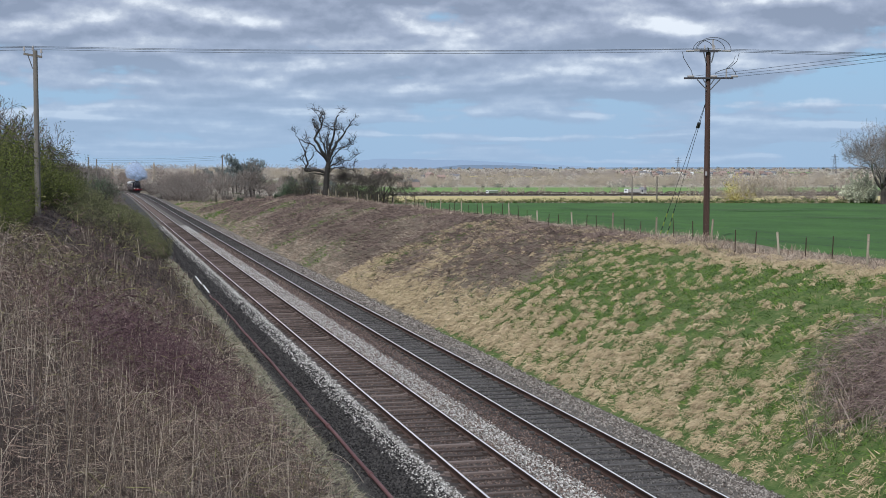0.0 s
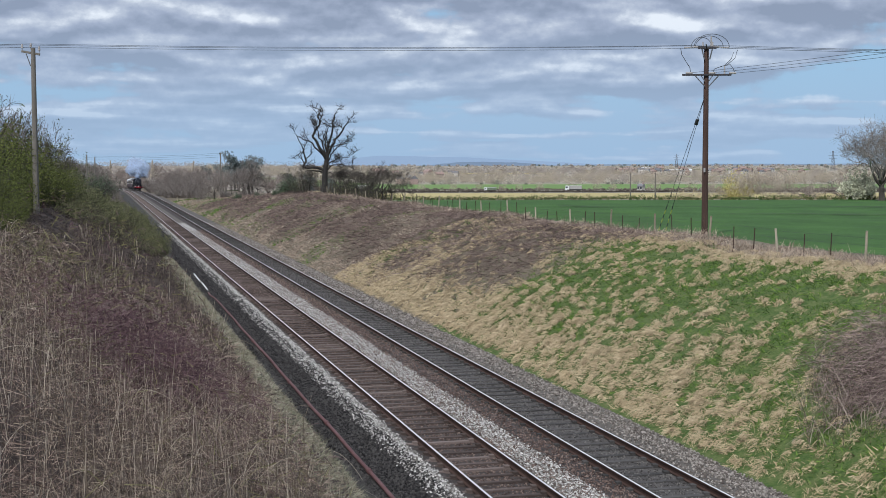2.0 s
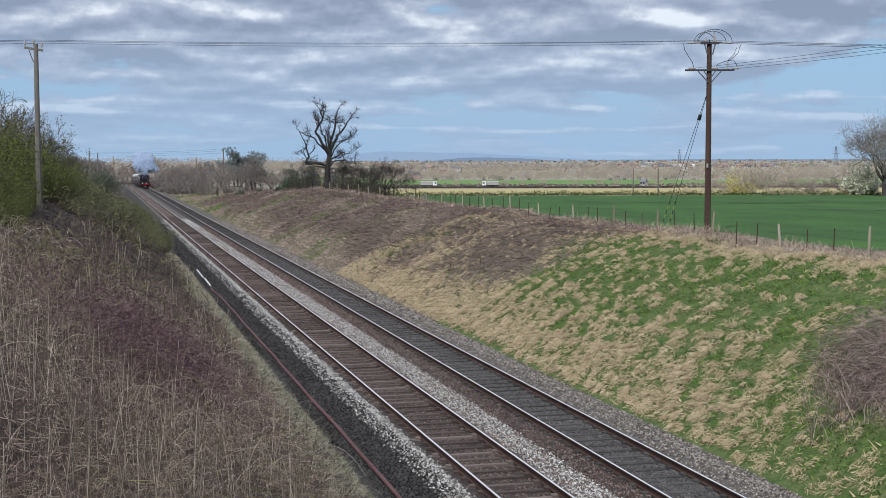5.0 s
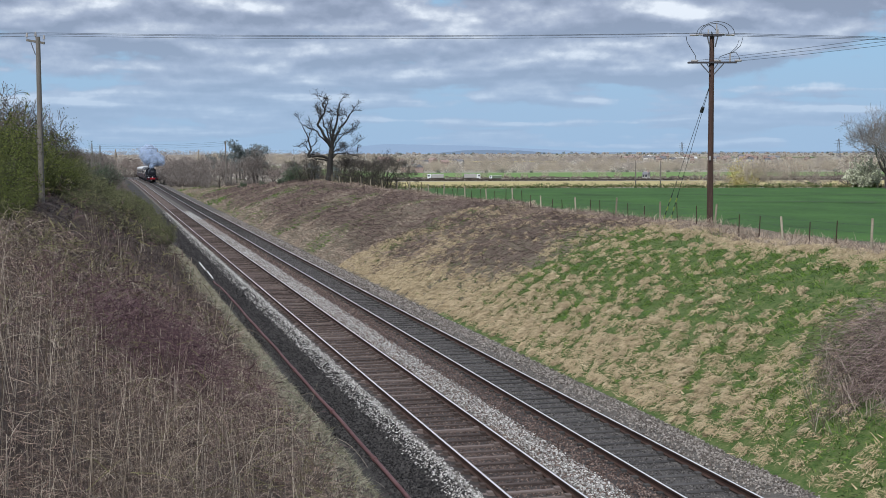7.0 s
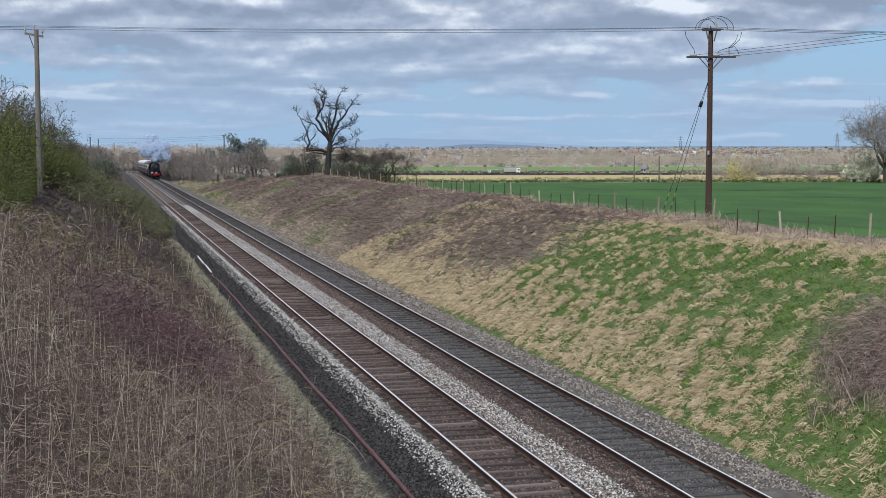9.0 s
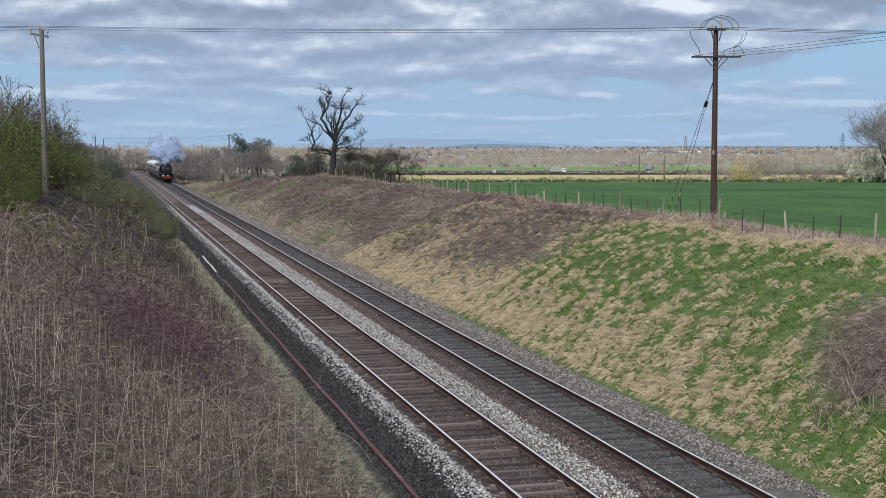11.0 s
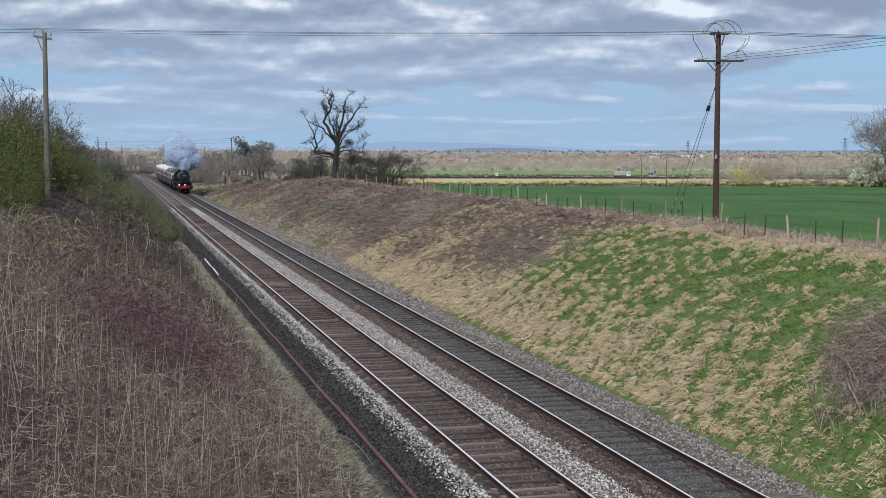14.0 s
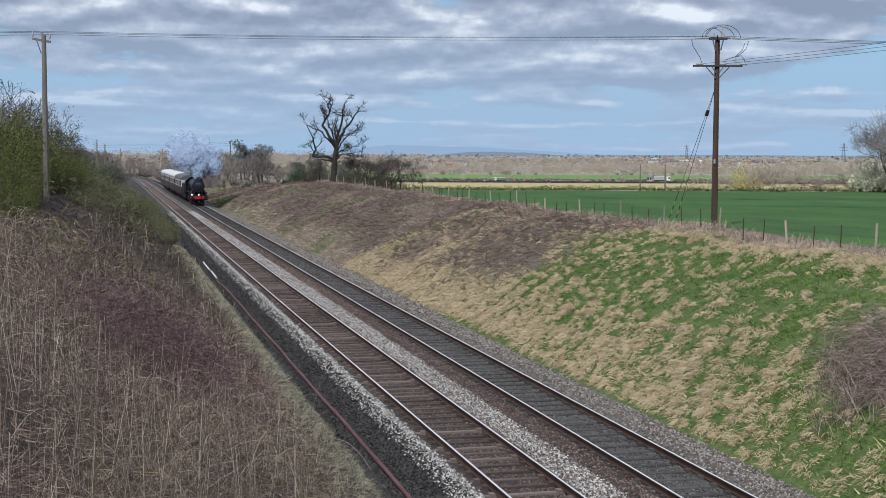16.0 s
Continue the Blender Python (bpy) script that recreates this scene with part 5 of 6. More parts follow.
greyscrub = shrub("willow_scrub", at(-8.0, 104, 0, 0.8), 6.4, 3.1, 23, "grey-green willow scrub just coming into leaf on the bank", M_TWIG, M_LEAFGREY, 150, 9500, 0.085, 0.014, "willow scrub")
place(greyscrub, [(-5.8, 97, 0.62), (-10.6, 97, 0.85), (-7.0, 112, 0.66), (-4.6, 108, 0.6), (-9.8, 114, 0.85), (-5.2, 122, 0.7), (-8.2, 124, 0.7), (-10.8, 130, 1.05), (-5.6, 137, 0.75), (-7.6, 144, 0.6),
                  (-4.8, 152, 0.65), (-9.6, 150, 0.6), (-6.2, 164, 0.68), (-8.6, 172, 0.6), (-5.0, 178, 0.58), (-7.0, 192, 0.5), (-5.6, 210, 0.55), (-8.4, 215, 0.5), (-5.0, 232, 0.4), (-12.5, 104, 1.1), (-13.5, 118, 1.2), (-6.6, 88, 0.42), (-5.4, 92, 0.42), (-4.7, 98, 0.42), (-8.4, 86, 0.48), (-9.4, 82, 0.5), (-7.6, 83, 0.32), (-10.4, 86, 0.6), (-4.0, 130, 0.42), (-3.9, 142, 0.42), (-3.8, 153, 0.42), (-3.8, 165, 0.42), (-3.8, 177, 0.42), (-3.8, 189, 0.42), (-3.7, 205, 0.42), (-4.1, 118, 0.42), (-4.2, 108, 0.4), (-3.8, 222, 0.42)], 24)
darkshrub = shrub("dark_shrub", at(-9.0, 236, 0, 1.1), 5.2, 4.2, 27, "dark rounded shrub at the edge of the line", M_TWIG, M_LEAFDARK, 170, 2200, 0.14, 0.03, "dark shrubs")
place(darkshrub, [(-8.6, 252, 0.95), (-11.0, 246, 1.1), (-8.0, 268, 0.7)], 28)

hedge = shrub("hawthorn_bush", at(-15.6, 84), 5.0, 5.0, 33, "hawthorn bush in fresh olive-green leaf on the bank top", M_BARK, M_LEAFGREEN, 150, 13000, 0.08, 0.010, "hawthorn bushes")
place(hedge, [(-12.9, 51.0, 0.45), (-13.5, 55.5, 0.6), (-13.9, 60.0, 0.68), (-13.1, 63.5, 0.42), (-14.6, 65.0, 0.85), (-13.8, 69.0, 0.55), (-15.4, 71.0, 1.0), (-13.7, 75.0, 0.7), (-15.6, 78.0, 1.1), (-12.9, 80.0, 0.55),
              (-14.2, 82.0, 0.85), (-12.6, 87.0, 0.62), (-16.0, 88.0, 1.1), (-14.0, 91.0, 0.85), (-12.3, 95.0, 0.66), (-15.2, 97.0, 1.0), (-11.8, 102.0, 0.6), (-13.6, 104.0, 0.82), (-11.6, 110.0, 0.6), (-13.0, 113.0, 0.7),
              (-12.3, 58.0, 0.26), (-12.4, 54.0, 0.3), (-12.8, 67.0, 0.32), (-12.2, 48.6, 0.3)], 34)
brownbush = shrub("elder_bush", at(-15.0, 89), 3.6, 6.0, 37, "brown twiggy elder rising out of the hedge", M_REDTWIG, M_LEAFGREY, 260, 1500, 0.08, 0.014, "elders")
place(brownbush, [(-16.4, 92, 1.0)], 38)
talltree = bare_tree("ash_tree", at(-16.4, 110), 9.0, 41, "tall bare ash with fine pale upward twigs", M_TWIG, M_TWIG, 0.25, 3, 0.16, 0.2, 0.026, 3, "ash trees", 7)
place(talltree, [(-14.6, 108, 0.9), (-18.5, 113, 1.05), (-13.0, 116, 0.75), (-12.0, 122, 0.62), (-14.2, 128, 0.75), (-11.6, 132, 0.55), (-12.6, 142, 0.6), (-20.5, 106, 1.0)], 42)
place(sallow, [(-10.5, 330, 1.2), (-12, 350, 1.3), (-13, 372, 1.2), (-9, 395, 1.3), (-11, 420, 1.4), (-8.6, 450, 1.3), (-15, 320, 1.2), (-16, 345, 1.2)], 43)


# ---- far edge of the wheat field ----
def line_spots(s0, r0, s1, r1, n, jitter, seed):
    rng = random.Random(seed)
    return [xy(s0 + (s1 - s0) * (i + rng.random()) / n + rng.uniform(-jitter, jitter), r0 + (r1 - r0) * (i + rng.random()) / n) for i in range(n)]


oak = bare_tree("oak_tree", at(107.0, 180.0), 13.2, 52, "spreading bare oak at the field edge", M_TWIG, M_TWIGOAK, 0.18, 3, 0.5, 0.62, 0.018, 4, "", 10, 0.3)
blossom = shrub("blackthorn_bush", at(107.6, 187.0, 0, 1.1, 1.35), 4.0, 3.2, 55, "blackthorn bush covered in white blossom", M_TWIGOAK, M_BLOSSOM, 120, 15000, 0.12, 0.02, "blackthorns")
tanscrub = shrub("reedy_scrub", at(*xy(246, 46)), 8.0, 3.4, 61, "tan bare scrub below the field edge", M_TWIGTAN, None, 80, 0, 0.1, 0.04, "tan scrub")
place(tanscrub, [p for p in line_spots(244, 38, 236, 92, 14, 6, 62)] + line_spots(280, 30, 270, 110, 14, 12, 63) + line_spots(310, 30, 300, 112, 10, 12, 65), 64, 0.4, 0.75)
paletree = bare_tree("willow_tree", at(*xy(288, 71)), 8.5, 67, "pale bare willow with fine upward twigs", M_TWIGPALE, M_TWIGPALE, 0.12, 3, 0.16, 0.3, 0.03, 3, "pale willows", 8)
place(paletree, [(*xy(292, 76), 0.9), (*xy(284, 66), 0.95), (*xy(300, 62), 0.8), (*xy(280, 86), 0.8), (*xy(330, 92), 0.9), (*xy(300, 94), 0.75)], 68)
redtree = bare_tree("crab_apple", at(*xy(232, 70.5)), 6.0, 71, "low spreading bare tree with reddish twigs", M_BARK, M_REDTWIG, 0.15, 3, 0.2, 0.75, 0.02, 3, "spreading trees", 7, 0.3)
place(redtree, [(*xy(236, 66), 0.8)], 72)
goldtree = shrub("golden_willow", at(*xy(420, 94)), 9.0, 9.5, 73, "round willow with golden twigs", M_GOLD, M_GOLD, 160, 2600, 0.3, 0.05, "", "tree")


def far_wood(name, spots, hmin, hmax, material, label, seed, per=70, width=0.0007, spread=0.45, category="woodland"):
    """A far-off belt of bare trees: a stem and a fan of twigs for each."""
    rng = np.random.default_rng(seed)
    P = np.array([(x, y, gz(x, y)) for x, y in spots])
    n = len(P)
    h = hmin + (hmax - hmin) * rng.uniform(0, 1, n) ** 1.7
    d = dist(P[:, 0], P[:, 1])
    per = int(per * 1.7)
    i = np.repeat(np.arange(n), per)
    N = n * per
    a, r, k = rng.uniform(0, 6.28, N), rng.uniform(0, 1, N) ** 0.5, rng.uniform(0.08, 0.85, N)
    shape = np.sqrt(np.clip(1 - ((k - 0.45) / 0.55) ** 2, 0.05, 1))
    base = P[i] + np.stack([np.cos(a) * r * shape * h[i] * spread, np.sin(a) * r * shape * h[i] * spread, k * h[i] * 0.85], -1)
    way = np.stack([np.cos(a) * r * 0.6, np.sin(a) * r * 0.6, np.full(N, 0.12)], -1) + rng.normal(0, 0.8, (N, 3))
    L, W = np.clip(h[i] * rng.uniform(0.05, 0.13, N), 0.0005 * d[i], 0.0011 * d[i]), 1.3 * width * d[i] * rng.uniform(0.6, 1.4, N)
    side = unit(np.cross(way, rng.normal(size=(N, 3))))
    v = np.stack([base - side * (W / 2)[:, None], base + side * (W / 2)[:, None], base + unit(way) * L[:, None]], 1).reshape(-1, 3)
    q = np.arange(3 * N).reshape(-1, 3)
    return stuff(name, v, q, material, label, category)


def scatter(s0, s1, r0, r1, n, seed):
    rng = random.Random(seed)
    return [xy(rng.uniform(s0, s1), rng.uniform(r0, r1)) for _ in range(n)]


far_wood("far_hedge", line_spots(217, -10, 205, 106, 420, 0.8, 81), 0.4, 1.2, M_SWARD, "low green hedge at the far side of the wheat", 82, 26, 0.0009, 0.6, "hedge")
far_wood("far_hedge", line_spots(684, -110, 684, 420, 700, 1.2, 83), 1.1, 2.1, M_HEDGE, "dark clipped hedge beyond the pale field", 84, 36, 0.0006, 0.7, "hedge")
far_wood("far_hedge", line_spots(768, -110, 768, 420, 330, 1.2, 183), 0.8, 2.2, M_REDTWIG, "brown hedge along the near side of the far pasture", 184, 30, 0.0007, 0.7, "hedge")
far_wood("far_hedge", line_spots(515, -40, 515, 330, 160, 2, 85), 1.0, 2.2, M_TWIGTAN, "tan rough hedge before the pale field", 86, 26, 0.0008, 0.7, "hedge")
rf = random.Random(87)
far_wood("field_trees", [xy(735 + rf.uniform(-25, 30), -75 + 13.5 * k + rf.uniform(-4, 4)) for k in range(34)], 4.5, 8, M_TWIGFAR, "row of single bare trees along the far pastures, paled for haze", 88, 280, 0.0005, 0.5)
far_wood("far_wood", scatter(985, 1200, -190, 500, 520, 89), 7, 13, M_TWIGFAR, "belt of bare woodland across the plain, haze put into its colour", 90, 150, 0.0006, 0.46)
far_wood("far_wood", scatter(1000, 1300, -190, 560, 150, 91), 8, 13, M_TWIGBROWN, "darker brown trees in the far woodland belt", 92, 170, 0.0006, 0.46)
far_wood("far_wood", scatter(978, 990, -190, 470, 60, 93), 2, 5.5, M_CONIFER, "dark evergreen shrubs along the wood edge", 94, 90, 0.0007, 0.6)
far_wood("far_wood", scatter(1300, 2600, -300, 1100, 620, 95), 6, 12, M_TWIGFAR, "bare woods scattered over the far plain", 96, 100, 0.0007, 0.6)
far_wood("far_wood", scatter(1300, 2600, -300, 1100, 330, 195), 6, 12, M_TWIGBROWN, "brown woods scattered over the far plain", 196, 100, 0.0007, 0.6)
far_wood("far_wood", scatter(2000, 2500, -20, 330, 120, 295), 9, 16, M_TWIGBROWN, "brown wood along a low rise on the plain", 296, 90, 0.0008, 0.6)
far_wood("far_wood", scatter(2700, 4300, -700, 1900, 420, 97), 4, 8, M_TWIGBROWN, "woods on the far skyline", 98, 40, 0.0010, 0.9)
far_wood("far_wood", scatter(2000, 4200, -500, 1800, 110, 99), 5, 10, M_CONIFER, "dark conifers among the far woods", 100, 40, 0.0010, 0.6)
far_wood("left_wood", scatter(520, 760, -185, -62, 120, 101), 4, 14, M_TWIGBROWN, "bare trees on the rise beside the line, colour paled for haze", 102, 190, 0.0006, 0.45)
far_wood("left_wood", scatter(560, 760, -170, -50, 60, 103), 4, 12, M_REDTWIG, "brown bare trees on the rise beside the line", 104, 170, 0.0006, 0.45)


birch = bare_tree("birch_tree", at(-40, 470), 9.5, 131, "bare birch on the rise beside the line, colour paled for haze", M_TWIG, M_TWIGBROWN, 0.2, 3, 0.3, 0.3, 0.028, 3, "birches", 7)
alder = bare_tree("alder_tree", at(26, 470), 9.0, 133, "brown bare alder on the rise beside the line", M_TWIG, M_REDTWIG, 0.25, 3, 0.3, 0.4, 0.028, 3, "alders", 7)
rw = random.Random(135)
for k in range(62):
    s_ = rw.uniform(340, 520)
    x_, y_ = xy(s_, s_ * rw.uniform(-0.275, -0.10))
    if k > 40:
        x_, y_ = xy(rw.uniform(575, 680), rw.uniform(-172, -118))
    if k > 40 or not -8.5 < x_ < 11.5:
        copy_thing(birch if k % 5 < 3 else alder, at(x_, y_, rw.uniform(0, 360), rw.uniform(0.45, 1.05), sink=0.1))


far_wood("left_wood", scatter(800, 1500, -430, -110, 190, 111), 7, 17, M_TWIGBROWN, "bare woods along the skyline, colour paled for haze", 112, 90, 0.0007, 0.5)
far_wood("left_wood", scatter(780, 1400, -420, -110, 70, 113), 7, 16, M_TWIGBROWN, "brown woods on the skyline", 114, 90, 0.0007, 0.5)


place(brownscrub, [(-7 + 1.9 * k, 566 + rw.uniform(0, 10), rw.uniform(0.6, 0.95)) for k in range(13)], 18)
for k in range(22):
    copy_thing(alder if k % 3 else birch, at(rw.uniform(-46, 8), rw.uniform(566, 640), rw.uniform(0, 360), rw.uniform(0.45, 0.95), sink=0.1))
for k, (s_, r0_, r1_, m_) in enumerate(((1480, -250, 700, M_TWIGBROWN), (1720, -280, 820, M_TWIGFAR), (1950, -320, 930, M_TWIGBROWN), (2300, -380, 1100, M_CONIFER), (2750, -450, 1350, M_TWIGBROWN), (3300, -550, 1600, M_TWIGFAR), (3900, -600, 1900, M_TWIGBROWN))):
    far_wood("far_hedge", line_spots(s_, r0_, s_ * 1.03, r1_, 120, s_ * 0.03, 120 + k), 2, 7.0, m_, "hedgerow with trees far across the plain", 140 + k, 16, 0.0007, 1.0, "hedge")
for k, (s_, r_, w_, m_) in enumerate(((1600, 330, 70, M_GREENFAR), (2050, 90, 90, M_YELLOW), (2700, 640, 130, M_GREENFAR))):
    patch("field_%d" % (5 + k), [(s_, r_ - w_), (s_, r_ + w_), (s_ * 1.06, r_ + w_ * 1.2), (s_ * 1.08, r_ - w_)], m_, 0.8, "distant field on the plain", 12)


# Needles lightened towards blue-grey, with the distance haze in their colour.
M_PINE = mat("pine_needles", [(0.08775, 0.1053, 0.1037), (0.1369, 0.1615, 0.1602), (0.2018, 0.2282, 0.2275)], 0.3, 4, vary=0.5, island=True, bump=0)


def pine(m, h, seed, label):
    """A tall pine: bare stem and flat-topped clumps of dark needles."""
    g = np.random.default_rng(seed)
    root = tagged(empty("pine_tree", m), label, "tree", "pines")
    clumps = [(g.normal(0, h * 0.11), g.normal(0, h * 0.11), h * z, h * g.uniform(0.10, 0.17)) for z in np.linspace(0.4, 0.93, 15)]
    c = np.concatenate([np.array(k[:3]) + unit(g.normal(size=(110, 3))) * (k[3] * g.uniform(0.3, 1, (110, 1))) * np.array((1.2, 1.2, 0.8)) for k in clumps])
    n = len(c)
    v, q = ribbons(c, g.normal(size=(n, 3)), g.uniform(0.25, 0.5, n), g.uniform(0.2, 0.4, n), np.zeros(n), 1, 0.3, seed)
    under(fast_mesh("crown", v, q, [M_PINE]), root)
    part("trunk", tube((0, 0, -0.3), (0, 0, h * 0.85), h * 0.022, h * 0.008, 8), M_BARK, root)
    return root


pine_a = pine(at(*xy(440, -67.0)), 13.0, 5, "tall dark pine with clumped needles")
for s_, r_, k_ in ((446, -65.2, 0.97), (450, -62.8, 1.02), (455, -68.5, 0.75), (470, -73, 0.72), (480, -78, 0.68), (490, -84, 0.66), (476, -52, 0.7), (500, -48, 0.72), (520, -41, 0.66)):
    copy_thing(pine_a, at(*xy(s_, r_), 57 * k_ * 10, k_))


def spire_tree(s, r, h, seed):
    x, y = xy(s, r)
    g = np.random.default_rng(seed)
    root = tagged(empty("poplar", at(x, y)), "narrow pointed poplar on the skyline", "tree", "poplars")
    n = 420
    k = g.uniform(0.05, 1, n)
    a = g.uniform(0, 6.28, n)
    rr = h * 0.10 * (1 - k) ** 0.6 * g.uniform(0.3, 1, n)
    b = np.stack([np.cos(a) * rr, np.sin(a) * rr, k * h * 0.95], -1)
    v, q = ribbons(b, np.stack([np.cos(a) * 0.2, np.sin(a) * 0.2, np.ones(n)], -1), np.full(n, h * 0.06), np.full(n, 0.17), np.zeros(n), 1, 0.6, seed)
    under(fast_mesh("crown", v, q, [M_TWIGPALE]), root)
    under(fast_mesh("trunk", *tubes([(Vector((0, 0, -0.2)), Vector((0, 0, h * 0.8)), 0.2, 0.08, 0)], 6), [M_BARK]), root)


for s, r, h, k in ((640, -157, 12.5, 1), (640, -137, 11.5, 2), (660, -121, 11.5, 3)):
    spire_tree(s, r, h, k)


# ---- far buildings, pylons, hills ----
# Brick and tile reds are greyed: haze over the town is in the colours.
M_BRICK = mat("red_brick", [(0.25, 0.19, 0.165), (0.31, 0.235, 0.205), (0.35, 0.275, 0.245)], 0.3, 3, vary=0.4)
M_RENDER = mat("pale_render", [(0.4, 0.385, 0.355), (0.5, 0.485, 0.45), (0.6, 0.58, 0.545)], 0.3, 3, vary=0.4)
M_ROOF = mat("roof_tiles", [(0.2, 0.14, 0.12), (0.26, 0.185, 0.16), (0.3, 0.22, 0.195)], 0.3, 3, vary=0.6)
M_ROOFPALE = mat("pale_sheet_roof", [(0.5, 0.5, 0.5), (0.62, 0.62, 0.62)], 0.3, 3)
M_SLATE = mat("slate_roof", [(0.10, 0.10, 0.11), (0.15, 0.15, 0.16), (0.2, 0.2, 0.21)], 0.3, 3, vary=0.4)
M_PANE = plain("dark_glass", (0.04, 0.045, 0.055), 0.15)


def gable(w, d, h, rise, over=0.3):
    bm = bmesh.new()
    pts = [(-w / 2 - over, -d / 2 - over, h), (w / 2 + over, -d / 2 - over, h), (w / 2 + over, d / 2 + over, h), (-w / 2 - over, d / 2 + over, h), (-w / 2 - over, 0, h + rise), (w / 2 + over, 0, h + rise)]
    v = [bm.verts.new(p) for p in pts]
    for f in ((0, 1, 5, 4), (2, 3, 4, 5), (0, 4, 3), (1, 2, 5), (0, 3, 2, 1)):
        bm.faces.new([v[i] for i in f])
    return bm


def house(m, w, d, h, rise, wall, roof, label):
    root = tagged(empty("house", m), label, "house", "town houses")
    part("wall", box(-w / 2, w / 2, -d / 2, d / 2, -1, h), wall, root)
    rf = part("roof", gable(w, d, h, rise), roof, root)
    part("chimney", box(w * 0.3, w * 0.3 + 0.8, -0.4, 0.4, h + rise * 0.4, h + rise + 0.9), M_BRICK, rf)
    for k in range(max(2, int(w / 3))):
        for z in (1.0, 3.6):
            if z + 1.3 < h:
                x = -w / 2 + (k + 0.5) * w / max(2, int(w / 3))
                part("window", box(x - 0.6, x + 0.6, -d / 2 - 0.05, -d / 2 + 0.1, z, z + 1.3), M_PANE, root)
    return root


def build_town():
    rng = random.Random(9)
    protos = [house(at(*xy(1950, 316), 80), 9, 7, 5.2, 2.6, M_BRICK, M_ROOF, "red-brick two-storey house with tiled roof in the far town"),
              house(at(*xy(1990, 342), 20), 8, 7, 5.2, 2.4, M_RENDER, M_SLATE, "pale rendered house with slate roof in the far town"),
              house(at(*xy(1010, -18), 75), 7, 6, 4.2, 2.4, M_BRICK, M_SLATE, "brick house with slate roof among trees")]
    for k in range(46):
        s, r = rng.uniform(1900, 2500), rng.uniform(310, 560)
        copy_thing(protos[rng.choice((0, 0, 1))], at(*xy(s, r), rng.uniform(0, 180), rng.uniform(0.9, 1.3)))
    for k in range(9):
        s, r = rng.uniform(1500, 1900), rng.uniform(-75, 25)
        copy_thing(protos[rng.choice((0, 1))], at(*xy(s, r), rng.uniform(0, 180), rng.uniform(0.9, 1.3)))
    for s, r in ((1060, -30), (1090, -24)):
        copy_thing(protos[2], at(*xy(s, r), rng.uniform(0, 180), rng.uniform(0.9, 1.1)))
    for s, r, w in ((2250, 402, 26), (2300, 428, 18), (2700, 420, 16)):
        root = tagged(empty("warehouse", at(*xy(s, r), -14)), "long white industrial shed in the far town", "warehouse", "sheds")
        part("wall", box(-w / 2, w / 2, -6, 6, -1, 4), M_RENDER, root)
        part("roof", gable(w, 12, 4, 2.4), M_ROOFPALE, root)
    house(at(*xy(742, 113), -60), 3.4, 2.6, 2.4, 1.5, M_RENDER, M_SLATE, "small white cottage among the hedges")


build_town()
M_ASPHALT = mat("asphalt", [(0.04, 0.04, 0.042), (0.055, 0.055, 0.057), (0.075, 0.074, 0.074)], 0.4, 6)
M_BOXGREY = plain("pale_grey_panels", (0.36, 0.345, 0.32), 0.5)
M_BOXGREEN = plain("dull_green_sheet", (0.14, 0.17, 0.12), 0.7)
patch("road", [(699, -170), (699, 420), (707, 420), (707, -170)], M_ASPHALT, 0.3, "narrow asphalt country road behind the hedge", 60)
ROAD_TURN = -14.3


def road_pose(r, turn=0.0):
    x, y = xy(703, r)
    return pose(x, y, gz(x, y) + 0.3, 0, 0, ROAD_TURN + turn)


def lorry(body_material, label, body_high=3.5):
    # it faces its +x; the rear bumper is at x = 0
    t = tagged(empty("lorry"), label, "lorry", "lorries")
    cab = part("cab", box(6.6, 8.6, -1.15, 1.15, 0.6, 3.0, bevel=0.18), M_WHITE, t, "white cab")
    part("windscreen", box(8.57, 8.63, -1.0, 1.0, 1.8, 2.7, bevel=0.02), M_PANE, cab)
    for sy in (-1, 1):
        part("side_window", box(7.4, 8.3, sy * 1.14 - 0.03, sy * 1.14 + 0.03, 1.8, 2.6), M_PANE, cab)
    part("load_body", box(0.0, 6.4, -1.22, 1.22, 1.1, body_high, bevel=0.04), body_material, t)
    part("roof_panel", box(0.02, 6.38, -1.2, 1.2, body_high + 0.01, body_high + 0.12, bevel=0.03), M_WHITE, t, "white roof")
    part("chassis", box(0.1, 8.4, -0.5, 0.5, 0.55, 1.05), M_BLACKRUBBER, t)
    for x in (1.3, 2.5, 7.5):
        for sy in (-1, 1):
            part("wheel", tube((x, sy * 0.9, 0.5), (x, sy * 1.2, 0.5), 0.5, 0.5, 18), M_BLACKRUBBER, t)
    return t


M_BLACKRUBBER = plain("black_rubber", (0.02, 0.02, 0.021), 0.8)
LORRY_WEST = lorry(M_BOXGREY, "white lorry with a pale grey box on the country road", 2.9)
LORRY_EAST = lorry(M_BOXGREY, "grey box lorry on the country road", 3.0)
PARKED = lorry(M_BOXGREEN, "white lorry with a dull green load parked beside the road", 2.9)
x_, y_ = xy(710, 31)
PARKED.matrix_basis = pose(x_, y_, gz(x_, y_) + 0.1, 0, 0, ROAD_TURN + 180) @ Matrix.Diagonal((0.75, 0.75, 0.75, 1))


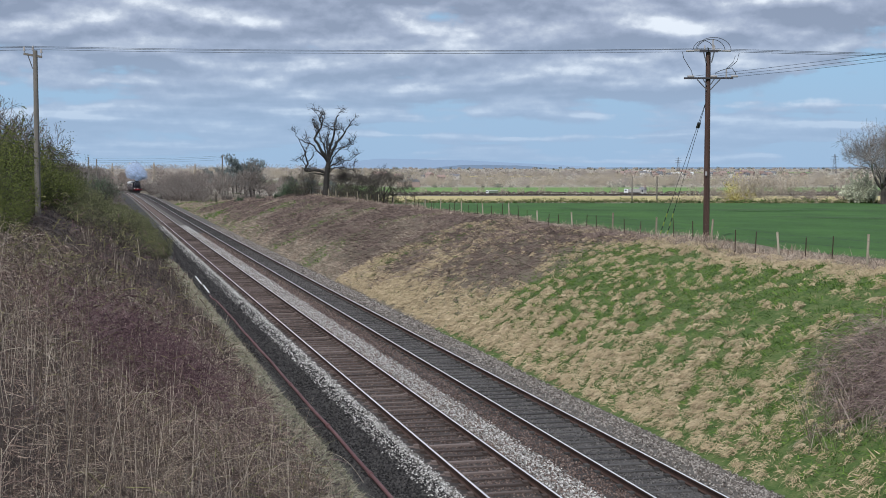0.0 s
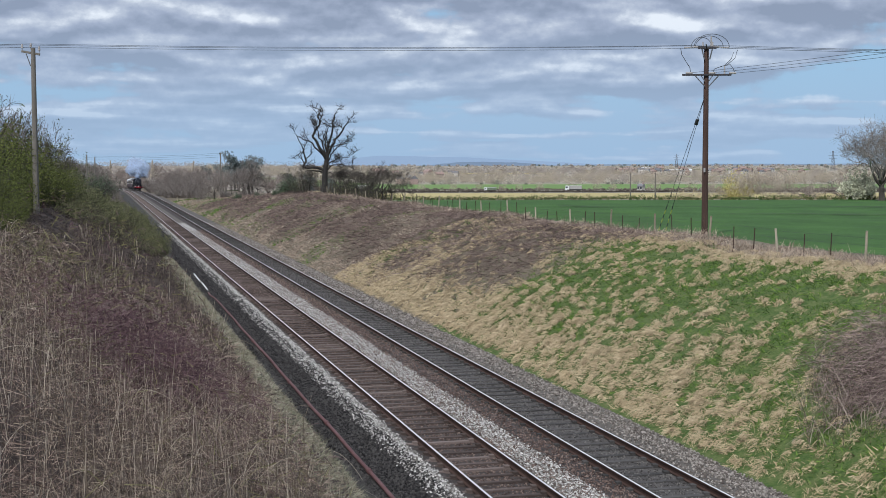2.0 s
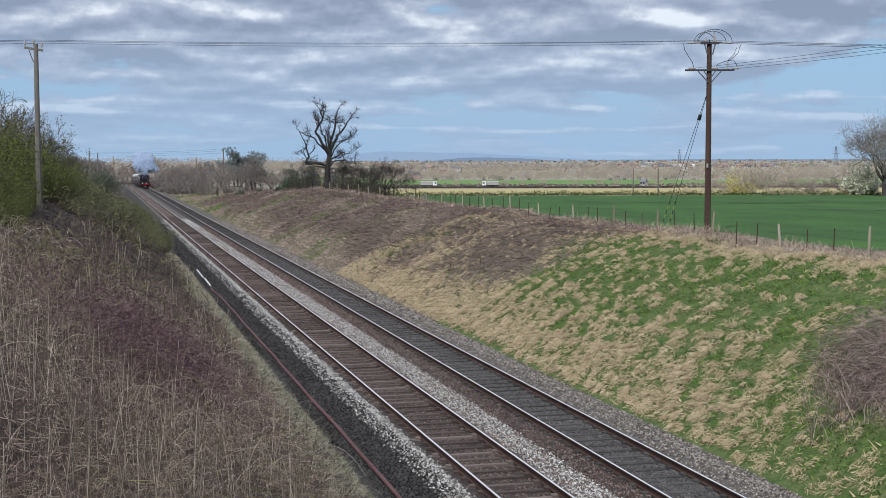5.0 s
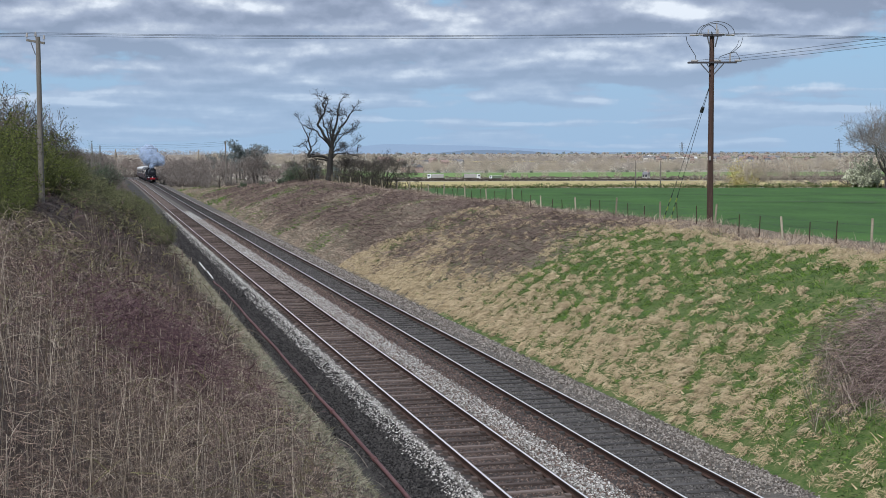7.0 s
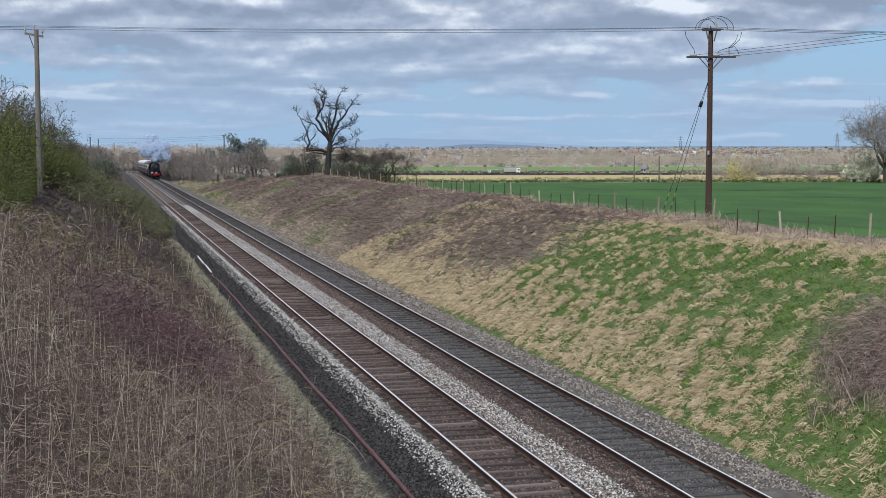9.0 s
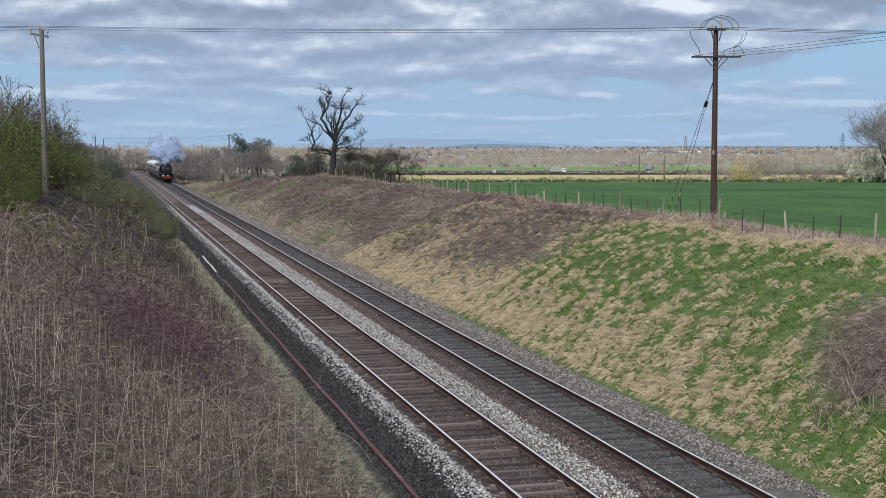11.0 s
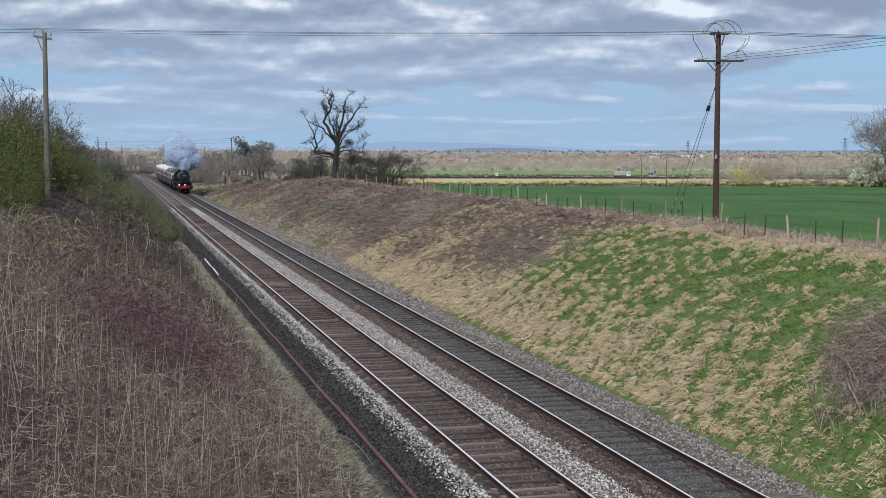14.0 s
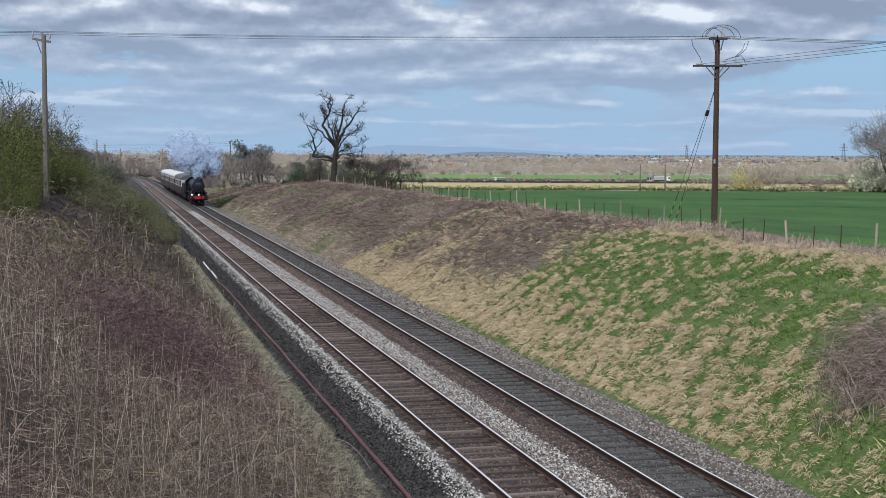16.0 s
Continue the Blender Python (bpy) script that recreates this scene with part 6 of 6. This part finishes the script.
def pylon(s, r, h):
    x, y = xy(s, r)
    root = tagged(empty("pylon", at(x, y, -14)), "grey lattice steel electricity pylon far off", "pylon", "pylons")
    b = h * 0.1
    for sx in (-1, 1):
        for sy in (-1, 1):
            part("leg", tube((sx * b, sy * b, 0), (sx * h * 0.02, sy * h * 0.02, h), 0.3, 0.25, 5), M_STEEL, root)
    for k in range(7):
        z0, z1 = h * k / 7, h * (k + 1) / 7
        f0, f1 = b + (h * 0.02 - b) * k / 7, b + (h * 0.02 - b) * (k + 1) / 7
        part("brace", tube((-f0, -f0, z0), (f1, -f1, z1), 0.2, 0.2, 4), M_STEEL, root)
        part("brace", tube((f0, -f0, z0), (-f1, -f1, z1), 0.2, 0.2, 4), M_STEEL, root)
    for z, w in ((0.62, 0.2), (0.76, 0.24), (0.9, 0.17)):
        part("crossarm", tube((-h * w, 0, h * z), (h * w, 0, h * z), 0.3, 0.3, 5), M_STEEL, root)


pylon(2600, 770, 38)
pylon(3300, 590, 34)


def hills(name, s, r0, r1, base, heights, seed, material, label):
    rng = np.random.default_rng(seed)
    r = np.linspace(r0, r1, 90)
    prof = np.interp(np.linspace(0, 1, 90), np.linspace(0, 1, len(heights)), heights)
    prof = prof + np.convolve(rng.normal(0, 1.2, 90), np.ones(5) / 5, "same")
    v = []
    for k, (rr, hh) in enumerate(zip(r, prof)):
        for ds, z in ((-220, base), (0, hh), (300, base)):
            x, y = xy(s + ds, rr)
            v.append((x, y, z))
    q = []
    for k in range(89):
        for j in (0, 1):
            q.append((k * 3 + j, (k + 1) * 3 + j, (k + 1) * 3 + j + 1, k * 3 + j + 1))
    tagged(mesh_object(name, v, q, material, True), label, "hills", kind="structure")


# Near-black base with a haze colour that shines by itself.
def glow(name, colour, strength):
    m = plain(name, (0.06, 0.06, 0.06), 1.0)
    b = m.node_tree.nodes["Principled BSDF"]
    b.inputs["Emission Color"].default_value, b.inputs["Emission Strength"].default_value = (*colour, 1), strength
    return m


# Distance haze is painted on the hills as blue emission.
hills("backdrop_1", 4650, -480, 620, 0, (10, 30, 42, 40, 37, 31, 24, 16, 8), 3, glow("blue_distance", (0.235, 0.34, 0.50), 0.95), "hills on the horizon in glowing painted haze blue")
hills("backdrop_2", 4450, -60, 420, 0, (4, 14, 20, 21, 19, 16, 12, 6), 5, glow("blue_ridge", (0.13, 0.20, 0.31), 0.9), "wooded ridge on the horizon in darker painted haze blue")
hills("backdrop_3", 4450, 380, 2100, 0, (8, 12, 14, 13, 12, 13, 15, 12, 10), 7, glow("blue_ridge_low", (0.16, 0.235, 0.34), 0.9), "low ridge beyond the town in painted haze blue")


# ---- train ----
M_BLACK = mat("sooty_black_paint", [(0.004, 0.005, 0.008), (0.008, 0.009, 0.014), (0.016, 0.018, 0.025)], 1.5, 14, rough=0.42, bump=0.05, spec=0.4)
M_RED = mat("buffer_beam_red", [(0.2448, 0.007, 0.014), (0.3366, 0.0112, 0.018), (0.3876, 0.021, 0.03)], 1.5, 14, rough=0.45, bump=0.05)
M_CREAM = mat("cream_coach_paint", [(0.3645, 0.3375, 0.3172), (0.459, 0.4253, 0.3982), (0.5265, 0.486, 0.4523)], 0.6, 8, rough=0.4, bump=0.03)
M_UMBER = mat("umber_coach_paint", [(0.035, 0.022, 0.024), (0.052, 0.033, 0.036), (0.072, 0.047, 0.05)], 0.6, 8, rough=0.4, bump=0.03)
M_ROOFWHITE = mat("white_coach_roof", [(0.45, 0.45, 0.4437), (0.575, 0.575, 0.5687), (0.6625, 0.6625, 0.65)], 0.4, 6, rough=0.6)
M_ROOFGREY = mat("grey_coach_roof", [(0.07, 0.072, 0.078), (0.105, 0.107, 0.113), (0.15, 0.15, 0.156)], 0.4, 6, rough=0.6)
M_LAMP = plain("lit_headlamp", (0.9, 0.9, 0.85), 0.3, 0.0, (1.0, 0.97, 0.9), 0.45)
M_COAL = mat("coal", [(0.006, 0.006, 0.006), (0.02, 0.02, 0.02)], 3, 20, bump=1)
M_STEAM = bpy.data.materials.new("steam")


def steam_nodes():
    """Droplets tinted blue-grey: light is scattered back, passes through, and much of it slips between them."""
    M_STEAM.use_nodes = True
    nt = M_STEAM.node_tree
    nt.nodes.clear()
    N, L = nt.nodes.new, nt.links.new
    out, a, b, m = (N(k) for k in ("ShaderNodeOutputMaterial", "ShaderNodeBsdfDiffuse", "ShaderNodeBsdfTranslucent", "ShaderNodeMixShader"))
    g, k, c, n = N("ShaderNodeNewGeometry"), N("ShaderNodeVectorMath"), N("ShaderNodeVectorMath"), N("ShaderNodeVectorMath")
    k.operation, c.operation, n.operation = "SCALE", "ADD", "NORMALIZE"
    k.inputs["Scale"].default_value = 0.1
    L(g.outputs["Normal"], k.inputs[0])
    L(k.outputs[0], c.inputs[0])
    c.inputs[1].default_value = (-0.3, -0.45, 0.6)
    L(c.outputs[0], n.inputs[0])
    for sh in (a, b):
        sh.inputs["Color"].default_value = (0.52, 0.63, 0.83, 1)
        L(n.outputs[0], sh.inputs["Normal"])
    m.inputs[0].default_value = 0.35
    L(a.outputs[0], m.inputs[1])
    L(b.outputs[0], m.inputs[2])
    clear, thin = N("ShaderNodeBsdfTransparent"), N("ShaderNodeMixShader")
    thin.inputs[0].default_value = 0.27
    L(clear.outputs[0], thin.inputs[1])
    L(m.outputs[0], thin.inputs[2])
    L(thin.outputs[0], out.inputs[0])


steam_nodes()


def lumpy_ball(radius, seed):
    """A billow: a ball pushed out in rounded lumps at two sizes."""
    bm = bmesh.new()
    bmesh.ops.create_icosphere(bm, subdivisions=4, radius=1.0)
    co = np.array([v.co[:] for v in bm.verts])
    tri = np.array([[v.index for v in f.verts] for f in bm.faces])
    bm.free()
    off = Vector((seed * 3.1, seed * 1.7, seed * 0.9))
    h = np.array([abs(noise.noise(Vector(c) * 1.6 + off)) * 0.55 + abs(noise.noise(Vector(c) * 4.0 + off)) * 0.3 for c in co])
    return co * (radius * (0.66 + h))[:, None], tri


def spoked_wheel(r, width=0.14):
    bm = bmesh.new()
    for r0, r1 in ((r - 0.09, r),):
        n = 28
        rings = []
        for x in (-width / 2, width / 2):
            for rad in (r0, r1):
                rings.append([bm.verts.new((x, rad * math.cos(2 * math.pi * i / n), rad * math.sin(2 * math.pi * i / n))) for i in range(n)])
        a, b, c, d = rings
        for i in range(n):
            j = (i + 1) % n
            for p, q in ((a, b), (b, d), (d, c), (c, a)):
                bm.faces.new((p[i], p[j], q[j], q[i]))
    add_tube(bm, (-width / 2, 0, 0), (width / 2, 0, 0), 0.14, 0.14, 12)
    for i in range(14):
        a = 2 * math.pi * i / 14
        add_tube(bm, (0, 0.1 * math.cos(a), 0.1 * math.sin(a)), (0, (r - 0.07) * math.cos(a), (r - 0.07) * math.sin(a)), 0.035, 0.03, 5)
    return bm


DRIVER_R, CRANK = 0.91, 0.33
DRIVERS = (4.6, 6.75, 9.1)


def build_loco():
    """Steam locomotive; its front buffers at y = 0, and it runs towards -y. Rail level is z = 0."""
    t = tagged(empty("steam_locomotive"), "black steam locomotive with red buffer beam and lit headlamps", "locomotive", "steam train")
    bm = tube((0, 1.35, 2.62), (0, 3.2, 2.62), 0.86, 0.86, 36)
    part("smokebox", bm, M_BLACK, t)
    bm = tube((0, 1.30, 2.62), (0, 1.18, 2.62), 0.70, 0.60, 32)
    add_tube(bm, (0, 1.2, 2.62), (0, 1.12, 2.62), 0.60, 0.25, 32)
    add_tube(bm, (0, 1.36, 2.62), (0, 1.29, 2.62), 0.88, 0.86, 36)
    door = part("smokebox_door", bm, M_BLACK, t)
    part("number_plate", box(-0.34, 0.34, 1.08, 1.16, 2.86, 2.99, bevel=0.01), M_ROOFGREY, door, "small plain name bar")
    part("door_handle", tube((0, 1.05, 2.62), (0.2, 1.05, 2.5), 0.022, 0.022, 6), M_STEEL, door)
    bm = tube((0, 3.2, 2.62), (0, 8.6, 2.72), 0.80, 0.87, 36)
    part("boiler", bm, M_BLACK, t)
    bm = box(-0.88, 0.88, 8.3, 10.6, 1.5, 3.0, bevel=0.3)
    add_tube(bm, (0, 8.5, 2.72), (0, 10.6, 2.66), 0.88, 0.88, 28)
    part("firebox", bm, M_BLACK, t)
    bm = tube((0, 2.2, 3.4), (0, 2.2, 3.72), 0.3, 0.25, 20)
    add_tube(bm, (0, 2.2, 3.70), (0, 2.2, 3.86), 0.26, 0.33, 20)
    part("chimney", bm, M_BLACK, t)
    part("dome", tube((0, 5.6, 3.3), (0, 5.6, 3.72), 0.42, 0.2, 20), M_BLACK, t)
    part("safety_valve", tube((0, 9.0, 3.5), (0, 9.0, 3.78), 0.12, 0.1, 10), M_RUST, t)
    bm = box(-1.28, 1.28, 3.4, 11.6, 1.70, 1.76)
    add_box(bm, -1.28, 1.28, 0.9, 3.2, 1.32, 1.38)
    add_box(bm, -1.28, 1.28, 3.15, 3.45, 1.34, 1.75)
    part("running_plate", bm, M_BLACK, t)
    bm = box(-1.2, 1.2, 0.45, 0.62, 0.86, 1.26, bevel=0.02)
    part("buffer_beam", bm, M_RED, t, "bright red buffer beam")
    for sx in (-1, 1):
        bm = tube((sx * 0.87, 0.45, 1.06), (sx * 0.87, 0.1, 1.06), 0.12, 0.1, 14)
        add_tube(bm, (sx * 0.87, 0.1, 1.06), (sx * 0.87, 0.02, 1.06), 0.24, 0.24, 18)
        part("buffer", bm, M_BLACK, t)
        bm = box(sx * 1.05 - 0.28, sx * 1.05 + 0.28, 1.6, 2.8, 0.72, 1.36, bevel=0.1)
        add_tube(bm, (sx * 1.05, 1.5, 0.98), (sx * 1.05, 2.9, 0.98), 0.33, 0.33, 20)
        part("cylinder", bm, M_BLACK, t)
        bm = bmesh.new()
        for y0, y1 in ((1.2, 3.2),):
            add_box(bm, sx * 0.5 - 0.03, sx * 0.5 + 0.03, y0, y1, 1.0, 1.9)
        part("frame_plate", bm, M_BLACK, t)
        part("handrail", tube((sx * 0.92, 1.6, 2.95), (sx * 0.95, 9.8, 3.0), 0.02, 0.02, 6), M_STEEL, t)
        part("steam_pipe", tube((sx * 0.62, 2.3, 2.3), (sx * 1.02, 2.2, 1.4), 0.14, 0.16, 12), M_BLACK, t)
        part("guard_iron", box(sx * 0.75 - 0.04, sx * 0.75 + 0.04, 0.7, 0.78, 0.12, 0.85), M_BLACK, t)
        for y in (1.15, 3.15):
            part("bogie_wheel", xmove(spoked_wheel(0.48), sx * 0.72, y, 0.48), M_BLACK, t)
    part("coupling_hook", tube((0, 0.5, 1.02), (0, 0.15, 0.95), 0.05, 0.05, 8), M_STEEL, t)
    part("vacuum_pipe", add_path(bmesh.new(), [(0.38, 0.42, 0.75), (0.38, 0.36, 1.3), (0.38, 0.42, 1.6)], 0.04, 8), M_BLACK, t)
    for x, z in ((-0.92, 1.42), (0.02, 1.42)):
        bm = box(x - 0.11, x + 0.11, 0.62, 0.84, z - 0.14, z + 0.14, bevel=0.03)
        l = part("headlamp", bm, M_WHITE, t, "white headlamp, lit")
        part("lens", tube((x, 0.62, z + 0.02), (x, 0.58, z + 0.02), 0.085, 0.075, 14), M_LAMP, l)
    bm = box(-1.25, -1.21, 10.2, 12.2, 1.7, 3.1)
    add_box(bm, 1.21, 1.25, 10.2, 12.2, 1.7, 3.1)
    add_box(bm, -1.25, 1.25, 10.2, 10.25, 1.7, 3.2)
    part("cab_side", bm, M_BLACK, t)
    bm = tube((0, 10.0, 2.35), (0, 12.6, 2.35), 1.5, 1.5, 40)
    bmesh.ops.bisect_plane(bm, geom=bm.verts[:] + bm.edges[:] + bm.faces[:], plane_co=(0, 0, 3.1), plane_no=(0, 0, -1), clear_outer=True)
    part("cab_roof", bm, M_BLACK, t)
    for sx in (-1, 1):
        part("cab_window", box(sx * 0.85 - 0.22, sx * 0.85 + 0.22, 10.17, 10.21, 2.75, 3.15), M_PANE, t)
    bm = box(-0.55, 0.55, 1.2, 12.0, 0.75, 1.35)
    part("main_frame", bm, M_BLACK, t)
    wheelsets = []
    for y in DRIVERS:
        w = empty("wheelset")
        w.parent = t
        for sx in (-1, 1):
            part("driving_wheel", xmove(spoked_wheel(DRIVER_R), sx * 0.74, 0, 0), M_BLACK, w)
        part("axle", tube((-0.7, 0, 0), (0.7, 0, 0), 0.1, 0.1, 10), M_BLACK, w)
        wheelsets.append((w, y))
    rods = []
    for sx in (-1, 1):
        rods.append((part("coupling_rod", box(sx * 0.9 - 0.03, sx * 0.9 + 0.03, DRIVERS[0] - 0.15, DRIVERS[2] + 0.15, -0.06, 0.06, bevel=0.015), M_STEEL, t, "bright steel coupling rod"), sx))
    return t, wheelsets, rods


def xmove(bm, x, y, z):
    bmesh.ops.translate(bm, verts=bm.verts, vec=(x, y, z))
    return bm


def build_tender():
    t = tagged(empty("tender"), "black coal tender coupled behind the locomotive", "tender", "steam train")
    bm = box(-1.28, 1.28, 0.2, 7.2, 1.25, 2.75, bevel=0.06)
    part("tank", bm, M_BLACK, t)
    bm = box(-1.1, 1.1, 0.6, 5.0, 2.7, 3.1, bevel=0.2)
    part("coal_load", bm, M_COAL, t, "heap of coal")
    part("tender_frame", box(-1.15, 1.15, 0.0, 7.4, 0.7, 1.2), M_BLACK, t)
    for y in (1.4, 3.6, 5.8):
        for sx in (-1, 1):
            part("wheel", xmove(spoked_wheel(0.65), sx * 0.74, y, 0.65), M_BLACK, t)
    return t


COACH = 20.0


def coach_body(z0, z1, tum=0.0):
    bm = box(-1.37, 1.37, 0.25, COACH - 0.25, z0, z1, bevel=0.02)
    return bm


def build_coach(roof, label):
    t = tagged(empty("passenger_coach"), label, "railway coach", "steam train")
    part("lower_body", coach_body(1.0, 2.05), M_UMBER, t, "umber brown lower panels")
    part("upper_body", coach_body(2.05, 3.15), M_CREAM, t, "cream upper panels")
    part("cantrail", coach_body(3.15, 3.28), M_UMBER, t)
    bm = bmesh.new()
    n = 14
    rings = []
    for y in (0.25, 0.6, COACH - 0.6, COACH - 0.25):
        f = 0.93 if y in (0.25, COACH - 0.25) else 1.0
        ring = [bm.verts.new((1.4 * math.cos(math.pi * i / n), y, 3.26 + 0.62 * f * math.sin(math.pi * i / n) ** 0.8)) for i in range(n + 1)]
        rings.append(ring)
    for a, b in zip(rings[:-1], rings[1:]):
        for i in range(n):
            bm.faces.new((a[i], a[i + 1], b[i + 1], b[i]))
    bm.faces.new(rings[0][::-1])
    bm.faces.new(rings[-1])
    rf = part("roof", bm, roof, t)
    for y in (3, 6.5, 10, 13.5, 17):
        part("ventilator", tube((0.3, y, 3.8), (0.3, y, 4.0), 0.14, 0.16, 8), roof, rf)
    for sx in (-1, 1):
        for k in range(8):
            y = 2.3 + k * 2.2
            part("window", box(sx * 1.375 - 0.02, sx * 1.375 + 0.02, y - 0.5, y + 0.5, 2.25, 2.9, bevel=0.015), M_PANE, t)
        for y in (0.9, COACH - 0.9):
            d = part("door", box(sx * 1.385 - 0.015, sx * 1.385 + 0.015, y - 0.35, y + 0.35, 1.05, 3.1), M_UMBER, t)
            part("door_window", box(sx * 1.405 - 0.01, sx * 1.405 + 0.01, y - 0.22, y + 0.22, 2.2, 2.95), M_PANE, d)
    for y in (0.12, COACH - 0.12):
        part("gangway", box(-0.5, 0.5, y - 0.14, y + 0.14, 1.1, 3.2), M_BLACK, t)
    part("underframe", box(-1.2, 1.2, 0.3, COACH - 0.3, 0.82, 1.0), M_BLACK, t)
    part("battery_box", box(-1.1, 1.1, 8.0, 10.2, 0.4, 0.85), M_BLACK, t)
    for y in (2.9, COACH - 2.9):
        b = part("bogie", box(-1.05, 1.05, y - 1.7, y + 1.7, 0.45, 0.75, bevel=0.04), M_BLACK, t)
        for dy in (-1.25, 1.25):
            for sx in (-1, 1):
                part("wheel", tube((sx * 0.68, y + dy, 0.46), (sx * 0.82, y + dy, 0.46), 0.46, 0.46, 18), M_BLACK, b)
    return t


LOCO, WHEELSETS, RODS = build_loco()
TENDER = build_tender()
COACHES = [build_coach(M_ROOFGREY, "umber and cream passenger coach with grey roof"), build_coach(M_ROOFWHITE, "umber and cream passenger coach with white roof"),
           build_coach(M_ROOFWHITE, "umber and cream passenger coach with white roof"), build_coach(M_ROOFWHITE, "umber and cream passenger coach with white roof")]


def build_plume():
    """Exhaust steam in rigid puffs, each of two thin lumpy shells; the chimney mouth is at the origin."""
    t = tagged(empty("steam_plume"), "billowing pale grey exhaust steam over the chimney", "steam")
    puffs = []
    # back along the train, across, up, radius
    for back, side, up, rad in ((0.1, 0.0, 0.3, 0.45), (0.5, 0.1, 0.9, 0.75), (1.0, 0.5, 1.5, 1.0), (1.6, -0.6, 2.0, 1.2), (2.4, 1.3, 2.0, 1.25), (2.8, -1.2, 2.6, 1.3), (3.2, 0.3, 2.9, 1.5),
                                (4.6, 1.4, 2.6, 1.4), (5.2, -1.4, 3.0, 1.4), (6.6, 0.4, 3.2, 1.6), (8.2, -1.0, 3.4, 1.5), (9.5, 0.8, 3.4, 1.5), (12.0, -0.6, 3.8, 1.5), (15, 0.4, 4.0, 1.5),
                                (19, -0.6, 4.4, 1.5), (24, 0.2, 4.6, 1.4), (30, -0.3, 4.8, 1.3), (1.6, 2.2, 1.4, 0.8)):
        v, q = np.zeros((0, 3)), np.zeros((0, 3), dtype=int)
        for k, grow_by in enumerate((1.0, 1.45)):
            v2, q2 = lumpy_ball(rad * grow_by, back + side + 5 * k)
            v, q = np.concatenate([v, v2]), np.concatenate([q, q2 + len(v)])
        ob = fast_mesh("puff", v, q, [M_STEAM])
        ob.data.polygons.foreach_set("use_smooth", [True] * len(q))
        ob.parent = t
        puffs.append((ob, Vector((side * 1.15, back, up * 0.97))))
    return t, puffs


PLUME, PUFFS = build_plume()


# ---- what moves ----
def front(t):
    """Where the locomotive's buffers are along the line at t seconds."""
    return 454.7 - 14.176 * t - 0.1618 * t * t


def motions():
    ends = [k * 0.5 for k in range(33)]

    def run(thing, offset):
        walk(thing, [(t, pose(TRACK2, front(t) + offset, float(fall(front(t) + offset)))) for t in ends])

    walk(LORRY_WEST, [(t, road_pose(105.8 - 15.07 * t, 180)) for t in ends])
    walk(LORRY_EAST, [(t, road_pose(21.85 + 10.85 * (t - 8))) for t in ends])
    run(LOCO, 0.0)
    run(TENDER, 12.5)
    for k, c in enumerate(COACHES):
        run(c, 20.2 + k * COACH)
    walk(PLUME, [(t, pose(TRACK2, front(t) + 2.2, 3.86 + float(fall(front(t))))) for t in ends])
    for k, (puff, p) in enumerate(PUFFS):
        rows = []
        for t in ends[::2]:
            a = t * (0.7 + 0.11 * (k % 5)) + k * 1.7
            g = min(1.0, 0.25 + p.y * 0.12)
            rows.append((t, pose(p.x + 0.6 * g * math.sin(a), p.y + 0.9 * g * math.sin(a * 0.8 + 1), p.z + 0.6 * g * math.cos(a * 0.9), 20 * t * 0.4, 12 * math.sin(a), (25 + 7 * (k % 3)) * t * 0.5)))
        walk(puff, rows)
    steps = [k / 30 for k in range(481)]
    for w, y in WHEELSETS:
        walk(w, [(t, pose(0, y, DRIVER_R, math.degrees((454.7 - front(t)) / DRIVER_R) % 360)) for t in steps])
    for rod, sx in RODS:
        rows = []
        for t in steps:
            a = (454.7 - front(t)) / DRIVER_R + (0 if sx < 0 else math.pi / 2)
            rows.append((t, pose(0, -CRANK * math.sin(a), DRIVER_R + CRANK * math.cos(a))))
        walk(rod, rows)


motions()
